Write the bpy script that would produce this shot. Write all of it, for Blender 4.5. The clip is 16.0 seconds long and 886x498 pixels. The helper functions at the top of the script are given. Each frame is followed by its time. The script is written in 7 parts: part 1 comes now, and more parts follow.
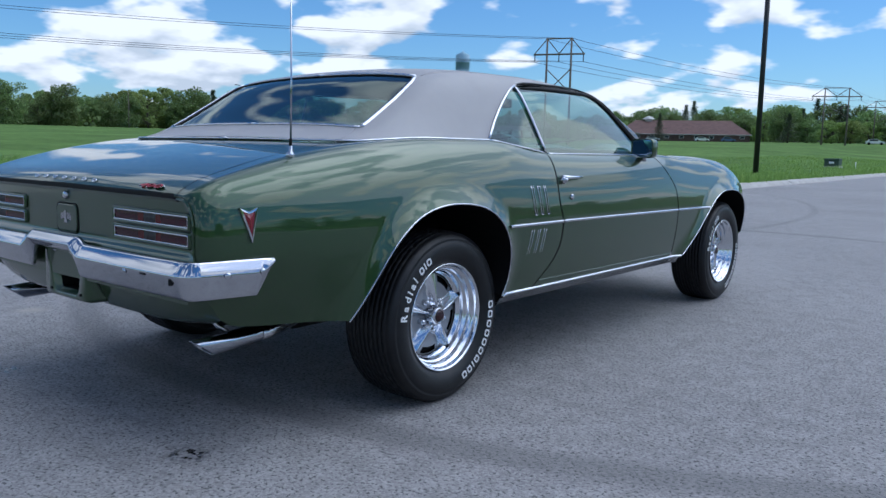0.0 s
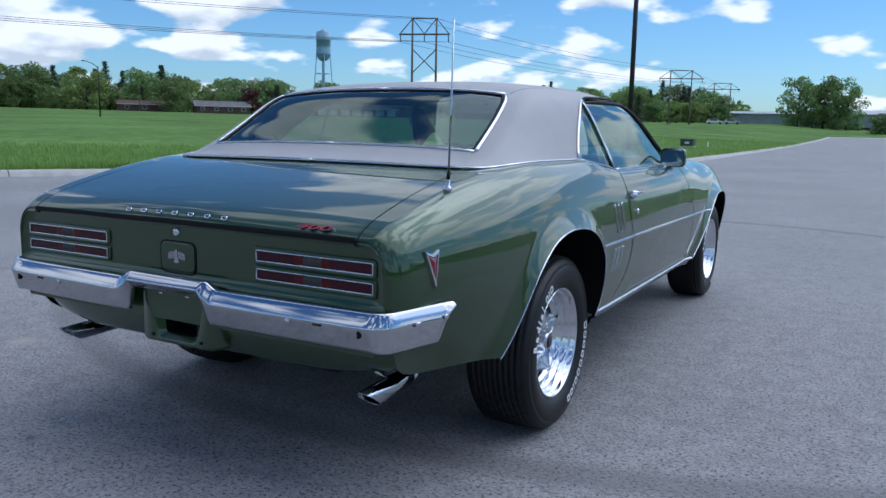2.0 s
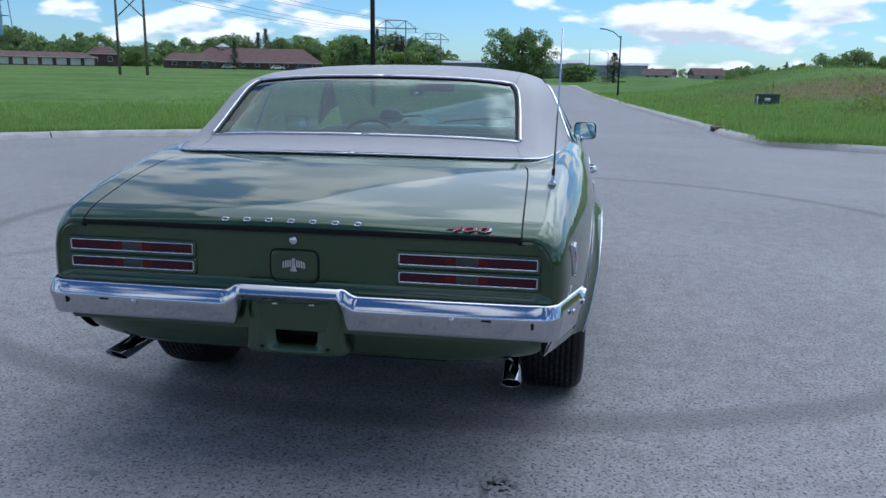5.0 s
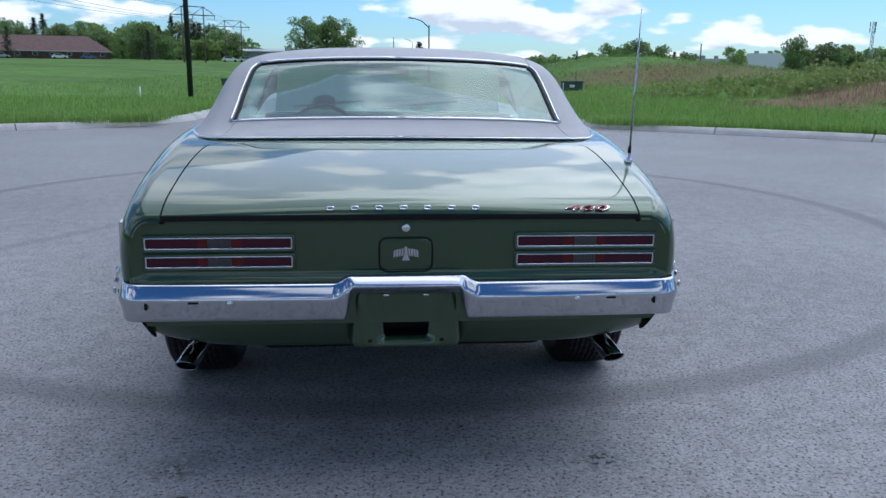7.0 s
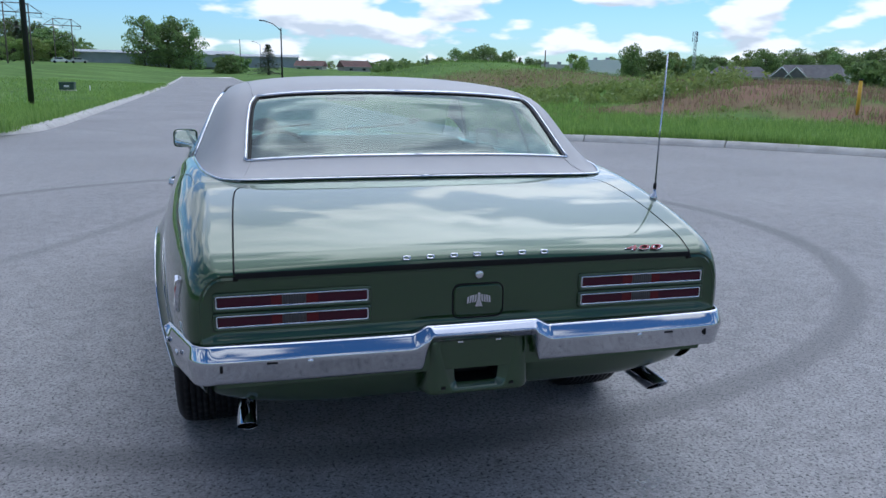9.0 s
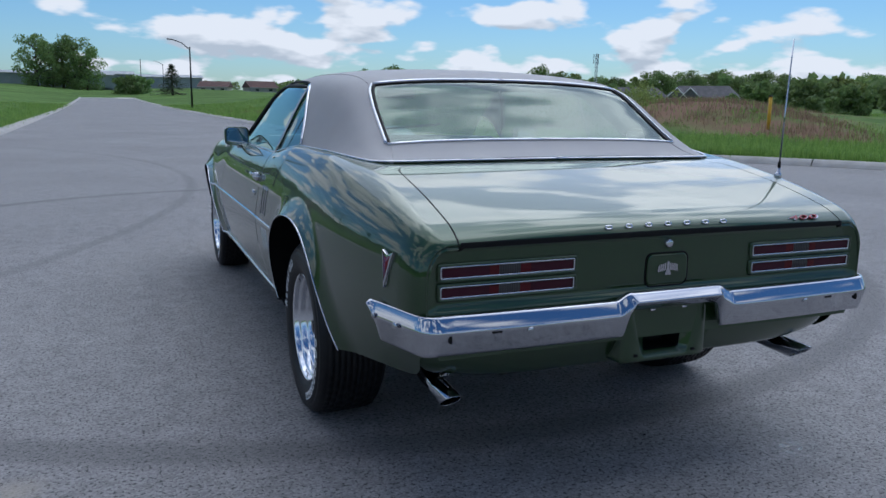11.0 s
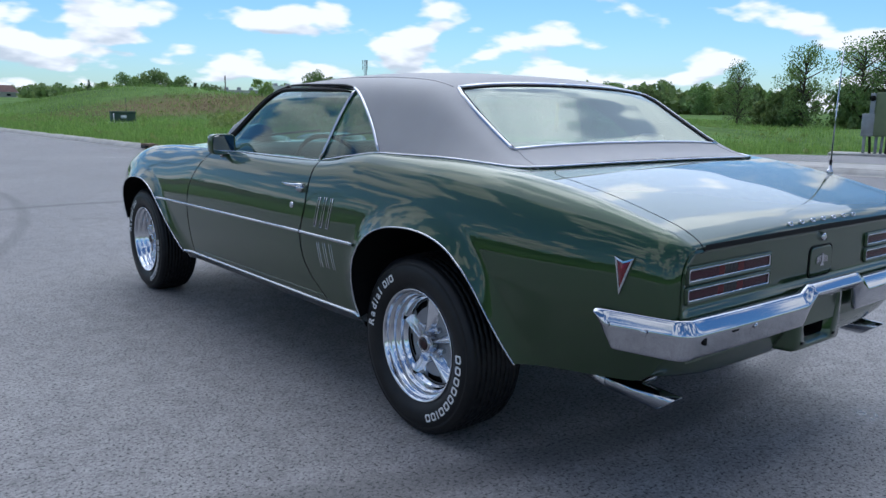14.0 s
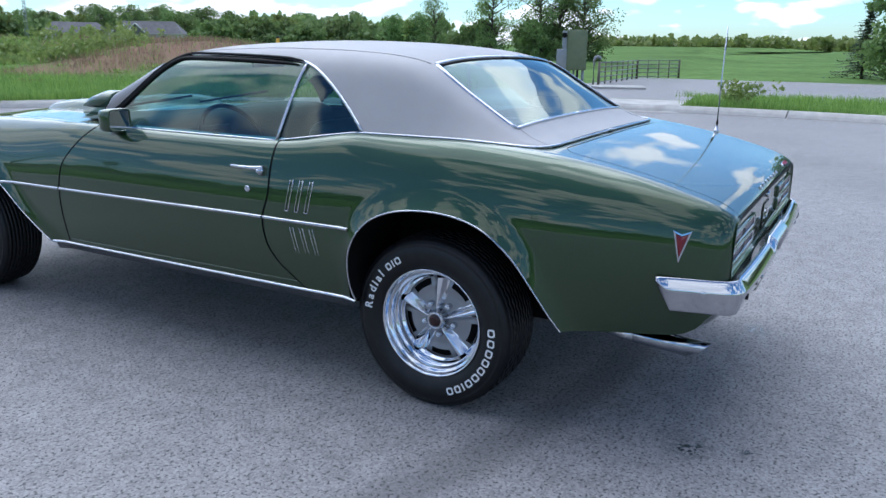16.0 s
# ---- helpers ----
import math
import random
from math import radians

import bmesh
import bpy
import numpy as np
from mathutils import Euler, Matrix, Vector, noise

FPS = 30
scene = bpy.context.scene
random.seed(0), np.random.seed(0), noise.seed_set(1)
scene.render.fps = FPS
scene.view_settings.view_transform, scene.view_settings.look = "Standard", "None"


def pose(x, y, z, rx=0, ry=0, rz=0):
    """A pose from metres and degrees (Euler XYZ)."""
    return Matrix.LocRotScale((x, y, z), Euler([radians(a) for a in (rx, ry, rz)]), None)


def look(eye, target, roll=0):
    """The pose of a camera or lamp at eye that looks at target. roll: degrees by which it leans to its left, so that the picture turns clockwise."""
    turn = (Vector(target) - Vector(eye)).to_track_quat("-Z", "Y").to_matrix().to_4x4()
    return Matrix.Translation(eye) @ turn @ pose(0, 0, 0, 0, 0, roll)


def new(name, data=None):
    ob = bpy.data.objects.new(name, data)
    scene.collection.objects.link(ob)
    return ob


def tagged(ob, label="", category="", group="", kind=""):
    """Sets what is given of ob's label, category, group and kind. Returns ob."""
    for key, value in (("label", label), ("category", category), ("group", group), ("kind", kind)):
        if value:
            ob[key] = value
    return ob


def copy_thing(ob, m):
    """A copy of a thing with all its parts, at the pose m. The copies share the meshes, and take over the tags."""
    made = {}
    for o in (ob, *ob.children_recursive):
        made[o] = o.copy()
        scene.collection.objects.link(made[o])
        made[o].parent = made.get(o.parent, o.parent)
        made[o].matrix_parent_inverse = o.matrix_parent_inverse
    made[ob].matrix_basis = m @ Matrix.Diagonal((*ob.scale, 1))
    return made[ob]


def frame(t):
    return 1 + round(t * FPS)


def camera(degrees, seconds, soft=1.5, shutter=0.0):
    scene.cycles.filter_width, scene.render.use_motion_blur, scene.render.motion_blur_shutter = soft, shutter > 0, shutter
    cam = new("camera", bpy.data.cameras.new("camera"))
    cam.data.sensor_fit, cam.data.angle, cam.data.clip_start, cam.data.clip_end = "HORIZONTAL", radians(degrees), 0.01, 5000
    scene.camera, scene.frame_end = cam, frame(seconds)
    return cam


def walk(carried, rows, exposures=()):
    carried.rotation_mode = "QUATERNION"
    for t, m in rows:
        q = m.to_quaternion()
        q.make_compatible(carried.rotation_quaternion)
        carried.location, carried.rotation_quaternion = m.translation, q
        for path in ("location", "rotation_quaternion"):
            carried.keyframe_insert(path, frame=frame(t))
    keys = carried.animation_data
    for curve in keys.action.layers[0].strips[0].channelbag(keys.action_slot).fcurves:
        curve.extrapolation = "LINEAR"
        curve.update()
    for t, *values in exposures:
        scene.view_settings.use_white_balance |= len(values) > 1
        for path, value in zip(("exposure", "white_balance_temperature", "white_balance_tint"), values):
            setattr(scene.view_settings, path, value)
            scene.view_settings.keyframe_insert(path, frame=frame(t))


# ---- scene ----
cam = camera(58.9, 16.0)
PATH = [
    (0, (2.57, -2.155, 0.911), (1.318, -0.616, 0.656), 1.2),
    (0.5, (2.385, -2.332, 0.927), (1.23, -0.72, 0.672), 1.1),
    (1, (2.175, -2.392, 0.971), (1.091, -0.733, 0.704), 1.1),
    (1.5, (1.979, -2.451, 1.002), (0.954, -0.757, 0.721), 1.2),
    (2, (1.796, -2.563, 1.047), (0.833, -0.836, 0.747), 1.1),
    (2.5, (1.636, -2.658, 1.107), (0.755, -0.893, 0.774), 1.1),
    (3, (1.454, -2.729, 1.136), (0.657, -0.93, 0.773), 0.9),
    (3.5, (1.324, -2.796, 1.118), (0.606, -0.968, 0.741), 0.7),
    (4, (1.197, -2.919, 1.115), (0.581, -1.056, 0.727), 0.6),
    (4.5, (1.017, -3.021, 1.142), (0.546, -1.118, 0.742), 0.5),
    (5, (0.766, -3.057, 1.181), (0.461, -1.124, 0.768), 0.8),
    (5.2, (0.675, -3.075, 1.204), (0.433, -1.134, 0.788), 0.7),
    (7.3, (-0.15, -3.054, 1.129), (0.057, -1.113, 0.695), 0.7),
    (7.5, (-0.185, -3.054, 1.122), (0.044, -1.115, 0.689), 0.8),
    (8, (-0.304, -3.043, 1.191), (-0.009, -1.114, 0.756), 0.8),
    (8.5, (-0.449, -3.009, 1.249), (-0.045, -1.098, 0.816), 0.9),
    (8.7, (-0.532, -2.974, 1.258), (-0.074, -1.075, 0.828), 0.9),
    (10.8, (-1.37, -2.789, 1.141), (-0.629, -0.968, 0.773), 0.8),
    (11, (-1.425, -2.73, 1.119), (-0.676, -0.912, 0.751), 0.8),
    (11.5, (-1.55, -2.631, 1.043), (-0.778, -0.82, 0.689), 0.8),
    (12, (-1.695, -2.564, 0.999), (-0.874, -0.773, 0.654), 0.7),
    (12.5, (-1.858, -2.489, 0.983), (-0.942, -0.744, 0.642), 0.7),
    (13, (-2.021, -2.339, 0.988), (-0.998, -0.652, 0.657), 0.7),
    (13.5, (-2.167, -2.183, 1.025), (-1.048, -0.559, 0.691), 0.7),
    (14, (-2.392, -2.063, 1.099), (-1.154, -0.531, 0.752), 0.7),
    (14.5, (-2.589, -1.918, 1.167), (-1.22, -0.508, 0.796), 0.7),
    (15, (-2.748, -1.726, 1.211), (-1.274, -0.439, 0.8), 0.6),
    (15.5, (-2.934, -1.532, 1.25), (-1.348, -0.406, 0.784), 0.6),
    (16, (-3.077, -1.3, 1.251), (-1.387, -0.355, 0.748), 0.7),
]
walk(cam, [(t, look(eye, target, roll)) for t, eye, target, roll in PATH], [(0.0, 0.74, 5560, 10), (4.0, 0.82, 5620, 10), (9.0, 0.84, 5680, 10), (11.0, 0.46, 5750, 10), (12.5, 0.64, 5780, 10), (14.5, 0.84, 5800, 10), (15.2, 0.98, 5760, 10), (16.0, 1.28, 5720, 10)])

# ---- sky, sun ----
SUN_AZ, SUN_EL = 42.0, 60.0          # degrees east of +y, above the horizon
CLOUD, BLUE, CLEAR = 6.6, 0.72, 0.665  # brightness of clouds and of the clear sky, thickness at which cloud begins
SUN_DIR = (math.sin(radians(SUN_AZ)) * math.cos(radians(SUN_EL)), math.cos(radians(SUN_AZ)) * math.cos(radians(SUN_EL)), math.sin(radians(SUN_EL)))
world = bpy.data.worlds.new("sky")
scene.world = world
world.use_nodes = True


def wire(tree):
    """Short-hand to add and join nodes of a tree."""
    def add(kind, **kw):
        n = tree.nodes.new(kind)
        for key, value in kw.items():
            if key in n.inputs.keys():
                n.inputs[key].default_value = value
            else:
                setattr(n, key, value)
        return n
    return add, tree.links.new


def build_sky():
    t = world.node_tree
    t.nodes.clear()
    add, join = wire(t)
    out = add("ShaderNodeOutputWorld")
    bg = add("ShaderNodeBackground", Strength=0.09)
    sky = add("ShaderNodeTexSky")
    sky.sky_type = "NISHITA"
    sky.sun_disc = False
    sky.sun_elevation = radians(SUN_EL)
    sky.sun_rotation = radians(SUN_AZ)
    sky.air_density, sky.dust_density, sky.ozone_density = 1.0, 0.6, 1.6
    co = add("ShaderNodeTexCoord")
    sep = add("ShaderNodeSeparateXYZ")
    join(co.outputs["Generated"], sep.inputs[0])
    # cumulus on a layer high over the ground
    zc = add("ShaderNodeMath", operation="MAXIMUM")
    join(sep.outputs["Z"], zc.inputs[0])
    zc.inputs[1].default_value = 0.0
    zz = add("ShaderNodeMath", operation="ADD")
    join(zc.outputs[0], zz.inputs[0])
    zz.inputs[1].default_value = 0.30
    dx = add("ShaderNodeMath", operation="DIVIDE")
    dy = add("ShaderNodeMath", operation="DIVIDE")
    join(sep.outputs["X"], dx.inputs[0]); join(zz.outputs[0], dx.inputs[1])
    join(sep.outputs["Y"], dy.inputs[0]); join(zz.outputs[0], dy.inputs[1])
    com = add("ShaderNodeCombineXYZ")
    join(dx.outputs[0], com.inputs[0]); join(dy.outputs[0], com.inputs[1])
    com.inputs[2].default_value = 3.7
    # the layer is thickest before the sun and opens on the far side
    dot = add("ShaderNodeVectorMath", operation="DOT_PRODUCT")
    join(co.outputs["Generated"], dot.inputs[0])
    dot.inputs[1].default_value = SUN_DIR
    close = add("ShaderNodeMapRange", interpolation_type="SMOOTHSTEP")
    join(dot.outputs["Value"], close.inputs["Value"])
    close.inputs["From Min"].default_value, close.inputs["From Max"].default_value = 0.72, 0.96
    close.inputs["To Min"].default_value, close.inputs["To Max"].default_value = -0.030, 0.065

    def density(vec):
        """Thickness of the cloud: broad fields, heaps in them, billows on the heaps."""
        total = close.outputs[0]
        for kind, scale, detail, rough, share in (("n", 1.1, 2.0, 0.5, 0.50), ("n", 4.0, 4.0, 0.47, 1.0), ("v", 10.0, 0, 0, -0.10)):
            if kind == "n":
                n = add("ShaderNodeTexNoise", Scale=scale, Detail=detail, Roughness=rough)
                got = n.outputs["Fac"]
            else:
                n = add("ShaderNodeTexVoronoi", feature="SMOOTH_F1", Scale=scale, Smoothness=0.35)
                got = n.outputs["Distance"]
            join(vec, n.inputs["Vector"])
            m = add("ShaderNodeMath", operation="MULTIPLY_ADD")
            join(got, m.inputs[0])
            m.inputs[1].default_value = share
            join(total, m.inputs[2])
            total = m.outputs[0]
        return total
    here = density(com.outputs[0])
    over = add("ShaderNodeVectorMath", operation="MULTIPLY")
    join(com.outputs[0], over.inputs[0])
    over.inputs[1].default_value = (0.955, 0.955, 1.0)
    above = density(over.outputs[0])
    ramp = add("ShaderNodeMapRange", interpolation_type="SMOOTHSTEP")
    join(here, ramp.inputs["Value"])
    ramp.inputs["From Min"].default_value, ramp.inputs["From Max"].default_value = CLEAR, CLEAR + 0.095
    # sunlit tops, grey bases under the thick parts
    lean = add("ShaderNodeMath", operation="SUBTRACT")
    join(above, lean.inputs[0]); join(here, lean.inputs[1])
    thick = add("ShaderNodeMath", operation="MULTIPLY_ADD")
    join(here, thick.inputs[0])
    thick.inputs[1].default_value = 0.45
    join(lean.outputs[0], thick.inputs[2])
    shade = add("ShaderNodeValToRGB")
    join(thick.outputs[0], shade.inputs[0])
    s = shade.color_ramp.elements
    s[0].position, s[0].color = CLEAR * 0.45 + 0.02, (1.0, 1.0, 1.0, 1)
    s[1].position, s[1].color = CLEAR * 0.45 + 0.15, (0.60, 0.65, 0.70, 1)
    # clouds before the sun are the brightest
    glow = add("ShaderNodeMapRange", interpolation_type="SMOOTHSTEP")
    join(dot.outputs["Value"], glow.inputs["Value"])
    glow.inputs["From Min"].default_value, glow.inputs["From Max"].default_value = 0.74, 1.0
    glow.inputs["To Min"].default_value, glow.inputs["To Max"].default_value = CLOUD, CLOUD * 3.1
    lit = add("ShaderNodeVectorMath", operation="SCALE")
    join(shade.outputs[0], lit.inputs[0]); join(glow.outputs[0], lit.inputs["Scale"])
    # deeper, cleaner blue
    hs = add("ShaderNodeHueSaturation", Saturation=1.12, Value=BLUE)
    join(sky.outputs[0], hs.inputs["Color"])
    tint = add("ShaderNodeMix", data_type="RGBA", blend_type="MULTIPLY")
    tint.inputs[0].default_value = 1.0
    join(hs.outputs[0], tint.inputs[6])
    tint.inputs[7].default_value = (0.70, 0.93, 1.10, 1)
    m = add("ShaderNodeMix", data_type="RGBA")
    join(ramp.outputs[0], m.inputs[0]); join(tint.outputs[2], m.inputs[6]); join(lit.outputs[0], m.inputs[7])
    join(m.outputs[2], bg.inputs["Color"])
    join(bg.outputs[0], out.inputs[0])


build_sky()
sun = new("sun", bpy.data.lights.new("sun", "SUN"))
sun.data.energy, sun.data.angle, sun.data.color = 0.95, radians(95), (1.0, 0.975, 0.94)
sun.matrix_world = look(Vector(SUN_DIR) * 50, (0, 0, 0))

# ---- materials ----
def material(name, base=(0.5, 0.5, 0.5), rough=0.5, metal=0.0, **kw):
    m = bpy.data.materials.new(name)
    m.use_nodes = True
    b = m.node_tree.nodes["Principled BSDF"]
    b.inputs["Base Color"].default_value = (*base, 1)
    b.inputs["Roughness"].default_value = rough
    b.inputs["Metallic"].default_value = metal
    for key, value in kw.items():
        b.inputs[key.replace("_", " ")].default_value = value
    return m


def coords(m, scale=1.0, use="Object"):
    add, join = wire(m.node_tree)
    c = add("ShaderNodeTexCoord")
    return c.outputs[use]


def vary(m, c1, c2, scale, detail=4.0, lo=0.35, hi=0.65, use="Object", bump=0.0, bump_scale=None, rough=None, second=None):
    """Base colour between two colours by noise, with a second, larger noise and bump."""
    add, join = wire(m.node_tree)
    b = m.node_tree.nodes["Principled BSDF"]
    v = coords(m, use=use)
    n = add("ShaderNodeTexNoise", Scale=scale, Detail=detail, Roughness=0.6)
    join(v, n.inputs["Vector"])
    r = add("ShaderNodeValToRGB")
    r.color_ramp.elements[0].position, r.color_ramp.elements[0].color = lo, (*c1, 1)
    r.color_ramp.elements[1].position, r.color_ramp.elements[1].color = hi, (*c2, 1)
    join(n.outputs["Fac"], r.inputs[0])
    col = r.outputs[0]
    if second:
        n2 = add("ShaderNodeTexNoise", Scale=second[0], Detail=3.0)
        join(v, n2.inputs["Vector"])
        r2 = add("ShaderNodeValToRGB")
        r2.color_ramp.elements[0].position, r2.color_ramp.elements[0].color = 0.3, (second[1],) * 3 + (1,)
        r2.color_ramp.elements[1].position, r2.color_ramp.elements[1].color = 0.7, (second[2],) * 3 + (1,)
        join(n2.outputs["Fac"], r2.inputs[0])
        mx = add("ShaderNodeMix", data_type="RGBA", blend_type="MULTIPLY")
        mx.inputs[0].default_value = 1.0
        join(col, mx.inputs[6]); join(r2.outputs[0], mx.inputs[7])
        col = mx.outputs[2]
    join(col, b.inputs["Base Color"])
    if bump:
        nb = add("ShaderNodeTexNoise", Scale=bump_scale or scale, Detail=5.0)
        join(v, nb.inputs["Vector"])
        bp = add("ShaderNodeBump", Strength=bump, Distance=0.01)
        join(nb.outputs["Fac"], bp.inputs["Height"])
        join(bp.outputs[0], b.inputs["Normal"])
    if rough:
        mr = add("ShaderNodeMapRange")
        mr.inputs["To Min"].default_value, mr.inputs["To Max"].default_value = rough
        join(n.outputs["Fac"], mr.inputs["Value"])
        join(mr.outputs[0], b.inputs["Roughness"])
    return m


PAINT = vary(material("green_paint", rough=0.44, metal=0.65, Coat_Weight=1.0, Coat_Roughness=0.008, Coat_IOR=1.58), (0.0120, 0.0410, 0.0078), (0.0148, 0.0480, 0.0097), 900, detail=1.0, second=(1.5, 0.95, 1.05))
CHROME = material("chrome", (0.52, 0.53, 0.56), 0.03, 1.0)
CHROME_WORN = material("bumper_chrome", (0.50, 0.51, 0.545), 0.075, 1.0)
CHROME_DULL = material("satin_metal", (0.62, 0.63, 0.65), 0.22, 1.0)
VINYL = vary(material("grey_vinyl", rough=0.55), (0.315, 0.303, 0.301), (0.335, 0.323, 0.321), 6, bump=0.06, bump_scale=500)


def glass(name, tint, gloss=1.5, extra=1.0):
    """Thin sheet: clear tint, with a mirror-like share that grows at a slant."""
    m = bpy.data.materials.new(name)
    m.use_nodes = True
    t = m.node_tree
    t.nodes.clear()
    add, join = wire(t)
    out = add("ShaderNodeOutputMaterial")
    mix = add("ShaderNodeMixShader")
    tr = add("ShaderNodeBsdfTransparent")
    tr.inputs[0].default_value = (*tint, 1)
    gl = add("ShaderNodeBsdfGlossy", Roughness=0.0)
    gl.inputs["Color"].default_value = (0.84, 0.95, 0.91, 1)
    lw = add("ShaderNodeLayerWeight", Blend=0.5)
    p5 = add("ShaderNodeMath", operation="POWER")
    join(lw.outputs["Facing"], p5.inputs[0])
    p5.inputs[1].default_value = gloss
    k = add("ShaderNodeMath", operation="MULTIPLY_ADD")
    k.use_clamp = True
    join(p5.outputs[0], k.inputs[0])
    k.inputs[1].default_value, k.inputs[2].default_value = 0.9, extra
    join(k.outputs[0], mix.inputs[0]); join(tr.outputs[0], mix.inputs[1]); join(gl.outputs[0], mix.inputs[2])
    join(mix.outputs[0], out.inputs[0])
    return m


GLASS = glass("tinted_glass", (0.38, 0.55, 0.54), 4.4, 0.080)
MIRROR = material("mirror_glass", (0.75, 0.78, 0.78), 0.02, 1.0)
RED_CLEAR = material("marker_red", (0.16, 0.005, 0.012), 0.15, Coat_Weight=0.3)
LENS_CLEAR = material("ribbed_lens", (0.035, 0.028, 0.028), 0.4)
BADGE_RED = material("badge_red", (0.30, 0.012, 0.025), 0.4)
CAP_RED = material("cap_red", (0.022, 0.004, 0.005), 0.25)
CHROME_SMOKED = material("exhaust_metal", (0.42, 0.44, 0.48), 0.09, 1.0)
WHEEL_GREY = material("silver_wheel", (0.30, 0.31, 0.33), 0.38, 0.6)
BARREL = material("polished_barrel", (0.70, 0.72, 0.76), 0.11, 1.0)
TRIM_DARK = material("dark_trim", (0.012, 0.016, 0.015), 0.6)
TRIM_GREEN = vary(material("green_cabin_trim", rough=0.5), (0.012, 0.022, 0.024), (0.017, 0.029, 0.031), 30)
RUBBER = vary(material("tyre_rubber", rough=0.48, Specular_IOR_Level=0.35), (0.0045, 0.0047, 0.0055), (0.008, 0.0082, 0.009), 30, bump=0.1, bump_scale=200)
BLACK = material("black_gasket", (0.006, 0.006, 0.006), 0.6, Specular_IOR_Level=0.2)
BLACK_GLOSS = material("black_gloss_paint", (0.006, 0.007, 0.007), 0.22)
DARK = material("underbody_black", (0.006, 0.006, 0.006), 0.95, Specular_IOR_Level=0.1)
RED = material("red_lens", (0.042, 0.0025, 0.011), 0.25, 0.0, Specular_IOR_Level=0.3)
# the same red made lighter, a glint put into the lens colour
RED_GLINT = material("red_lens_glint", (0.085, 0.003, 0.006), 0.25, 0.0, Specular_IOR_Level=0.3)
WHITE = material("white_paint", (0.75, 0.75, 0.74), 0.6)


def mask_ring(add, join, pos, cx, cy, r0, r1, soft):
    """1 where the place lies between two radii of a point."""
    d = add("ShaderNodeVectorMath", operation="DISTANCE")
    join(pos, d.inputs[0])
    d.inputs[1].default_value = (cx, cy, 0)
    a = add("ShaderNodeMapRange", interpolation_type="SMOOTHSTEP")
    join(d.outputs["Value"], a.inputs["Value"])
    a.inputs["From Min"].default_value, a.inputs["From Max"].default_value = r0 - soft, r0 + soft
    b = add("ShaderNodeMapRange", interpolation_type="SMOOTHSTEP")
    join(d.outputs["Value"], b.inputs["Value"])
    b.inputs["From Min"].default_value, b.inputs["From Max"].default_value = r1 - soft, r1 + soft
    m = add("ShaderNodeMath", operation="SUBTRACT")
    join(a.outputs[0], m.inputs[0]); join(b.outputs[0], m.inputs[1])
    return m.outputs[0]


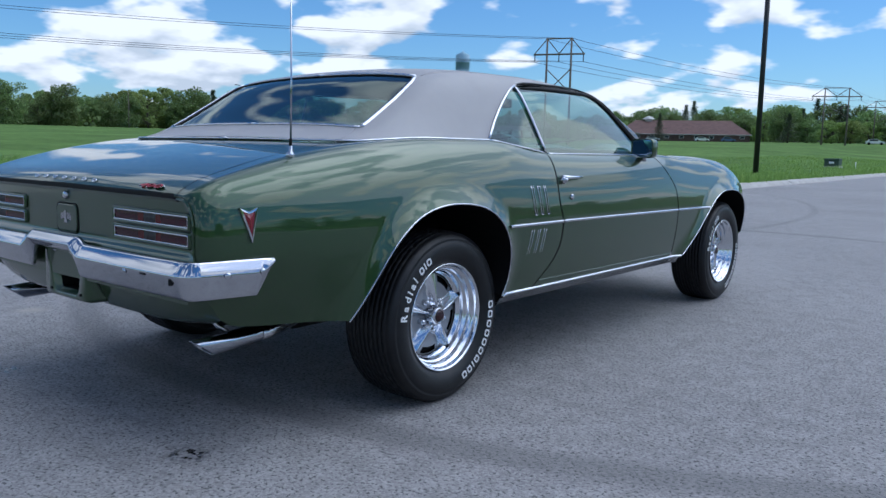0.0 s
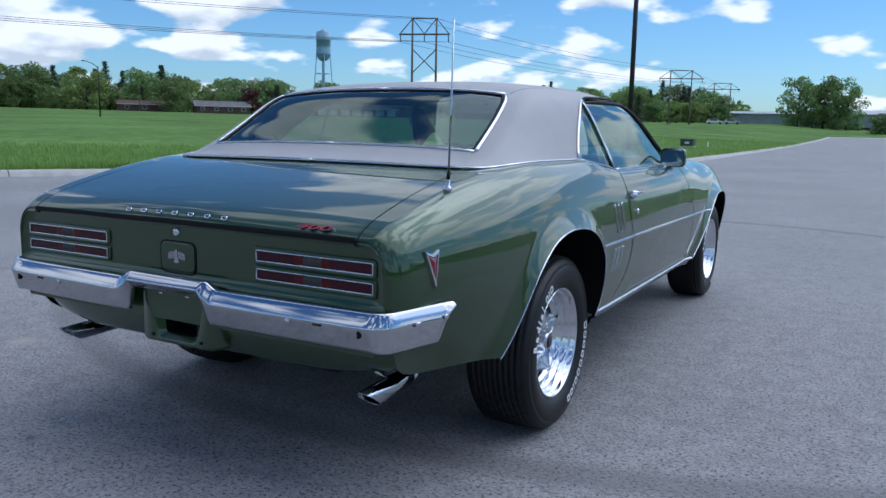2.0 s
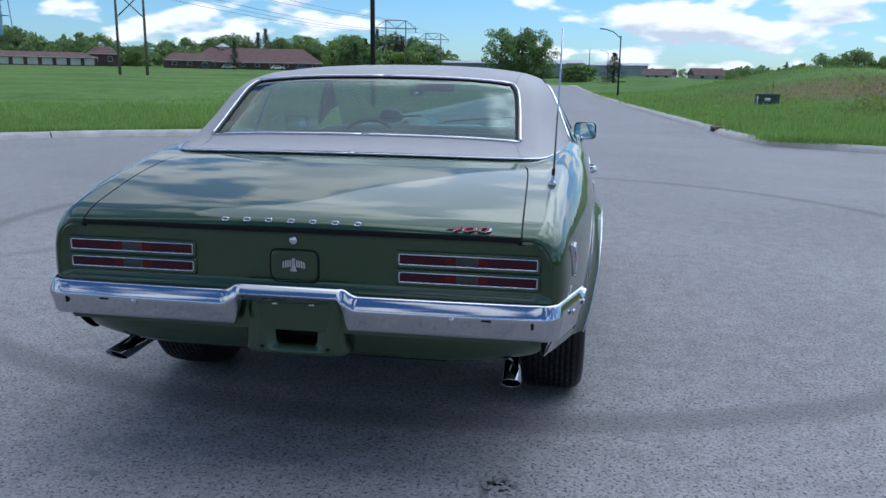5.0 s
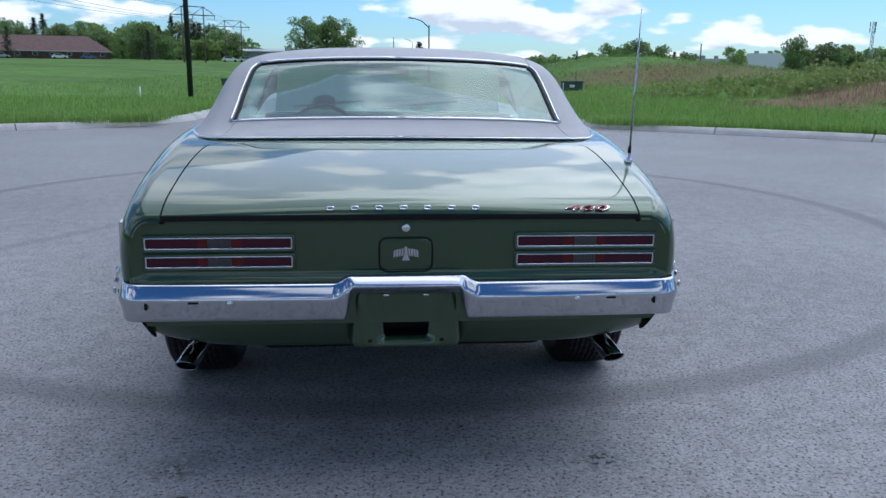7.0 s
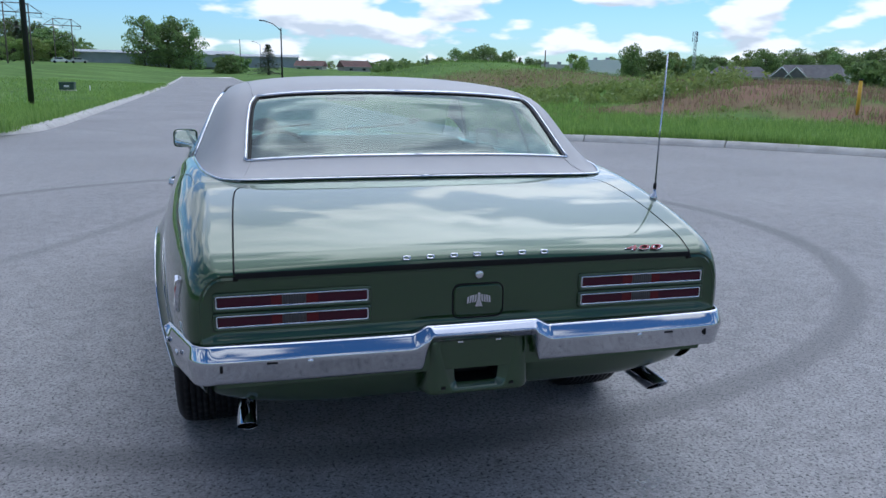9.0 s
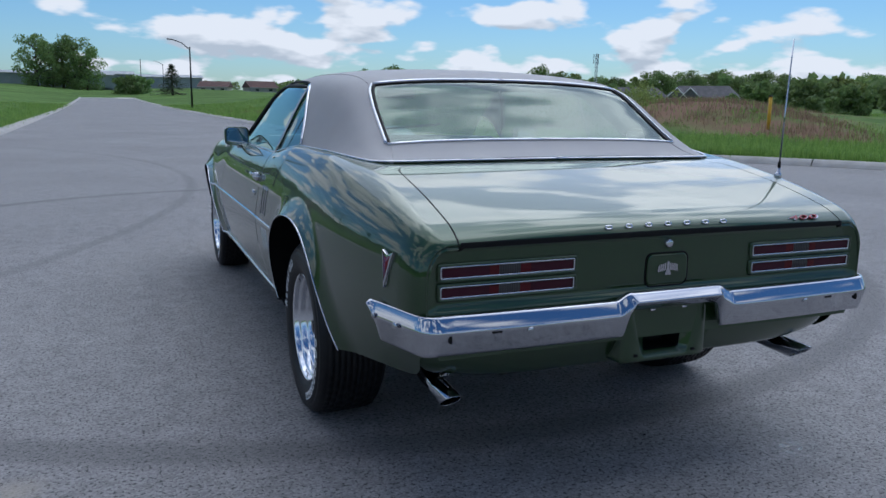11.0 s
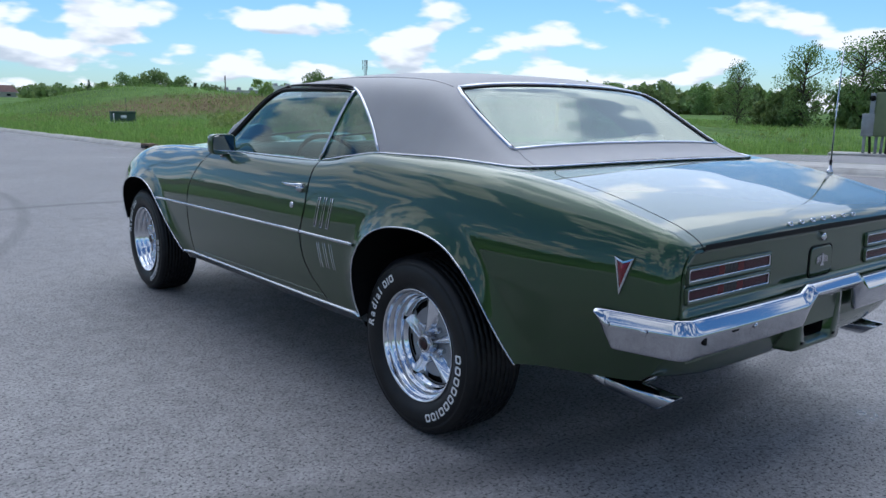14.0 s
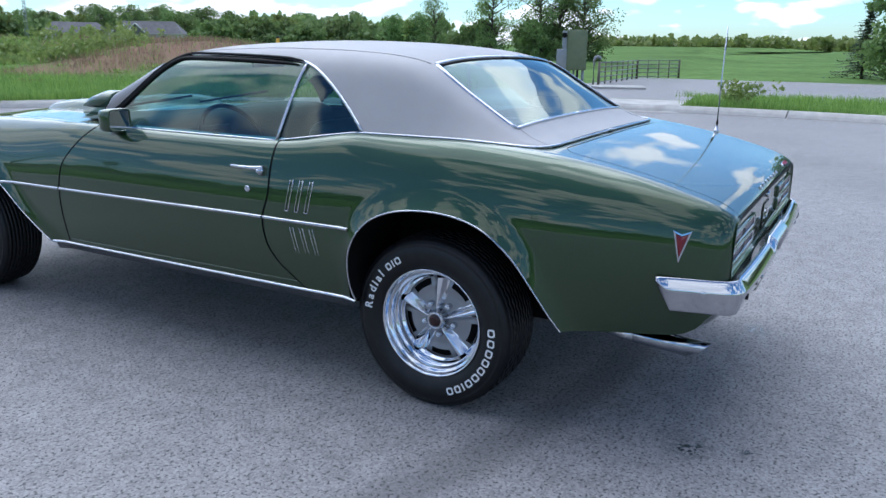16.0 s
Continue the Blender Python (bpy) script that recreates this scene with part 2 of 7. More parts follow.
def asphalt():
    m = material("asphalt", rough=0.85)
    t = m.node_tree
    b = t.nodes["Principled BSDF"]
    add, join = wire(t)
    pos = add("ShaderNodeTexCoord").outputs["Object"]

    def times(a, k):
        n = add("ShaderNodeMath", operation="MULTIPLY")
        join(a, n.inputs[0])
        if isinstance(k, float):
            n.inputs[1].default_value = k
        else:
            join(k, n.inputs[1])
        return n.outputs[0]

    def tint(col, fac, to):
        x = add("ShaderNodeMix", data_type="RGBA")
        join(fac, x.inputs[0]); join(col, x.inputs[6])
        x.inputs[7].default_value = (*to, 1)
        return x.outputs[2]
    big = add("ShaderNodeTexNoise", Scale=0.35, Detail=4.0, Roughness=0.55)
    mid = add("ShaderNodeTexNoise", Scale=9.0, Detail=4.0, Roughness=0.6)
    stone = add("ShaderNodeTexVoronoi", Scale=135.0)
    pits = add("ShaderNodeTexNoise", Scale=78.0, Detail=3.0, Roughness=0.6)
    for n in (big, mid, stone, pits):
        join(pos, n.inputs["Vector"])
    r = add("ShaderNodeValToRGB")
    r.color_ramp.elements[0].position, r.color_ramp.elements[0].color = 0.32, (0.214, 0.205, 0.202, 1)
    r.color_ramp.elements[1].position, r.color_ramp.elements[1].color = 0.68, (0.272, 0.261, 0.257, 1)
    join(big.outputs["Fac"], r.inputs[0])
    r2 = add("ShaderNodeValToRGB")
    r2.color_ramp.elements[0].position, r2.color_ramp.elements[0].color = 0.25, (0.80, 0.80, 0.80, 1)
    r2.color_ramp.elements[1].position, r2.color_ramp.elements[1].color = 0.75, (1.16, 1.16, 1.16, 1)
    join(mid.outputs["Fac"], r2.inputs[0])
    c = add("ShaderNodeMix", data_type="RGBA", blend_type="MULTIPLY")
    c.inputs[0].default_value = 1.0
    join(r.outputs[0], c.inputs[6]); join(r2.outputs[0], c.inputs[7])
    # single stones, lighter and darker
    hs = add("ShaderNodeSeparateColor")
    join(stone.outputs["Color"], hs.inputs[0])
    r3 = add("ShaderNodeValToRGB")
    r3.color_ramp.elements[0].position, r3.color_ramp.elements[0].color = 0.0, (0.74, 0.74, 0.75, 1)
    r3.color_ramp.elements[1].position, r3.color_ramp.elements[1].color = 1.0, (1.24, 1.235, 1.225, 1)
    join(hs.outputs[0], r3.inputs[0])
    c2 = add("ShaderNodeMix", data_type="RGBA", blend_type="MULTIPLY")
    c2.inputs[0].default_value = 1.0
    join(c.outputs[2], c2.inputs[6]); join(r3.outputs[0], c2.inputs[7])
    # dark open pits between the stones
    pr = add("ShaderNodeValToRGB")
    pr.color_ramp.elements[0].position, pr.color_ramp.elements[0].color = 0.385, (1, 1, 1, 1)
    pr.color_ramp.elements[1].position, pr.color_ramp.elements[1].color = 0.435, (0, 0, 0, 1)
    join(pits.outputs["Fac"], pr.inputs[0])
    col = tint(c2.outputs[2], times(pr.outputs[0], 0.85), (0.030, 0.030, 0.032))
    # round skid mark of one tyre
    mk = mask_ring(add, join, pos, 0.05, 3.5, 3.90, 4.06, 0.05)
    col = tint(col, times(times(mk, mid.outputs["Fac"]), 0.75), (0.055, 0.054, 0.055))
    mk = mask_ring(add, join, pos, -13.0, 9.0, 12.4, 12.52, 0.04)
    col = tint(col, times(times(mk, mid.outputs["Fac"]), 0.5), (0.06, 0.06, 0.06))
    # oil drips and wet drops behind the exhausts, a pale scuff
    wet = None
    for cx, cy, rad in ((0.60, -0.90, 0.10), (-0.68, -0.885, 0.10), (0.20, -0.65, 0.03), (-0.62, -1.05, 0.04)):
        k = mask_ring(add, join, pos, cx, cy, -1.0, rad * 0.6, rad * 0.6)
        sp = add("ShaderNodeTexNoise", Scale=38.0, Detail=1.0)
        join(pos, sp.inputs["Vector"])
        th = add("ShaderNodeMapRange")
        join(sp.outputs["Fac"], th.inputs["Value"])
        th.inputs["From Min"].default_value, th.inputs["From Max"].default_value = 0.46, 0.54
        k = times(k, th.outputs[0])
        if wet is None:
            wet = k
        else:
            s_ = add("ShaderNodeMath", operation="MAXIMUM")
            join(wet, s_.inputs[0]); join(k, s_.inputs[1])
            wet = s_.outputs[0]
    col = tint(col, wet, (0.018, 0.018, 0.02))
    k = mask_ring(add, join, pos, -1.757, -0.335, -1.0, 0.06, 0.06)
    col = tint(col, times(times(k, mid.outputs["Fac"]), 1.3), (0.34, 0.30, 0.25))
    join(col, b.inputs["Base Color"])
    rr = add("ShaderNodeMapRange")
    join(wet, rr.inputs["Value"])
    rr.inputs["To Min"].default_value, rr.inputs["To Max"].default_value = 0.82, 0.06
    join(rr.outputs[0], b.inputs["Roughness"])
    h = add("ShaderNodeMath", operation="SUBTRACT")
    join(stone.outputs["Distance"], h.inputs[0]); join(pr.outputs[0], h.inputs[1])
    bp = add("ShaderNodeBump", Strength=0.4, Distance=0.002)
    bp.invert = True
    join(stone.outputs["Distance"], bp.inputs["Height"])
    bp2 = add("ShaderNodeBump", Strength=0.6, Distance=0.005)
    join(pits.outputs["Fac"], bp2.inputs["Height"]); join(bp.outputs[0], bp2.inputs["Normal"])
    join(bp2.outputs[0], b.inputs["Normal"])
    return m


ASPHALT = asphalt()


def grass_land():
    """Meadow: greens in patches, straw-coloured dry ground on the spoil heaps."""
    m = vary(material("grass_land", rough=1.0, Specular_IOR_Level=0.05), (0.064, 0.120, 0.030), (0.142, 0.225, 0.062), 1.3, detail=9.0, lo=0.30, hi=0.70, second=(0.09, 0.70, 1.25), bump=0.8, bump_scale=5)
    add, join = wire(m.node_tree)
    b = m.node_tree.nodes["Principled BSDF"]
    col = b.inputs["Base Color"].links[0].from_socket
    pos = add("ShaderNodeTexCoord").outputs["Object"]
    n = add("ShaderNodeTexNoise", Scale=0.25, Detail=4.0)
    join(pos, n.inputs["Vector"])
    for cx, cy, rad, soft, to in ((26.5, 30.0, 6.5, 2.5, (0.20, 0.125, 0.085)), (21.0, 23.5, 5.6, 1.6, (0.20, 0.125, 0.085)), (14.6, 23.0, 2.6, 1.4, (0.19, 0.13, 0.08)), (19.0, 17.6, 2.9, 1.0, (0.20, 0.125, 0.085)), (18.2, 14.6, 1.6, 0.9, (0.20, 0.13, 0.085)), (31, 56, 9, 6, (0.15, 0.125, 0.06)), (20, 62, 7, 5, (0.16, 0.125, 0.065))):
        k = mask_ring(add, join, pos, cx, cy, -1.0, rad, soft)
        th = add("ShaderNodeMapRange")
        join(n.outputs["Fac"], th.inputs["Value"])
        th.inputs["From Min"].default_value, th.inputs["From Max"].default_value = 0.32, 0.5
        q = add("ShaderNodeMath", operation="MULTIPLY")
        join(k, q.inputs[0]); join(th.outputs[0], q.inputs[1])
        x = add("ShaderNodeMix", data_type="RGBA")
        join(q.outputs[0], x.inputs[0]); join(col, x.inputs[6])
        x.inputs[7].default_value = (*to, 1)
        col = x.outputs[2]
    join(col, b.inputs["Base Color"])
    return m


GRASS_LAND = grass_land()
CONCRETE = vary(material("kerb_concrete", rough=0.9), (0.34, 0.32, 0.29), (0.45, 0.43, 0.40), 3, bump=0.3, bump_scale=60)


def foliage(name, c1, c2):
    """Leaves: every clump a little different, some light shining through."""
    m = material(name, c1, 0.6)
    t = m.node_tree
    add, join = wire(t)
    b = t.nodes["Principled BSDF"]
    geo = add("ShaderNodeNewGeometry")
    oi = add("ShaderNodeObjectInfo")
    r = add("ShaderNodeMix", data_type="RGBA")
    join(geo.outputs["Random Per Island"], r.inputs[0])
    r.inputs[6].default_value, r.inputs[7].default_value = (*c1, 1), (*c2, 1)
    hsv = add("ShaderNodeHueSaturation", Saturation=1.0)
    mr = add("ShaderNodeMapRange")
    mr.inputs["To Min"].default_value, mr.inputs["To Max"].default_value = 0.7, 1.3
    join(oi.outputs["Random"], mr.inputs["Value"])
    join(mr.outputs[0], hsv.inputs["Value"])
    mh = add("ShaderNodeMapRange")
    mh.inputs["To Min"].default_value, mh.inputs["To Max"].default_value = 0.485, 0.515
    join(oi.outputs["Random"], mh.inputs["Value"])
    join(mh.outputs[0], hsv.inputs["Hue"])
    join(r.outputs[2], hsv.inputs["Color"])
    join(hsv.outputs[0], b.inputs["Base Color"])
    tr = add("ShaderNodeBsdfTranslucent")
    join(hsv.outputs[0], tr.inputs["Color"])
    mx = add("ShaderNodeMixShader")
    mx.inputs[0].default_value = 0.42
    join(b.outputs[0], mx.inputs[1]); join(tr.outputs[0], mx.inputs[2])
    join(mx.outputs[0], t.nodes["Material Output"].inputs[0])
    return m


LEAF = foliage("leaf_green", (0.125, 0.200, 0.060), (0.230, 0.310, 0.105))
LEAF_LIGHT = foliage("leaf_light_green", (0.19, 0.265, 0.065), (0.29, 0.36, 0.11))
LEAF_PINE = foliage("needle_green", (0.070, 0.110, 0.058), (0.115, 0.160, 0.080))
LEAF_RED = foliage("leaf_purple", (0.055, 0.014, 0.016), (0.08, 0.022, 0.02))
BLADE = foliage("grass_blade", (0.112, 0.218, 0.036), (0.295, 0.410, 0.100))
STRAW = foliage("dry_stalk", (0.19, 0.125, 0.08), (0.34, 0.25, 0.15))
BARK = vary(material("bark", rough=0.9), (0.06, 0.045, 0.035), (0.11, 0.09, 0.07), 6)
POLE_DARK = material("dark_pole", (0.012, 0.014, 0.014), 0.5)
POLE_WOOD = vary(material("weathered_pole", rough=0.85), (0.12, 0.10, 0.085), (0.20, 0.17, 0.14), 4)
STEEL = vary(material("galvanised_steel", rough=0.5, metal=0.5), (0.24, 0.25, 0.26), (0.32, 0.33, 0.34), 3)
TANK_BLUE = vary(material("tank_blue", rough=0.6), (0.20, 0.34, 0.44), (0.28, 0.42, 0.52), 0.5)
ROOF_BROWN = vary(material("brown_shingle", rough=0.9), (0.095, 0.050, 0.042), (0.135, 0.075, 0.062), 0.8)
ROOF_GREY = vary(material("grey_shingle", rough=0.9), (0.10, 0.095, 0.095), (0.15, 0.14, 0.14), 0.8)
BRICK = vary(material("dark_brick", rough=0.9), (0.065, 0.038, 0.033), (0.10, 0.06, 0.05), 1.5)
SIDING = vary(material("pale_siding", rough=0.8), (0.42, 0.41, 0.38), (0.52, 0.50, 0.47), 0.6)
METAL_SHED = vary(material("shed_metal", rough=0.6), (0.26, 0.30, 0.31), (0.34, 0.38, 0.39), 0.3)
PANE = material("window_pane", (0.03, 0.04, 0.045), 0.1)
CABINET_GREEN = vary(material("cabinet_green", rough=0.6), (0.13, 0.16, 0.085), (0.17, 0.20, 0.11), 2)
BOX_GREEN = vary(material("box_dark_green", rough=0.7), (0.045, 0.08, 0.055), (0.06, 0.10, 0.07), 3)
YELLOW = vary(material("yellow_marker", rough=0.6), (0.62, 0.33, 0.02), (0.72, 0.42, 0.03), 5)
DIRT = vary(material("loose_dirt", rough=1.0), (0.10, 0.065, 0.045), (0.22, 0.15, 0.10), 2.5)

# ---- geometry helpers ----
def pchip(xs, ys):
    """Smooth, monotone curve through knots."""
    xs, ys = np.array(xs, float), np.array(ys, float)
    h, d = np.diff(xs), np.diff(ys) / np.diff(xs)
    m = np.zeros_like(ys)
    for i in range(1, len(xs) - 1):
        if d[i - 1] * d[i] > 0:
            w1, w2 = 2 * h[i] + h[i - 1], h[i] + 2 * h[i - 1]
            m[i] = (w1 + w2) / (w1 / d[i - 1] + w2 / d[i])
    m[0], m[-1] = d[0], d[-1]

    def f(x):
        x = min(max(x, xs[0]), xs[-1])
        i = min(max(int(np.searchsorted(xs, x)) - 1, 0), len(xs) - 2)
        t = (x - xs[i]) / h[i]
        return float(ys[i] * (1 + 2 * t) * (1 - t) ** 2 + m[i] * h[i] * t * (1 - t) ** 2 + ys[i + 1] * t * t * (3 - 2 * t) + m[i + 1] * h[i] * t * t * (t - 1))
    return f


def mesh_ob(name, bm, mat, smooth=True):
    me = bpy.data.meshes.new(name)
    bm.to_mesh(me)
    bm.free()
    for m in (mat if isinstance(mat, (list, tuple)) else [mat]):
        me.materials.append(m)
    if smooth:
        me.shade_smooth()
    return new(name, me)


def part(name, bm, mat, parent, label="", smooth=True):
    ob = mesh_ob(name, bm, mat, smooth)
    ob.parent = parent
    return tagged(ob, label)


def thing(name, label, category, group="", kind="", at=None):
    ob = new(name)
    ob.empty_display_size = 0.2
    if at is not None:
        ob.matrix_world = at
    return tagged(ob, label, category, group, kind)


def grid(rows, bm=None, close=False, flip=False):
    """A sheet of quads through rows of points."""
    bm = bm or bmesh.new()
    vs = [[bm.verts.new(p) for p in r] for r in rows]
    for a, b in zip(vs, vs[1:]):
        n = len(a)
        for i in range(n if close else n - 1):
            j = (i + 1) % n
            q = (a[i], a[j], b[j], b[i])
            try:
                bm.faces.new(q[::-1] if flip else q)
            except ValueError:
                pass
    return bm


def box(x0, y0, z0, x1, y1, z1, bm=None, bevel=0.0):
    bm = bm or bmesh.new()
    r = bmesh.ops.create_cube(bm, size=1.0)
    for v in r["verts"]:
        v.co = Vector(((x0 + x1) / 2 + v.co.x * (x1 - x0), (y0 + y1) / 2 + v.co.y * (y1 - y0), (z0 + z1) / 2 + v.co.z * (z1 - z0)))
    if bevel:
        es = list({e for v in r["verts"] for e in v.link_edges})
        bmesh.ops.bevel(bm, geom=es, offset=bevel, segments=3, affect="EDGES", profile=0.5)
    return bm


def tube(points, r, sides=8, bm=None, closed=False, up=(0, 0, 1), flat=1.0, caps=True):
    """A bar of round or flattened section swept along points. r: radius, or one for each point. flat: height over width."""
    bm = bm or bmesh.new()
    pts = [Vector(p) for p in points]
    n = len(pts)
    rings = []
    for i, p in enumerate(pts):
        a = pts[(i - 1) % n] if closed or i else p
        b = pts[(i + 1) % n] if closed or i < n - 1 else p
        d = (b - a).normalized()
        u = Vector(up)
        s = d.cross(u)
        if s.length < 1e-4:
            s = d.cross(Vector((1, 0, 0)))
        s.normalize()
        w = s.cross(d).normalized()
        rr = r[i] if isinstance(r, (list, tuple)) else r
        rings.append([bm.verts.new(p + s * math.cos(k * math.tau / sides) * rr + w * math.sin(k * math.tau / sides) * rr * flat) for k in range(sides)])
    for i in range(n if closed else n - 1):
        a, b = rings[i], rings[(i + 1) % n]
        for k in range(sides):
            bm.faces.new((a[k], a[(k + 1) % sides], b[(k + 1) % sides], b[k]))
    if caps and not closed:
        bm.faces.new(rings[0][::-1])
        bm.faces.new(rings[-1])
    return bm


def lathe(profile, seg=64, axis="x", bm=None, mirror=1):
    """Turns (along, radius) pairs about the x or z axis."""
    bm = bm or bmesh.new()
    rows = []
    for k in range(seg):
        a = k * math.tau / seg
        c, s = math.cos(a), math.sin(a)
        rows.append([bm.verts.new((q * mirror, r * c, r * s) if axis == "x" else (r * c, r * s, q)) for q, r in profile])
    for k in range(seg):
        a, b = rows[k], rows[(k + 1) % seg]
        for i in range(len(profile) - 1):
            try:
                bm.faces.new((a[i], a[i + 1], b[i + 1], b[i]))
            except ValueError:
                pass
    bmesh.ops.recalc_face_normals(bm, faces=bm.faces[:])
    return bm


def mirror_x(bm):
    for v in bm.verts:
        v.co.x = -v.co.x
    bmesh.ops.reverse_faces(bm, faces=bm.faces[:])
    return bm


def lerp(a, b, t):
    return a + (b - a) * t

# ---- ground, road, kerbs ----
BULB_C, BULB_R, ROAD_HALF = (-0.4, 1.3), 13.4, 4.5     # turning circle and the half width of the road


ROAD_END = 160.0                                         # the carriageway stops short of the far field


def road_x(y):
    """The road's middle drifts a little towards -x."""
    return -3.0 * min(1.0, max(0.0, (y - 20) / 140))


def rise(y):
    """The road climbs gently away from the turning circle, the field beyond it a little faster."""
    return (max(0.0, min(y, ROAD_END) - 25) / 135) ** 2 + 0.02 * max(0.0, min(y, 300) - ROAD_END)


def kerb_line(side):
    """The kerb's foot: from far along the road, round the flare, round the turning circle to its back."""
    pts = []
    bx = side * BULB_C[0]
    rf = 5.0                                             # flare radius between road and circle
    cx = ROAD_HALF + rf
    cy = BULB_C[1] + math.sqrt((BULB_R + rf) ** 2 - (cx - bx) ** 2)
    y = ROAD_END
    while y > cy + 1:
        pts.append((ROAD_HALF, y))
        y -= 8 if y > 60 else 2
    a1 = math.atan2(BULB_C[1] - cy, bx - cx)                 # towards the circle's centre
    if a1 < 0:
        a1 += math.tau
    for k in range(13):
        a = lerp(math.pi, a1, k / 12)
        pts.append((cx + rf * math.cos(a), cy + rf * math.sin(a)))
    a0 = math.atan2(cy - BULB_C[1], cx - bx)
    for k in range(1, 61):
        a = lerp(a0, -math.pi / 2, k / 60)
        pts.append((bx + BULB_R * math.cos(a), BULB_C[1] + BULB_R * math.sin(a)))
    return [(side * x + road_x(y), y) for x, y in pts]


def bump(x, y, cx, cy, rx, ry, h, p=1.0):
    d = ((x - cx) / rx) ** 2 + ((y - cy) / ry) ** 2
    return h * max(0.0, 1 - d) ** 2 if d < 1 else 0.0


def ground_z(x, y):
    """Height of the land; the pavement is at 0."""
    d = math.hypot(x, y)
    west = 1.0 if x < 0 else 0.25 + 0.75 * max(0.0, 1 - math.degrees(math.atan2(x, max(y, 0.01))) / 25) if y > 0 else 0.3
    z = 0.14 + min(7.5, 0.0195 * max(0.0, d - 30)) * west
    if y > 0:
        k = max(min(1.0, max(0.0, abs(x - road_x(y)) - ROAD_HALF - 2) / 20), min(1.0, max(0.0, (d - 290) / 70)))
        z = lerp(0.13 + rise(y), z, k)
    z += bump(x, y, 28, 84, 19, 34, 2.7) + bump(x, y, 33, 58, 20, 18, 0.9) + bump(x, y, 27.5, 31, 9, 10, 1.25) + bump(x, y, 22.0, 37, 7, 8, 0.9)
    z += 0.10 * noise.noise((x * 0.09, y * 0.09, 0)) * min(1.0, max(0.0, (d - 16) / 12))
    if x > 0 and y < 60 and x > 5 * y:
        z = min(z, 0.25)
    z += bump(x, y, 21.0, 23.5, 8, 8, 1.15) + bump(x, y, 19.2, 16.8, 4, 5, 0.45)
    if x > 13 and -16 < y < 18:
        k = min(1.0, (x - 13) / 3) * min(1.0, (y + 16) / 6) * min(1.0, (18 - y) / 7)
        z = lerp(z, 0.12 - 0.25 * min(1.0, max(0.0, (x - 15) / 7)), k * k * (3 - 2 * k))
    return z


def on_pavement(x, y):
    if math.hypot(x - BULB_C[0], y - BULB_C[1]) < BULB_R + 0.3:
        return True
    return 5 < y < ROAD_END + 0.4 and abs(x - road_x(y)) < ROAD_HALF + 0.3


def dirt(x, y):
    """Bare spots of the spoil heap."""
    return any(math.hypot(x - cx, y - cy) < r for cx, cy, r in ((26.5, 30.0, 6.2), (21.0, 23.5, 5.8), (14.6, 23.0, 2.4), (19.0, 17.6, 3.0), (18.2, 14.6, 1.6)))


def on_drive(x, y):
    """The drive beyond the dropped kerb, its branch behind the grass island and the gate's yard."""
    r, a = math.hypot(x - BULB_C[0], y - BULB_C[1]), math.degrees(math.atan2(y - BULB_C[1], x - BULB_C[0]))
    if r < BULB_R + 3.4 and 4 < a < 28:
        return True
    return (15 < x < 36 and 3.2 < y < 10.0) or (19.3 < x < 34 and -8 < y < 4)


rng_kerb = random.Random(3)


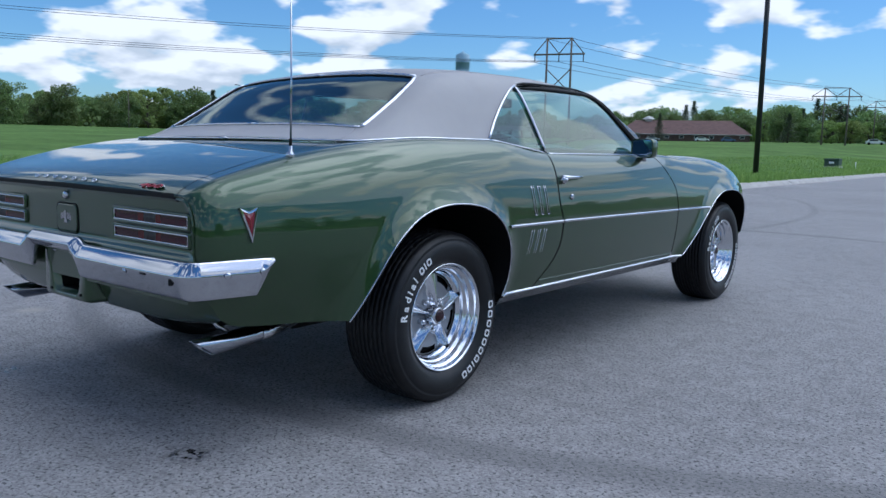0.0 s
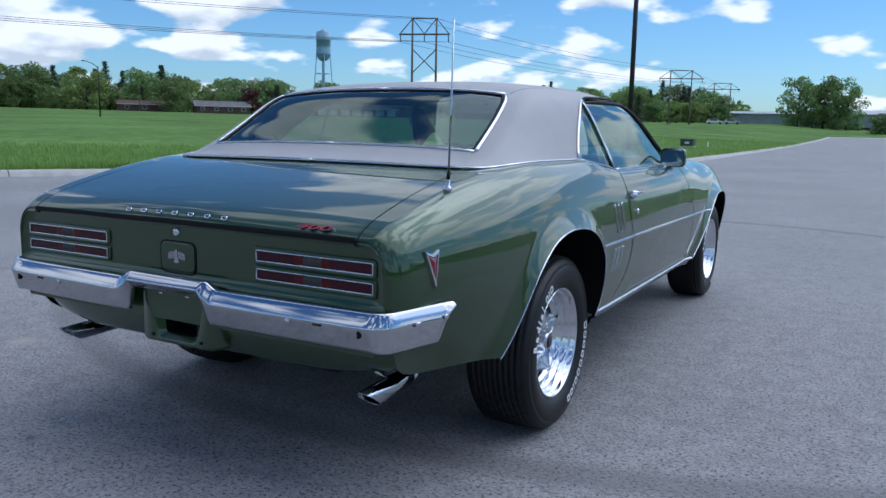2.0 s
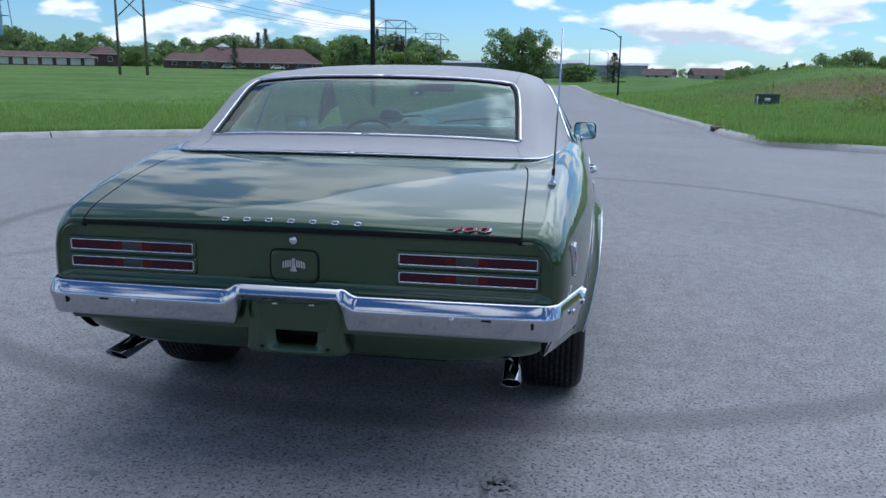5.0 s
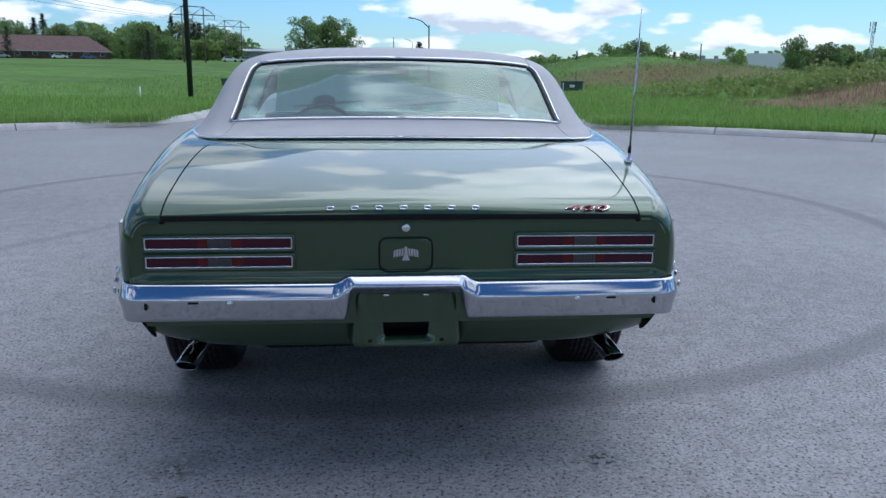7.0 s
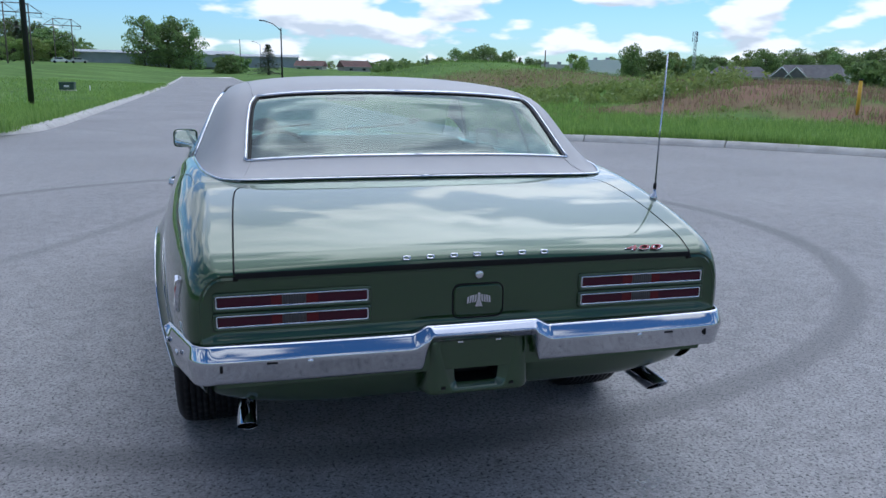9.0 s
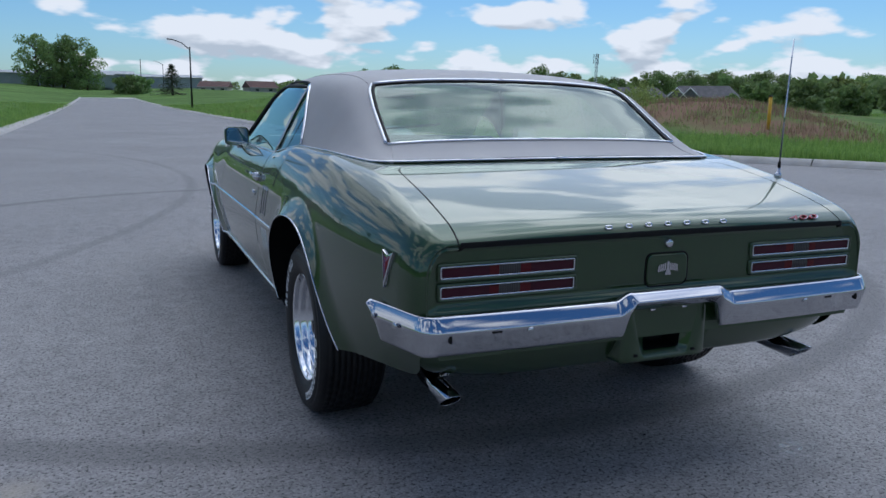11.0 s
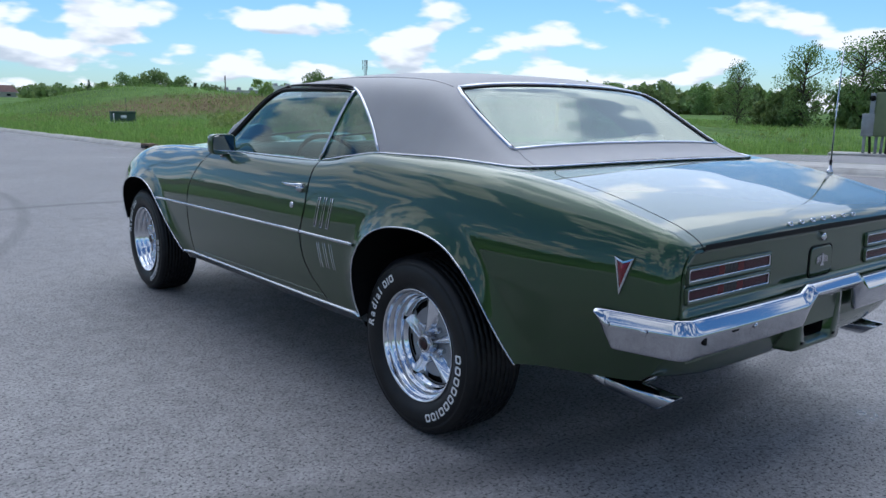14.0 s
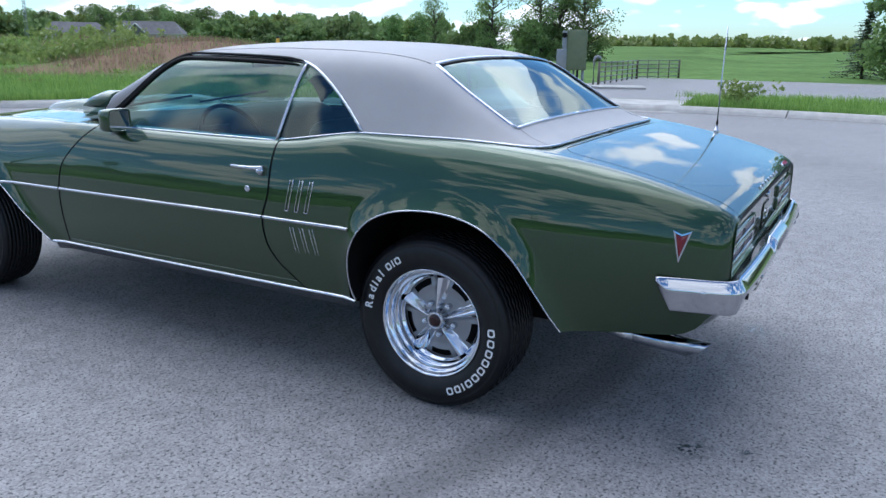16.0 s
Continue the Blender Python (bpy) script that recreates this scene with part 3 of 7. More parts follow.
def build_ground():
    # pavement
    bm = bmesh.new()
    r, l = kerb_line(1), kerb_line(-1)
    grid([[(a[0], a[1], rise(a[1])), (lerp(a[0], b[0], 0.5), a[1], rise(a[1])), (b[0], b[1], rise(a[1]))] for a, b in zip(l, r)], bm)
    bmesh.ops.recalc_face_normals(bm, faces=bm.faces[:])
    tagged(mesh_ob("road", bm, ASPHALT, False), "grey asphalt turning circle and straight road with worn aggregate", "road", kind="structure")
    # kerbs
    for s, line in ((1, r), (-1, l)):
        prof = [(-0.02, -0.02), (0.0, 0.015), (0.05, 0.07), (0.10, 0.105), (0.15, 0.125), (0.28, 0.13), (0.30, 0.05)]
        rows = []
        for i, p in enumerate(line):
            a, b = line[max(i - 1, 0)], line[min(i + 1, len(line) - 1)]
            d = Vector((b[0] - a[0], b[1] - a[1], 0)).normalized()
            nn = Vector((-d.y, d.x, 0)) * s
            rows.append([Vector((p[0], p[1], rise(p[1]))) + nn * q + Vector((0, 0, z)) for q, z in prof])
        near = next(i for i, p in enumerate(line) if p[1] < 62)
        bm = grid(rows[:near + 1], None, flip=s > 0)
        bmesh.ops.recalc_face_normals(bm, faces=bm.faces[:])
        kerb = tagged(mesh_ob("kerb", bm, CONCRETE), "pale weathered concrete kerb along the road", "kerb", kind="structure")
        # cast lengths with open joints
        i = near
        while i < len(rows) - 1:
            j, run = i, 0.0
            while j < len(rows) - 1 and run < 2.4:
                run += (rows[j + 1][0] - rows[j][0]).length
                j += 1
            seg = [list(r) for r in rows[i:j + 1]]
            d0, d1 = (seg[1][0] - seg[0][0]).normalized() * 0.012, (seg[-1][0] - seg[-2][0]).normalized() * 0.012
            sink = Vector((0, 0, rng_kerb.uniform(-0.006, 0.004)))
            seg[0], seg[-1] = [p + d0 for p in seg[0]], [p - d1 for p in seg[-1]]
            seg = [[p + sink for p in r] for r in seg]
            bm = grid(seg)
            bm.faces.new([bm.verts.new(p) for p in seg[0]])
            bm.faces.new([bm.verts.new(p) for p in seg[-1]])
            bmesh.ops.recalc_face_normals(bm, faces=bm.faces[:])
            part("kerb_stone", bm, CONCRETE, kerb, smooth=False)
            i = j
    # land: fine near the road, coarse far off
    bm = bmesh.new()
    for s in (1, -1):
        line = [(s * x, y) for x, y in kerb_line(s)]
        rows = []
        for i, (x, y) in enumerate(line):
            a, b = line[max(i - 1, 0)], line[min(i + 1, len(line) - 1)]
            d = Vector((b[0] - a[0], b[1] - a[1], 0)).normalized()
            nn = Vector((-d.y, d.x, 0))
            if y > 14:
                nn = Vector((1, 0, 0))
            row = []
            for q in (0.25, 0.8, 1.6, 3, 5, 7, 9, 12, 15, 18, 22, 26, 31, 37, 44, 52, 62, 75, 95, 130, 190, 300, 600, 1500, 4000):
                px, py = x + nn.x * q, y + nn.y * q
                row.append((s * px, py, ground_z(s * px, py) if q > 0.3 else 0.12 + rise(y)))
            rows.append(row)
        back = []
        for k in (4000, 1500, 700, 330, 220, 170, 130, 95, 65, 40, 20, 8):
            back.append([(x, y + k, ground_z(x, y + k)) for x, y, z in rows[0]])
        rows = back + rows
        grid(rows, bm)
    # the strip beyond the road's end
    edge = ROAD_HALF + 0.25
    grid([[(u + road_x(y), y, ground_z(u + road_x(y), y)) for u in (-edge, 0, edge)] for y in [ROAD_END + k for k in (0, 8, 20, 40, 65, 95, 130, 170, 220, 330, 700, 1500, 4000)]], bm)
    bmesh.ops.recalc_face_normals(bm, faces=bm.faces[:])
    for f in bm.faces:
        if f.normal.z < 0:
            f.normal_flip()
    tagged(mesh_ob("ground", bm, GRASS_LAND), "long green grass field with low mounds around the road", "grass field", kind="structure")


build_ground()

# ---- the car: nose towards +y, rear axle at y = 0 ----
car = thing("car", "dark green two-door hardtop coupe with grey vinyl roof parked on asphalt", "car")

XM = pchip([-0.96, -0.95, -0.93, -0.90, -0.82, -0.6, -0.3, 0.0, 0.3, 0.66, 1.8, 2.3, 2.75, 3.0, 3.15, 3.24, 3.28], [0.735, 0.752, 0.768, 0.780, 0.797, 0.835, 0.868, 0.884, 0.890, 0.895, 0.895, 0.893, 0.880, 0.850, 0.815, 0.77, 0.72])
ZS = pchip([-0.96, -0.95, -0.93, -0.90, -0.82, -0.6, -0.3, 0.0, 0.33, 0.45, 0.6, 0.72, 1.0, 1.75, 2.3, 2.75, 3.0, 3.15, 3.24, 3.28], [0.755, 0.772, 0.786, 0.802, 0.828, 0.882, 0.926, 0.944, 0.944, 0.930, 0.905, 0.897, 0.895, 0.898, 0.893, 0.872, 0.84, 0.80, 0.75, 0.71])
XS = pchip([-0.96, -0.9, -0.8, -0.6, -0.3, 0.0, 0.33, 0.7, 1.75, 2.3, 2.75, 3.0, 3.2, 3.28], [0.68, 0.70, 0.705, 0.70, 0.72, 0.745, 0.775, 0.803, 0.80, 0.74, 0.72, 0.68, 0.60, 0.55])
ZC = pchip([-0.96, -0.95, -0.935, -0.90, -0.8, -0.6, -0.35, -0.2, 1.6, 1.9, 2.3, 2.75, 3.0, 3.2, 3.28], [0.770, 0.787, 0.798, 0.814, 0.842, 0.885, 0.925, 0.935, 0.92, 0.925, 0.92, 0.895, 0.865, 0.82, 0.76])
QQ = pchip([-0.96, -0.6, 0.0, 0.6, 1.8, 2.75, 3.3], [3.2, 2.6, 2.2, 1.75, 1.75, 2.2, 2.4])
ZB = pchip([-0.96, -0.91, -0.885, -0.85, -0.80, -0.6, -0.45, -0.3, 3.0, 3.3], [0.50, 0.470, 0.435, 0.402, 0.388, 0.380, 0.369, 0.352, 0.352, 0.42])
ZM = 0.615


def faired(f, sigma=0.045):
    """The same line with its knots faired out, but for the tight ends."""
    ys = np.arange(-1.2, 3.5, 0.002)
    raw = np.array([f(y) for y in ys])
    k = np.exp(-0.5 * (np.arange(-90, 91) * 0.002 / sigma) ** 2)
    soft = np.convolve(np.pad(raw, 90, mode="edge"), k / k.sum(), "valid")
    w = np.clip(np.minimum((ys + 0.86) / 0.16, (3.02 - ys) / 0.16), 0, 1)
    out = raw + (soft - raw) * w * w * (3 - 2 * w)
    return lambda y: float(np.interp(y, ys, out))


XM, ZS, XS, ZC, QQ = faired(XM), faired(ZS, 0.03), faired(XS), faired(ZC, 0.03), faired(QQ, 0.08)

REAR_ARCH = [(0.285, 0.352), (0.300, 0.40), (0.305, 0.46), (0.300, 0.52), (0.282, 0.575), (0.245, 0.63), (0.19, 0.675), (0.11, 0.706), (0.02, 0.719), (-0.07, 0.719), (-0.15, 0.706), (-0.22, 0.680), (-0.285, 0.635), (-0.34, 0.580), (-0.40, 0.493), (-0.45, 0.415), (-0.482, 0.368)]
FRONT_ARCH = [(2.01, 0.352), (2.08, 0.405), (2.17, 0.480), (2.25, 0.555), (2.34, 0.622), (2.43, 0.665), (2.53, 0.690), (2.64, 0.697), (2.76, 0.690), (2.87, 0.668), (2.97, 0.628), (3.04, 0.575), (3.08, 0.51), (3.095, 0.45), (3.09, 0.40)]


def smooth_line(pts, n):
    """Points of a rounded line through pts (Catmull-Rom)."""
    out = []
    P = [Vector((*p, 0)[:3]) for p in pts]
    for i in range(len(P) - 1):
        a, b, c, d = P[max(i - 1, 0)], P[i], P[i + 1], P[min(i + 2, len(P) - 1)]
        for k in range(n):
            t = k / n
            out.append(0.5 * ((2 * b) + (c - a) * t + (2 * a - 5 * b + 4 * c - d) * t * t + (3 * b - a - 3 * c + d) * t ** 3))
    out.append(P[-1])
    return out


ARCH_R = [(p.x, p.y) for p in smooth_line(REAR_ARCH, 4)]
ARCH_F = [(p.x, p.y) for p in smooth_line(FRONT_ARCH, 4)]


def arch_z(y):
    """Height of the wheel opening over y, or None."""
    for arch in (ARCH_R, ARCH_F):
        lo, hi = min(p[0] for p in arch), max(p[0] for p in arch)
        if lo < y < hi:
            best = None
            for (a, za), (b, zb) in zip(arch, arch[1:]):
                if (a - y) * (b - y) <= 0 and a != b:
                    z = za + (zb - za) * (y - a) / (b - a)
                    best = z if best is None or z > best else best
            return best
    return None


ARCH_DENSE = np.array([(p.x, p.y) for arch in (REAR_ARCH, FRONT_ARCH) for p in smooth_line(arch, 24)])


def arch_far(y, z):
    return float(np.sqrt(((ARCH_DENSE - (y, z)) ** 2).sum(1).min()))


def side_x(y, z, flare=True):
    """Half width of the body at y and height z."""
    xm, zs, xs = XM(y), ZS(y), XS(y)
    if z >= ZM:
        if zs <= ZM + 0.01:
            return xm
        k = min(1.0, (z - ZM) / (zs - ZM))
        x = xs + (xm - xs) * math.sqrt(max(0.0, 1 - k ** QQ(y)))
    else:
        k = (ZM - z) / (ZM - 0.33)
        w = min(1.0, max(0.0, (-0.42 - y) / 0.53))
        x = xm - 0.040 * k ** 1.8 - 0.085 * w * w * (3 - 2 * w) * k ** 1.5
    if flare:
        d = arch_far(y, z)
        if d < 0.075:
            x += 0.024 * (1 - d / 0.075) ** 1.7
    return x


def top_z(x, y):
    xs, zs, zc = XS(y), ZS(y), ZC(y)
    k = min(1.0, abs(x) / xs)
    return zs + (zc - zs) * (1 - k ** 2.2) ** 1.6


def rear_seam(z):
    return pchip([0.34, 0.40, 0.455, 0.53, 0.607, 0.725, 0.90], [0.505, 0.58, 0.645, 0.69, 0.700, 0.672, 0.672])(z)


def front_seam(z):
    return pchip([0.34, 0.455, 0.59, 0.706, 0.80, 0.90], [1.90, 1.90, 1.895, 1.875, 1.80, 1.68])(z)


def warp(y, z):
    """Bends the columns of the body's net to the door's edges."""
    a, b = rear_seam(z) - 0.67, front_seam(z) - 1.88
    if y < 0.67:
        w = max(0.0, 1 - (0.67 - y) / 0.36)
        return y + a * w
    if y > 1.88:
        w = max(0.0, 1 - (y - 1.88) / 0.3)
        return y + b * w
    t = (y - 0.67) / 1.21
    return y + a * (1 - t) + b * t


def column(y0, s, n=46, inner=None, m=8):
    """One column of the body's skin from its lower edge up to the shoulder and on inwards to x = inner."""
    z0 = arch_z(y0)
    z0 = ZB(y0) if z0 is None else z0
    out = []
    zs = ZS(y0)
    split, low = max(z0, min(0.735, zs - 0.02)), n * 2 // 5
    for i in range(n + 1):
        z = lerp(z0, split, i / low) if i < low else split + (zs - split) * math.sin((i - low) / (n - low) * math.pi / 2)
        y = warp(y0, min(z, 0.9))
        z = min(z, ZS(y))
        out.append((s * side_x(y, z), y, z))
    if inner is not None:
        y = out[-1][1]
        xs = XS(y)
        for j in range(1, m + 1):
            x = lerp(xs, inner(y), j / m)
            out.append((s * x, y, top_z(x, y)))
    return out


def stations(a, b, step, extra=()):
    n = max(1, round((b - a) / step))
    ys = [a + (b - a) * i / n for i in range(n + 1)]
    ys += [e for e in extra if a < e < b]
    ys = sorted(ys)
    out = [ys[0]]
    for y in ys[1:]:
        if y - out[-1] > 0.0015:
            out.append(y)
    return out


LID_X = pchip([-0.96, -0.6, -0.46, -0.42, -0.395, -0.380, -0.370], [0.648, 0.640, 0.632, 0.622, 0.603, 0.583, 0.56])
HOOD_X = pchip([1.70, 2.3, 3.3], [0.74, 0.70, 0.60])


def skin(name, ys, s, inner, label=""):
    bm = grid([column(y, s, inner=inner) for y in ys], flip=s < 0)
    bmesh.ops.recalc_face_normals(bm, faces=bm.faces[:])
    bm.normal_update()
    c = sum((f.normal.x * s for f in bm.faces), 0)
    if c < 0:
        bmesh.ops.reverse_faces(bm, faces=bm.faces[:])
    return part(name, bm, PAINT, car, label)


GAP = 0.0048
DOOR = {}


def quarter_inner(y):
    if y < -0.37:
        return LID_X(y) + GAP
    return 0.56 if y < 0.0 else max(0.56, XS(y) - 0.06)


rear_extra = [p[0] for p in ARCH_R] + [-0.957, -0.952, -0.945, -0.935, -0.92, -0.90, -0.88, -0.42, -0.41, -0.40, -0.39, -0.385, -0.38, -0.375, -0.37, -0.366, -0.35, -0.33]
front_extra = [p[0] for p in ARCH_F] + [3.15, 3.2, 3.22, 3.24, 3.26, 3.27]
for s in (1, -1):
    skin("quarter_panel", stations(-0.96, 0.67 - GAP, 0.03, rear_extra), s, quarter_inner)
    skin("front_fender", stations(1.88 + GAP, 3.28, 0.035, front_extra), s, lambda y: HOOD_X(y) + GAP)
    DOOR[s] = skin("door", stations(0.67 + GAP, 1.88 - GAP, 0.05), s, lambda y: XS(y) - 0.07)

# boot lid and bonnet
bm = grid([[(lerp(-1, 1, j / 40) * LID_X(y), y, top_z(lerp(-1, 1, j / 40) * LID_X(y), y)) for j in range(41)] for y in stations(-0.957, -0.3705, 0.03, [-0.952, -0.945, -0.935, -0.92, -0.9, -0.88, -0.42, -0.41, -0.40, -0.39, -0.385, -0.38, -0.375])])
bmesh.ops.recalc_face_normals(bm, faces=bm.faces[:])
boot = part("boot_lid", bm, PAINT, car)
bm = grid([[(lerp(-1, 1, j / 30) * HOOD_X(y), y, top_z(lerp(-1, 1, j / 30) * HOOD_X(y), y)) for j in range(31)] for y in stations(1.95, 3.27, 0.05)])
bmesh.ops.recalc_face_normals(bm, faces=bm.faces[:])
bonnet = part("bonnet", bm, PAINT, car)
# cowl and the strip between boot lid and roof
bm = grid([[(lerp(-1, 1, j / 30) * 0.80, y, top_z(lerp(-1, 1, j / 30) * min(0.80, XS(y)), y)) for j in range(31)] for y in stations(1.66, 1.947, 0.05)])
bmesh.ops.recalc_face_normals(bm, faces=bm.faces[:])
part("cowl", bm, PAINT, car)
bm = grid([[(lerp(-1, 1, j / 30) * 0.56, y, top_z(lerp(-1, 1, j / 30) * 0.56, y)) for j in range(31)] for y in stations(-0.3645, -0.15, 0.03)])
bmesh.ops.recalc_face_normals(bm, faces=bm.faces[:])
part("rear_deck", bm, PAINT, car)

# tail panel: recessed between the corners


def tail_y(x, z):
    """The tail panel's depth: a raised rim round a shallow recess."""
    ex = min(1.0, max(0.0, (0.735 - abs(x)) / 0.03))
    ez = min(1.0, max(0.0, (0.765 - z) / 0.012))
    el = min(1.0, max(0.0, (z - 0.592) / 0.02))
    k = min(ex, ez, el)
    return -0.960 + 0.014 * k * k * (3 - 2 * k)


zl = [0.47 + 0.298 * i / 40 for i in range(41)]
bm = grid([[(lerp(-1, 1, j / 80) * min(0.74, side_x(-0.955, z, False)), tail_y(lerp(-1, 1, j / 80) * 0.74, z), z) for j in range(81)] for z in zl])
bmesh.ops.recalc_face_normals(bm, faces=bm.faces[:])
part("tail_panel", bm, PAINT, car)
# nose cap
bm = grid([[(lerp(-1, 1, j / 12) * side_x(3.27, z, False), 3.275, z) for j in range(13)] for z in [0.40, 0.5, 0.6, 0.65, 0.70, 0.74]])
part("nose_panel", bm, PAINT, car)
# underbody: the unseen first box hangs low to deepen the shade below
bm = box(-0.56, 0.36, 0.225, 0.56, 2.36, 0.37)
box(-0.50, -0.40, 0.33, 0.50, 3.10, 0.37, bm)
part("floor_pan", bm, DARK, car)

# ---- roof shell ----
ZR = pchip([-0.335, -0.26, -0.19, -0.02, 0.14, 0.20, 0.28, 0.40, 0.60, 0.85, 1.15, 1.40, 1.47, 1.65, 1.95], [0.938, 0.958, 0.992, 1.098, 1.198, 1.220, 1.237, 1.250, 1.262, 1.267, 1.257, 1.235, 1.214, 1.115, 0.925])
XB = pchip([-0.335, -0.30, -0.22, -0.1, 0.1, 0.34, 0.7, 1.5, 1.7, 1.95], [0.62, 0.665, 0.705, 0.735, 0.755, 0.772, 0.803, 0.803, 0.795, 0.74])
XR = pchip([-0.335, -0.19, 0.15, 0.6, 1.38, 1.95], [0.60, 0.625, 0.63, 0.645, 0.64, 0.72])


def zbase(y):
    return (ZS(y) if y < 0.4 else lerp(ZS(0.4), 0.895, min(1, (y - 0.4) / 0.3))) - 0.002


def shell(y, t):
    """A point of the roof's section at y: t = 0 the middle, 1 the base."""
    zr, zb, xb, xr = ZR(y), zbase(y), XB(y), XR(y)
    zr = max(zr, zb + 0.004)
    h = zr - zb
    C = [(0, zr), (0.26, zr), (0.52, zr - 0.05 * h - 0.004), (xr, zr - 0.13 * h - 0.01), (lerp(xr, xb, 0.38), zb + 0.56 * h), (lerp(xr, xb, 0.75), zb + 0.22 * h), (xb, zb)]
    # clamped cubic b-spline
    n, k = len(C), 3
    U = [0] * (k + 1) + [i / (n - k) for i in range(1, n - k)] + [1] * (k + 1)
    t = min(max(t, 0.0), 1.0 - 1e-9)
    j = max(i for i in range(k, n) if U[i] <= t)
    d = [Vector((*C[i + j - k], 0)) for i in range(k + 1)]
    for r in range(1, k + 1):
        for i in range(k, r - 1, -1):
            a = (t - U[i + j - k]) / (U[i + 1 + j - r] - U[i + j - k])
            d[i] = d[i - 1] * (1 - a) + d[i] * a
    return d[k].x, d[k].y


def shell_t_at_x(y, x):
    lo, hi = 0.0, 1.0
    for _ in range(30):
        m = (lo + hi) / 2
        if shell(y, m)[0] < x:
            lo = m
        else:
            hi = m
    return lo


def shell_t_at_z(y, z):
    lo, hi = 0.0, 1.0
    for _ in range(30):
        m = (lo + hi) / 2
        if shell(y, m)[1] > z:
            lo = m
        else:
            hi = m
    return lo


BACK_X = pchip([-0.19, 0.10, 0.155], [0.585, 0.553, 0.53])       # half width of the rear window
RAIL = pchip([0.325, 0.40, 0.50, 0.58, 0.64, 0.70, 0.80, 1.30, 1.37, 1.42, 1.62, 1.72], [0.944, 1.015, 1.095, 1.145, 1.170, 1.184, 1.192, 1.200, 1.195, 1.165, 0.98, 0.90])
Y_BACK0, Y_BACK1, Y_C, Y_HEAD = -0.19, 0.155, 0.325, 1.40


def shell_pt(y, t, s, off=0.0):
    x, z = shell(y, t)
    if off:
        x2, z2 = shell(y, min(1, t + 0.01))
        x1, z1 = shell(y, max(0, t - 0.01))
        d = Vector((x2 - x1, z2 - z1)).normalized()
        x, z = x - d.y * off, z + d.x * off
    return (s * x, y, z)


def shell_grid(ys, t0, t1, n, s, off=0.0):
    bm = grid([[shell_pt(y, lerp(t0(y), t1(y), i / n), s, off) for i in range(n + 1)] for y in ys])
    bmesh.ops.recalc_face_normals(bm, faces=bm.faces[:])
    bm.normal_update()
    if sum(f.normal.z + 0.3 * f.normal.x * s for f in bm.faces) < 0:
        bmesh.ops.reverse_faces(bm, faces=bm.faces[:])
    return bm


def join_bm(a, b):
    me = bpy.data.meshes.new("tmp")
    b.to_mesh(me)
    b.free()
    a.from_mesh(me)
    bpy.data.meshes.remove(me)
    return a


def vinyl():
    bm = bmesh.new()
    for s in (1, -1):
        low = lambda y: 1.0
        mid = lambda y: 0.0
        bx = lambda y: shell_t_at_x(y, BACK_X(y))
        rail = lambda y: shell_t_at_z(y, RAIL(y))
        join_bm(bm, shell_grid(stations(-0.335, Y_BACK0, 0.02), mid, low, 40, s))
        join_bm(bm, shell_grid(stations(Y_BACK0, Y_BACK1, 0.02), bx, low, 20, s))
        join_bm(bm, shell_grid(stations(Y_BACK1, Y_C, 0.02), mid, low, 40, s))
        join_bm(bm, shell_grid(stations(Y_C, Y_HEAD, 0.025), mid, rail, 40, s))
    bmesh.ops.remove_doubles(bm, verts=bm.verts[:], dist=0.0008)
    return bm


roof = part("roof", vinyl(), VINYL, car, "grey vinyl roof covering")
WIND_X = lambda y: lerp(0.60, 0.70, (y - 1.40) / 0.55)
for s in (1, -1):
    bm = shell_grid(stations(Y_HEAD, 1.72, 0.02), lambda y: shell_t_at_x(y, WIND_X(y)), lambda y: shell_t_at_z(y, RAIL(y)), 8, s)
    part("windscreen_pillar", bm, BLACK_GLOSS, car, "black windscreen pillar")
    bm = shell_grid(stations(0.33, 0.675, 0.02), lambda y: shell_t_at_z(y, RAIL(y)), lambda y: 0.995, 10, s, -0.006)
    part("quarter_window", bm, GLASS, car)
    bm = shell_grid(stations(0.675, 1.70, 0.04), lambda y: shell_t_at_z(y, RAIL(y)), lambda y: 0.995, 10, s, -0.006)
    part("side_window", bm, GLASS, car)
bm = bmesh.new()
for s in (1, -1):
    join_bm(bm, shell_grid(stations(Y_BACK0, Y_BACK1, 0.02), lambda y: 0.0, lambda y: shell_t_at_x(y, BACK_X(y)), 20, s, -0.003))
bmesh.ops.remove_doubles(bm, verts=bm.verts[:], dist=0.0008)
part("rear_window", bm, GLASS, car)
bm = bmesh.new()
for s in (1, -1):
    join_bm(bm, shell_grid(stations(Y_HEAD, 1.945, 0.03), lambda y: 0.0, lambda y: shell_t_at_x(y, WIND_X(y)), 20, s, -0.003))
bmesh.ops.remove_doubles(bm, verts=bm.verts[:], dist=0.0008)
part("windscreen", bm, GLASS, car)


# dark seals below the panel gaps
for s in (1, -1):
    for seam, y_in in ((rear_seam, 0), (front_seam, 0)):
        pts = [(s * (side_x(seam(z), z) - 0.009), seam(z), z) for z in np.linspace(0.36, 0.885, 28)]
        part("door_seal", tube(pts, 0.007, 6, up=(1, 0, 0)), BLACK, car)
    pts = [(s * LID_X(y), y, top_z(LID_X(y), y) - 0.010) for y in stations(-0.955, -0.371, 0.03, [-0.94, -0.42, -0.40, -0.39, -0.38, -0.375])]
    pts += [(s * x, -0.3675, top_z(x, -0.3675) - 0.010) for x in np.linspace(0.55, 0.0, 14)]
    part("boot_seal", tube(pts, 0.0085, 6), BLACK, car)

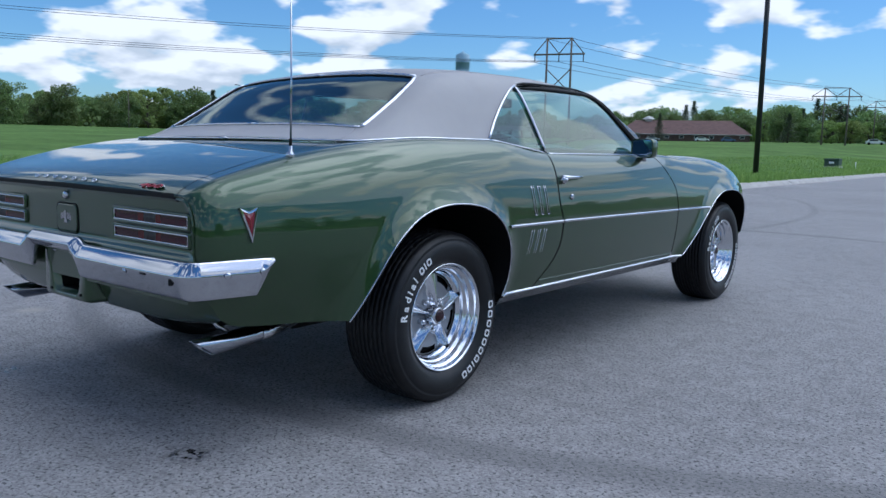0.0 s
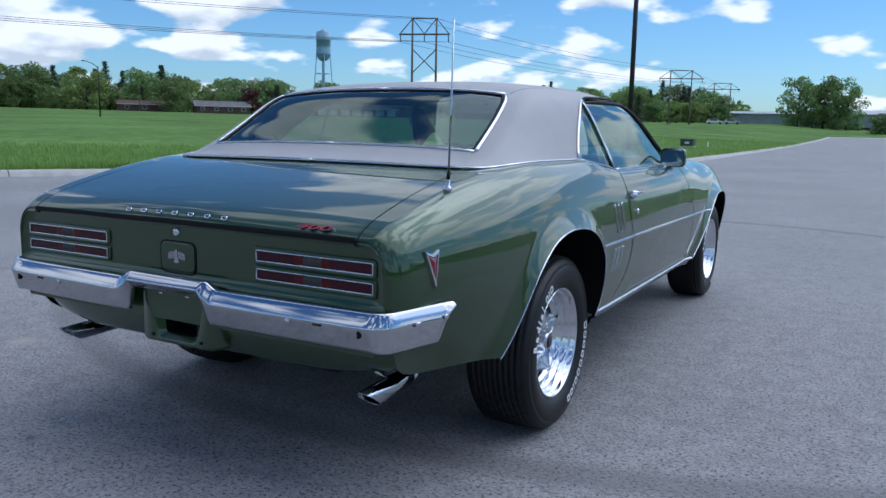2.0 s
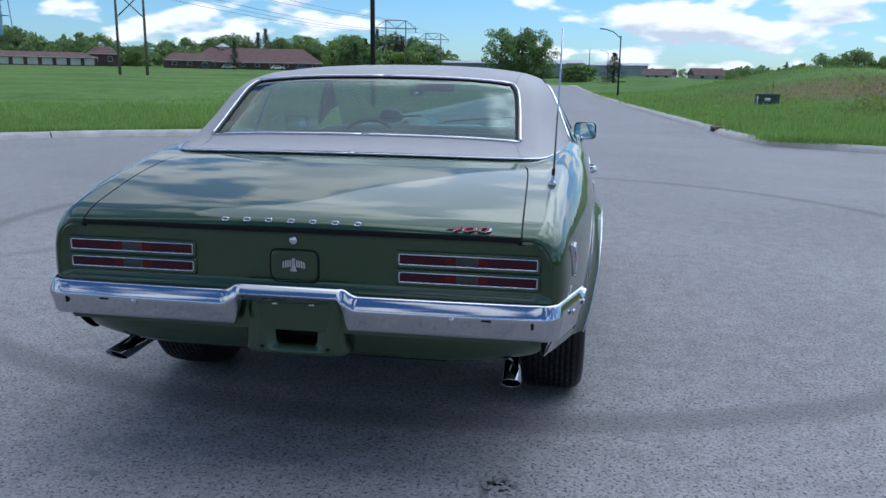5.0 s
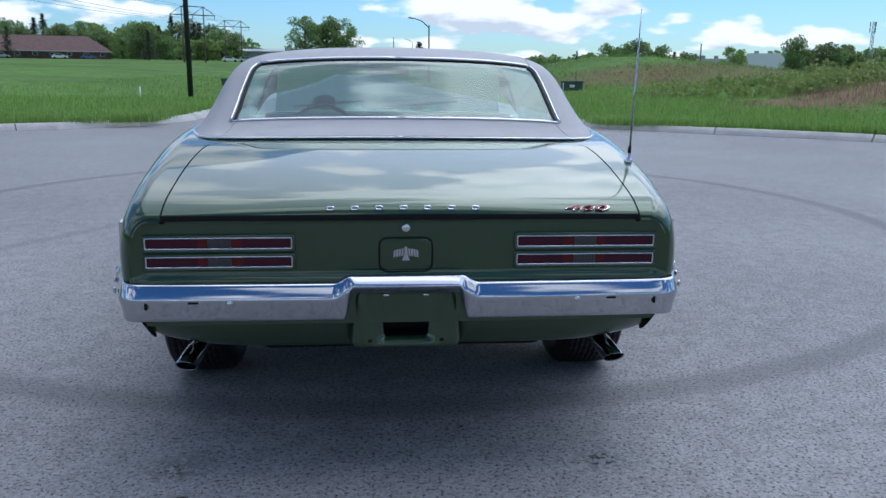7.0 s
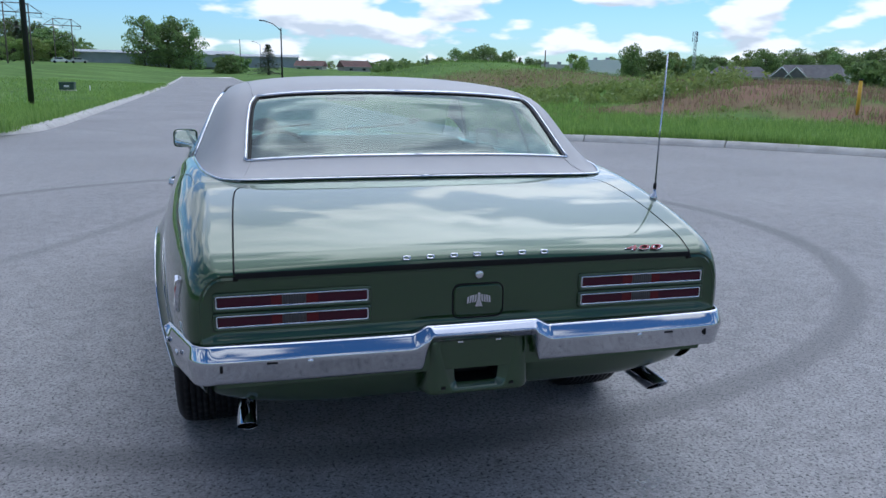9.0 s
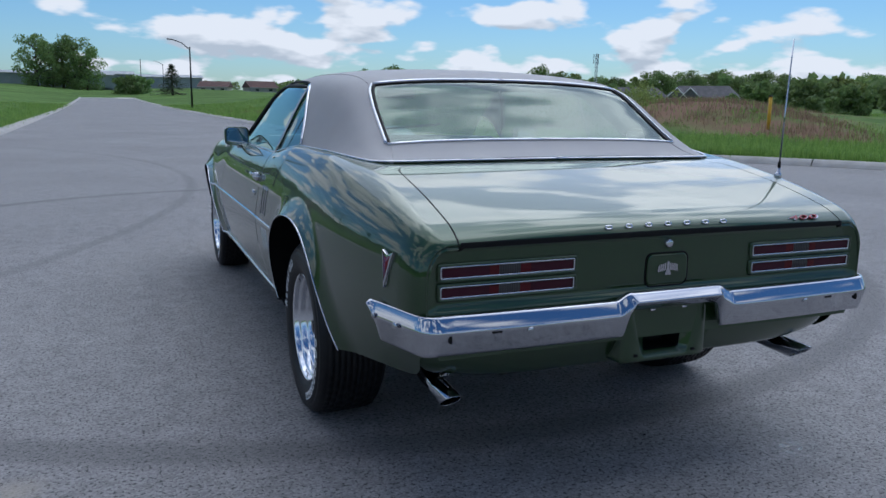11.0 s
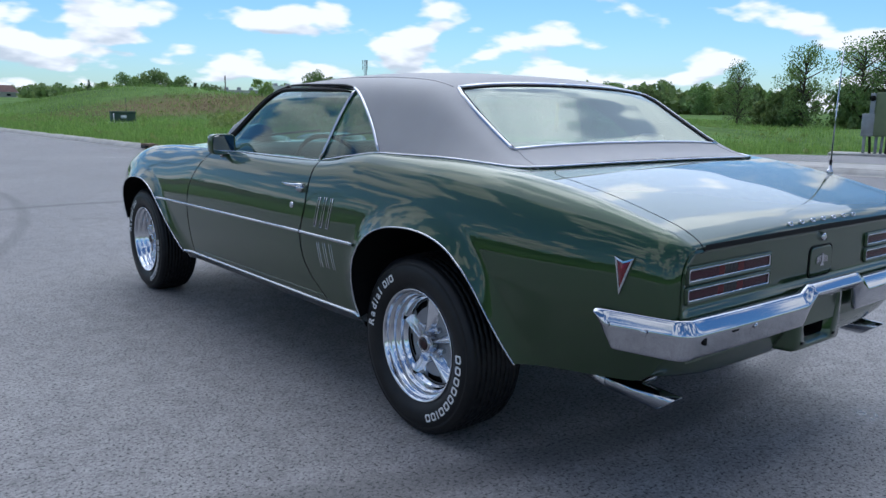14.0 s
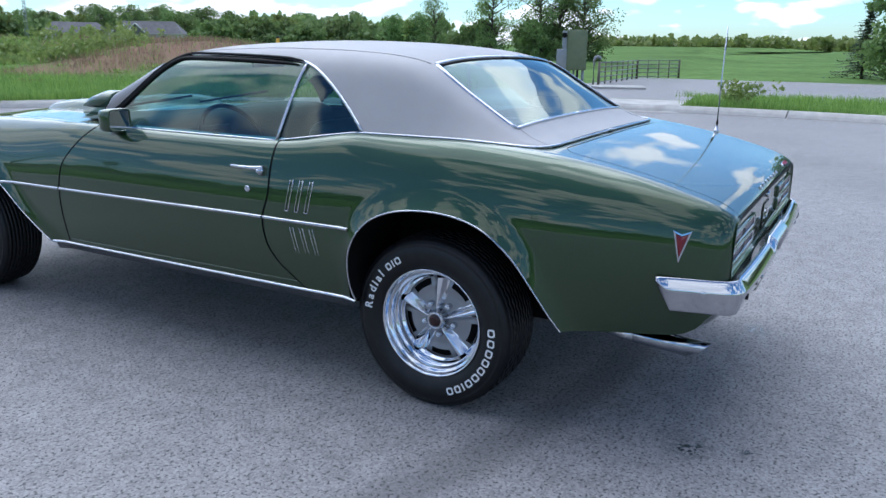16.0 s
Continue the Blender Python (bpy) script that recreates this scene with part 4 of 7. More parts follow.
# ---- trims ----
def body_pt(y, z, s, off=0.0):
    return Vector((s * (side_x(y, z) + off), y, z))


def strip(pts, half, proud, bm=None, n=5):
    """A flat moulding with a rounded face along points (place, up, out)."""
    rows = []
    for p, up, out in pts:
        p, up, out = Vector(p), Vector(up).normalized(), Vector(out).normalized()
        rows.append([p + up * half * math.cos(math.pi * k / n) + out * (proud * math.sin(math.pi * k / n) ** 0.7 - 0.001) for k in range(n + 1)])
    bm = grid(rows, bm)
    bmesh.ops.recalc_face_normals(bm, faces=bm.faces[:])
    return bm


for s in (1, -1):
    out = (s, 0, 0)
    for name, y0, y1, who in (("side_moulding", 0.306, rear_seam(0.617) - 0.004, car), ("side_moulding", rear_seam(0.617) + 0.004, front_seam(0.612) - 0.004, None), ("side_moulding", front_seam(0.612) + 0.004, 2.30, car)):
        pts = []
        for y in np.linspace(y0, y1, 24):
            z = 0.619 - 0.010 * max(0.0, (y - 0.8)) / 1.1
            k = min(1.0, (y - y0) / 0.03 + 0.25, (y1 - y) / 0.03 + 0.25)
            pts.append((body_pt(y, z, s, 0.001), (0, 0, k), out))
        part(name, strip(pts, 0.0068, 0.007), CHROME, who or DOOR[s], "thin chrome strip")
    # wheel lips
    for arch in (REAR_ARCH, FRONT_ARCH):
        dense = smooth_line(arch, 6)
        pts = [body_pt(p.x, p.y, s, 0.0) for p in dense]
        part("wheel_lip", tube(pts, 0.0032, 8, up=(1, 0, 0)), CHROME, car, "chrome wheel opening lip")
    # sill
    rows = []
    for y in np.linspace(0.29, 2.0, 30):
        x = side_x(y, 0.355)
        rows.append([(s * (x + 0.0), y, 0.357), (s * (x + 0.006), y, 0.353), (s * (x + 0.006), y, 0.347), (s * (x - 0.012), y, 0.342), (s * (x - 0.028), y, 0.312), (s * (x - 0.06), y, 0.306)])
    bm = grid(rows)
    bmesh.ops.recalc_face_normals(bm, faces=bm.faces[:])
    part("sill_moulding", bm, CHROME_DULL, car, "satin bright metal sill moulding")
    # lower crease of the door and quarter
    pts = [(body_pt(y, 0.382 - 0.01 * (y - 0.3) / 1.6, s, 0.0), (0, 0, 1), out) for y in np.linspace(rear_seam(0.38) + 0.01, 1.88, 20)]
    part("lower_crease", strip(pts, 0.003, 0.003), PAINT, DOOR[s])
    # side vents: chrome bars above, painted-in sheen lines below
    for k in range(3):
        y = 0.583 - 0.045 * k
        for dy in (0.0075, -0.0075):
            part("vent_bar", tube([body_pt(y + dy - 0.02 * t, lerp(0.655, 0.770, t), s, 0.001) for t in np.linspace(0, 1, 8)], 0.0021 if dy < 0 else 0.0015, 6, up=(1, 0, 0)), CHROME, car)
            # satin metal line imitates the faint reflection along a body-coloured recess
            part("vent_bar", tube([body_pt(y + dy - 0.042 + 0.022 * t, lerp(0.50, 0.597, t), s, -0.0002) for t in np.linspace(0, 1, 8)], 0.0011, 6, up=(1, 0, 0)), CHROME_DULL, car)
        part("vent_slot", tube([body_pt(y - 0.02 * t, lerp(0.657, 0.768, t), s, -0.0003) for t in np.linspace(0, 1, 8)], 0.0045, 6, up=(1, 0, 0), flat=0.2), PAINT, car)
        part("vent_foot", tube([body_pt(y + dy, 0.655, s, 0.001) for dy in (0.0075, -0.0075)], 0.0022, 6, up=(1, 0, 0)), CHROME, car)
    # door handle: grip, thumb button, lock
    hp = [body_pt(y, 0.800, s, o) for y, o in ((0.700, 0.004), (0.712, 0.020), (0.74, 0.026), (0.80, 0.027), (0.85, 0.018), (0.868, 0.004))]
    h = part("door_handle", tube(hp, [0.010, 0.010, 0.008, 0.0065, 0.006, 0.005], 10, up=(1, 0, 0), flat=0.8), CHROME, DOOR[s], "chrome pull handle")
    c = body_pt(0.712, 0.790, s, 0.0)
    bm = lathe([(0.0, 0.017), (0.012, 0.017), (0.018, 0.014), (0.020, 0.009), (0.027, 0.008), (0.029, 0.0)], 24, mirror=s)
    bmesh.ops.translate(bm, verts=bm.verts, vec=c)
    part("handle_button", bm, CHROME, DOOR[s])
    bm = lathe([(0.0, 0.0125), (0.005, 0.0125), (0.008, 0.010), (0.008, 0.004), (0.006, 0.0)], 24, mirror=s)
    bmesh.ops.translate(bm, verts=bm.verts, vec=body_pt(0.772, 0.718, s, 0.0))
    part("door_lock", bm, CHROME, DOOR[s])
    # side marker: arrowhead
    y0, zt, zb = -0.823, 0.737, 0.640
    def arrow(hw, top, notch, tip, o):
        q = []
        for dy, z in ((-hw, top), (0, notch), (hw, top), (0, tip)):
            q.append(body_pt(y0 + dy + (0.004 if z == tip else 0), z, s, o))
        return q
    bm = bmesh.new()
    a, b = arrow(0.0265, zt, zt - 0.011, zb, 0.001), arrow(0.0265, zt, zt - 0.011, zb, 0.009)
    ci, di = arrow(0.0185, zt - 0.009, zt - 0.016, zb + 0.016, 0.009), arrow(0.0185, zt - 0.009, zt - 0.016, zb + 0.016, 0.005)
    A, B, C, D = [[bm.verts.new(p) for p in q] for q in (a, b, ci, di)]
    for k in range(4):
        j = (k + 1) % 4
        bm.faces.new((A[k], A[j], B[j], B[k])); bm.faces.new((B[k], B[j], C[j], C[k])); bm.faces.new((C[k], C[j], D[j], D[k]))
    bmesh.ops.recalc_face_normals(bm, faces=bm.faces[:])
    mk = part("side_marker", bm, CHROME, car, "chrome arrowhead side marker", smooth=False)
    bm = bmesh.new()
    q = [bm.verts.new(p + Vector((s * 0.001, 0, 0))) for p in arrow(0.0185, zt - 0.009, zt - 0.016, zb + 0.016, 0.005)]
    m = bm.verts.new(body_pt(y0, zt - 0.03, s, 0.010))
    for k in range(4):
        bm.faces.new((q[k], q[(k + 1) % 4], m))
    part("marker_lens", bm, RED_CLEAR, mk, "red lens", smooth=False)
    # door mirror
    bm = bmesh.new()
    rows = []
    for dy, k in ((-0.042, 0.90), (-0.046, 0.96), (-0.043, 1.0), (0.0, 1.0), (0.022, 0.93), (0.036, 0.75), (0.042, 0.45)):
        ring = []
        for i in range(28):
            a = i * math.tau / 28
            ca, sa = math.cos(a), math.sin(a)
            ring.append((s * 0.852 + 0.062 * k * math.copysign(abs(ca) ** 0.42, ca), 1.545 + dy - 0.007 * ca * s, 0.930 + 0.048 * k * math.copysign(abs(sa) ** 0.42, sa)))
        rows.append(ring)
    grid(rows, bm, close=True)
    bmesh.ops.contextual_create(bm, geom=[v for v in bm.verts][-28:])
    bmesh.ops.recalc_face_normals(bm, faces=bm.faces[:])
    mir = part("door_mirror", bm, PAINT, DOOR[s], "body-coloured square door mirror")
    bm = bmesh.new()
    bm.faces.new([bm.verts.new((s * 0.852 + 0.056 * math.copysign(abs(math.cos(a)) ** 0.42, math.cos(a)), 1.503 - 0.007 * math.cos(a) * s, 0.930 + 0.043 * math.copysign(abs(math.sin(a)) ** 0.42, math.sin(a)))) for a in [i * math.tau / 28 for i in range(28)]])
    ob = part("mirror_glass", bm, MIRROR, car, smooth=False)
    part("mirror_stem", tube([(s * 0.850, 1.55, 0.900), (s * 0.835, 1.56, 0.882), (s * 0.825, 1.57, 0.872)], [0.012, 0.014, 0.022], 10), CHROME, car)

# window mouldings
def shell_line(pairs, s, off=0.002):
    return [Vector(shell_pt(y, t, s, off)) for y, t in pairs]


for s in (1, -1):
    ys = list(np.linspace(Y_BACK0, Y_BACK1, 24))
    # rear window surround: bottom, side, top
    bx = [(y, shell_t_at_x(y, BACK_X(y) + 0.008)) for y in ys]
    bot = [(Y_BACK0 - 0.004, shell_t_at_x(Y_BACK0, x)) for x in np.linspace(0, BACK_X(Y_BACK0) + 0.004, 16)]
    top = [(Y_BACK1 + 0.006, shell_t_at_x(Y_BACK1, x)) for x in np.linspace(BACK_X(Y_BACK1), 0, 16)]
    part("rear_window_moulding", tube(shell_line(bx, s), 0.0080, 8, flat=0.55, up=(s * 0.8, 0, 0.6)), CHROME, car, "bright rear window surround")
    part("rear_window_moulding", tube(shell_line(bot, s), 0.0065, 8, up=(0, -0.5, 0.85), flat=0.6), CHROME, car)
    part("rear_window_moulding", tube(shell_line(top, s), 0.008, 8, up=(0, -0.5, 0.85), flat=0.6), CHROME, car)
    inner = [(y, shell_t_at_x(y, BACK_X(y) - 0.006)) for y in ys] + [(Y_BACK1 - 0.004, shell_t_at_x(Y_BACK1, x)) for x in np.linspace(BACK_X(Y_BACK1) - 0.006, 0, 14)]
    part("rear_window_gasket", tube(shell_line(inner, s, 0.0), 0.006, 6, up=(0, -0.5, 0.85), flat=0.4), BLACK, car)
    # roof base moulding
    pts = [Vector(shell_pt(y, 1.0, s)) + Vector((s * 0.002, 0, 0.004)) for y in np.linspace(0.335, -0.29, 36)]
    c0, c1 = pts[-1], Vector((s * 0.56, -0.337, top_z(0.56, -0.337) + 0.006))
    pts += [c0.lerp(c1, t) + Vector((s * 0.018 * math.sin(math.pi * t), -0.012 * math.sin(math.pi * t), 0.0)) for t in (0.25, 0.5, 0.75)]
    pts += [Vector((s * x, -0.338 + 0.0 * x, top_z(x, -0.338) + 0.006)) for x in np.linspace(0.55, 0.0, 16)]
    part("roof_base_moulding", tube(pts, 0.0056, 8, flat=0.8), CHROME, car, "bright strip below the vinyl roof")
    # drip rail
    ry = [0.325, 0.35, 0.40, 0.45, 0.50, 0.54, 0.58, 0.61, 0.64, 0.67, 0.70, 0.75, 0.8, 0.9, 1.0, 1.1, 1.2, 1.3, 1.34]
    rail = [(y, shell_t_at_z(y, RAIL(y) + 0.004)) for y in ry]
    part("drip_rail", tube(shell_line(rail[:10], s, 0.003), 0.0065, 8, up=(s, 0, 0.3)), CHROME, car, "bright drip rail over the quarter window")
    part("drip_rail", tube(shell_line(rail[9:], s, 0.003), [0.002, 0.004] + [0.006] * (len(rail) - 11), 8, up=(s, 0, 0.3)), BLACK, car, "black drip rail over the side window")
    ry2 = [1.34, 1.37, 1.40, 1.44, 1.48, 1.53, 1.58, 1.62, 1.68]
    rail2 = [(y, shell_t_at_z(y, RAIL(y) + 0.002)) for y in ry2]
    part("pillar_gasket", tube(shell_line(rail2, s, 0.0), 0.009, 8, up=(s, 0, 0.3)), BLACK, car)
    gask = [(y, shell_t_at_z(y, RAIL(y) - 0.010)) for y in ry[10:] + ry2[1:-1]]
    part("window_gasket", tube(shell_line(gask, s, -0.004), [0.003, 0.005, 0.007] + [0.009] * (len(gask) - 3), 8, up=(s, 0, 0.3)), BLACK, car)
    # divider between side and quarter window, and belt strips
    div = [(lerp(0.695, 0.655, k), lerp(0.995, shell_t_at_z(0.655, RAIL(0.655)), k)) for k in np.linspace(0, 1, 12)]
    part("window_divider", tube(shell_line(div, s, 0.0), 0.0065, 8, up=(0, 1, 0.2)), CHROME, car)
    belt = [Vector(shell_pt(y, 0.998, s, 0.0)) + Vector((s * 0.004, 0, 0.002)) for y in np.linspace(0.70, 1.56, 20)]
    part("belt_strip", tube(belt, 0.0045, 6), CHROME, DOOR[s])
    belt = [Vector(shell_pt(y, 0.998, s, 0.0)) + Vector((s * 0.002, 0, 0.002)) for y in np.linspace(0.34, 0.69, 12)]
    part("belt_strip", tube(belt, 0.0035, 6), CHROME, car)

    # sewn seams of the vinyl
    seam = [(y, shell_t_at_x(y, 0.545)) for y in np.linspace(0.175, 1.385, 40)]
    part("roof_seam", tube(shell_line(seam, s, 0.0005), 0.0022, 6, flat=0.7, up=(0, 0, 1)), VINYL, roof)
    seam = [(y, shell_t_at_x(y, lerp(0.575, 0.61, k))) for k, y in [(j / 8, lerp(-0.20, -0.325, j / 8)) for j in range(9)]]
    part("roof_seam", tube(shell_line(seam, s, 0.0005), 0.002, 6, flat=0.7, up=(0, 0, 1)), VINYL, roof)
part("moulding_joint", tube([(-0.012, -0.339, top_z(0.0, -0.338) + 0.0065), (0.012, -0.339, top_z(0.0, -0.338) + 0.0065)], 0.0085, 8, flat=0.8), CHROME, car)

# ---- rear bumper ----
def bumper_plan():
    """Half plan with outward normals: nearly straight back, round corner, straight side wing."""
    out = []
    for x in list(np.linspace(0.0, 0.13, 6)) + list(np.linspace(0.14, 0.21, 22)) + list(np.linspace(0.23, 0.70, 18)):
        out.append((Vector((x, -1.020 + 0.012 * (x / 0.707) ** 3, 0)), Vector((0.05 * (x / 0.707) ** 2, -1, 0)).normalized()))
    turn, r, c = radians(71.5), 0.070, Vector((0.707, -0.938, 0))
    for k in range(1, 15):
        a = turn * k / 14
        n = Vector((math.sin(a), -math.cos(a), 0))
        out.append((c + n * r, n))
    p, d = out[-1][0], Vector((math.cos(turn), math.sin(turn), 0))
    for u in list(np.linspace(0.02, 0.15, 6)) + list(np.linspace(0.155, 0.205, 12)):
        out.append((p + d * u, out[-1][1]))
    return out


def bumper_rows(s):
    rows = []
    for p, nrm in bumper_plan():
        x = p.x
        lift = 0.020 * (1 - min(1.0, max(0.0, (x - 0.150) / 0.05)) ** 2 * (3 - 2 * min(1.0, max(0.0, (x - 0.150) / 0.05))))
        side = min(1.0, max(0.0, (p.y + 0.95) / 0.20)) if x > 0.7 else 0.0
        top = 0.592 + lift + 0.004 * side
        k = min(1.0, max(0.0, (x - 0.142) / 0.030))
        bot = lerp(0.562, 0.488, k * k * (3 - 2 * k)) + ((0.004 * min(1.0, max(0.0, (p.y + 0.95) / 0.14)) + 0.088 * min(1.0, max(0.0, (p.y + 0.812) / 0.046))) if x > 0.7 else 0.0)
        ridge = top - min(0.036, 0.45 * (top - bot))
        h = top - bot
        prof = [(0.040, top - 0.03 * h), (0.038, top + 0.001), (0.030, top + 0.002), (0.024, top), (0.0205, lerp(top, ridge, 0.10)), (0.0150, lerp(top, ridge, 0.32)), (0.009, lerp(top, ridge, 0.58)), (0.003, lerp(top, ridge, 0.86)), (0.0006, ridge), (0.0008, ridge - 0.04 * h), (0.0030, ridge - 0.10 * h), (0.0115, lerp(ridge, bot, 0.45)), (0.0195, lerp(ridge, bot, 0.80)), (0.0225, bot + 0.065 * h), (0.0255, bot + 0.02 * h), (0.030, bot), (0.038, bot + 0.02 * h)]
        row = []
        for q, z in prof:
            q = min(q, 0.038) * lerp(1.0, 0.55, min(1.0, max(0.0, (x - 0.70) / 0.07)))
            w = p - nrm * q
            row.append((s * w.x, w.y, z))
        rows.append(row)
    return rows


rr = bumper_rows(1)
ll = bumper_rows(-1)
bm = grid(ll[::-1] + rr[1:])
bmesh.ops.recalc_face_normals(bm, faces=bm.faces[:])
if sum(f.normal.y for f in bm.faces if abs(f.calc_center_median().x) < 0.5 and f.calc_center_median().y < -1.01) > 0:
    bmesh.ops.reverse_faces(bm, faces=bm.faces[:])
bumper = part("rear_bumper", bm, CHROME_WORN, car, "chrome blade bumper with a stepped middle")


def stud(p, d, r, mat, parent, name):
    bm = bmesh.new()
    bmesh.ops.create_uvsphere(bm, u_segments=12, v_segments=8, radius=r)
    d = Vector(d).normalized()
    q = d.to_track_quat("Z", "Y").to_matrix().to_4x4()
    bmesh.ops.transform(bm, matrix=Matrix.Translation(p) @ q @ Matrix.Diagonal((1, 1, 0.45, 1)), verts=bm.verts)
    return part(name, bm, mat, parent)


for s in (1, -1):
    stud((s * 0.801, -0.898, 0.556), (s, -0.3, 0), 0.010, CHROME, bumper, "bumper_bolt")
    stud((s * 0.829, -0.802, 0.562), (s, -0.1, 0), 0.009, CHROME, bumper, "bumper_bolt")
    stud((s * 0.47, -1.0150, 0.545), (0, -1, 0), 0.009, CHROME, bumper, "bumper_bolt")
    part("bumper_slot", box(s * 0.690 - 0.004, -1.0085, 0.528, s * 0.690 + 0.004, -0.99, 0.548, bevel=0.003), BLACK, bumper)
    part("bumper_slot", box(s * 0.565 - 0.014, -1.0145, 0.545, s * 0.565 + 0.014, -1.003, 0.551, bevel=0.002), BLACK, bumper)
    # tail lamps
    for z0, z1 in ((0.681, 0.711), (0.630, 0.659)):
        x0, x1 = 0.309, 0.697
        def rrect(x0, x1, z0, z1, r, y):
            pts = []
            for cx, cz, a0 in ((x1 - r, z1 - r, 0), (x0 + r, z1 - r, 90), (x0 + r, z0 + r, 180), (x1 - r, z0 + r, 270)):
                for k in range(5):
                    a = radians(a0 + 22.5 * k)
                    pts.append(Vector((s * (cx + r * math.cos(a)), y, cz + r * math.sin(a))))
            return pts
        bm = grid([rrect(x0 - 0.010, x1 + 0.010, z0 - 0.010, z1 + 0.010, 0.008, -0.9475), rrect(x0 - 0.007, x1 + 0.007, z0 - 0.007, z1 + 0.007, 0.006, -0.955), rrect(x0 - 0.003, x1 + 0.003, z0 - 0.003, z1 + 0.003, 0.004, -0.954), rrect(x0, x1, z0, z1, 0.003, -0.944)], close=True)
        bmesh.ops.recalc_face_normals(bm, faces=bm.faces[:])
        lamp = part("tail_lamp", bm, PAINT, car, "slotted red tail lamp in a bright rim")
        bm = tube(rrect(x0, x1, z0, z1, 0.004, -0.951), 0.0030, 8, closed=True, up=(0, 1, 0))
        part("lamp_rim", bm, CHROME, lamp)
        # lighter red pieces paint the glints either side of the reversing lens
        for a, b, mat, nm in ((x0, 0.440, RED, "red_lens"), (0.440, 0.471, RED_GLINT, "bright_lens"), (0.471, 0.533, LENS_CLEAR, "reversing_lens"), (0.533, 0.560, RED_GLINT, "bright_lens"), (0.560, x1, RED, "red_lens")):
            bm = bmesh.new()
            rows = []
            n = 18 if mat is LENS_CLEAR else 8
            for k in range(n + 1):
                xx = lerp(a, b, k / n)
                dy = 0.0 if mat is not LENS_CLEAR else (0.0012 if k % 2 else 0)
                rows.append([(s * xx, -0.9485 + dy, z0 + 0.001), (s * xx, -0.9505 + dy, lerp(z0, z1, 0.5)), (s * xx, -0.9485 + dy, z1 - 0.001)])
            grid(rows, bm)
            bmesh.ops.recalc_face_normals(bm, faces=bm.faces[:])
            part(nm, bm, mat, lamp, "deep red lens" if mat is RED else "red lens with its glint in the colour" if mat is RED_GLINT else "grey ribbed clear lens", smooth=mat is not LENS_CLEAR)

# dark gap below the boot lid, fuel door, lock, emblem
bm = strip([((x, -0.9605, 0.7655 + 0.002 * (1 - (x / 0.65) ** 2)), (0, 0, 1), (0, -1, 0)) for x in np.linspace(-0.648, 0.648, 40)], 0.0075, 0.0008)
part("boot_gap", bm, BLACK, car)


def ring_bm(x0, x1, z0, z1, r, y, rad, up=(0, 1, 0)):
    pts = []
    for cx, cz, a0 in ((x1 - r, z1 - r, 0), (x0 + r, z1 - r, 90), (x0 + r, z0 + r, 180), (x1 - r, z0 + r, 270)):
        for k in range(7):
            a = radians(a0 + 15 * k)
            pts.append((cx + r * math.cos(a), y, cz + r * math.sin(a)))
    return pts, tube(pts, rad, 8, closed=True, up=up)


pts, bm = ring_bm(-0.073, 0.073, 0.612, 0.708, 0.022, -0.9462, 0.0022)
part("fuel_door_gap", bm, BLACK, car)
pts, _b = ring_bm(-0.069, 0.069, 0.616, 0.704, 0.020, -0.9495, 0.001)
_b.free()
bm = bmesh.new()
o = [bm.verts.new(p) for p in pts]
i_ = [bm.verts.new((p[0] * 0.96, -0.9505, 0.66 + (p[2] - 0.66) * 0.95)) for p in pts]
for k in range(len(o)):
    bm.faces.new((o[k], o[(k + 1) % len(o)], i_[(k + 1) % len(o)], i_[k]))
bm.faces.new(i_)
fuel = part("fuel_door", bm, PAINT, car, smooth=False)
bm = bmesh.new()
for s in (1, -1):                                     # plain wing slats, body and tail plates
    for k in range(4):
        x0, x1 = 0.006 + 0.0072 * k, 0.0115 + 0.0072 * k
        v = [bm.verts.new((s * x, -0.9535, z)) for x, z in ((x0, 0.679 - 0.0012 * k * k * 0.4), (x1, 0.678 - 0.0014 * k * k * 0.4), (x1 + 0.0015, 0.657 - 0.0012 * k), (x0 + 0.0015, 0.659 - 0.0012 * k))]
        bm.faces.new(v)
v = [bm.verts.new((x, -0.9545, z)) for x, z in ((-0.004, 0.684), (0.004, 0.684), (0.0045, 0.664), (0.011, 0.645), (-0.011, 0.645), (-0.0045, 0.664))]
bm.faces.new(v)
r = bmesh.ops.extrude_face_region(bm, geom=bm.faces[:])
bmesh.ops.translate(bm, verts=[e for e in r["geom"] if isinstance(e, bmesh.types.BMVert)], vec=(0, 0.004, 0))
bmesh.ops.recalc_face_normals(bm, faces=bm.faces[:])
part("emblem", bm, CHROME, fuel, "small plain chrome winged emblem", smooth=False)
bm = lathe([(-0.012, 0.0), (-0.012, 0.007), (-0.010, 0.0115), (-0.004, 0.013), (0.0, 0.013)], 24, axis="z")
bmesh.ops.transform(bm, matrix=Matrix.Translation((0, -0.946, 0.7355)) @ pose(0, 0, 0, -90), verts=bm.verts)
part("boot_lock", bm, CHROME_DULL, car)
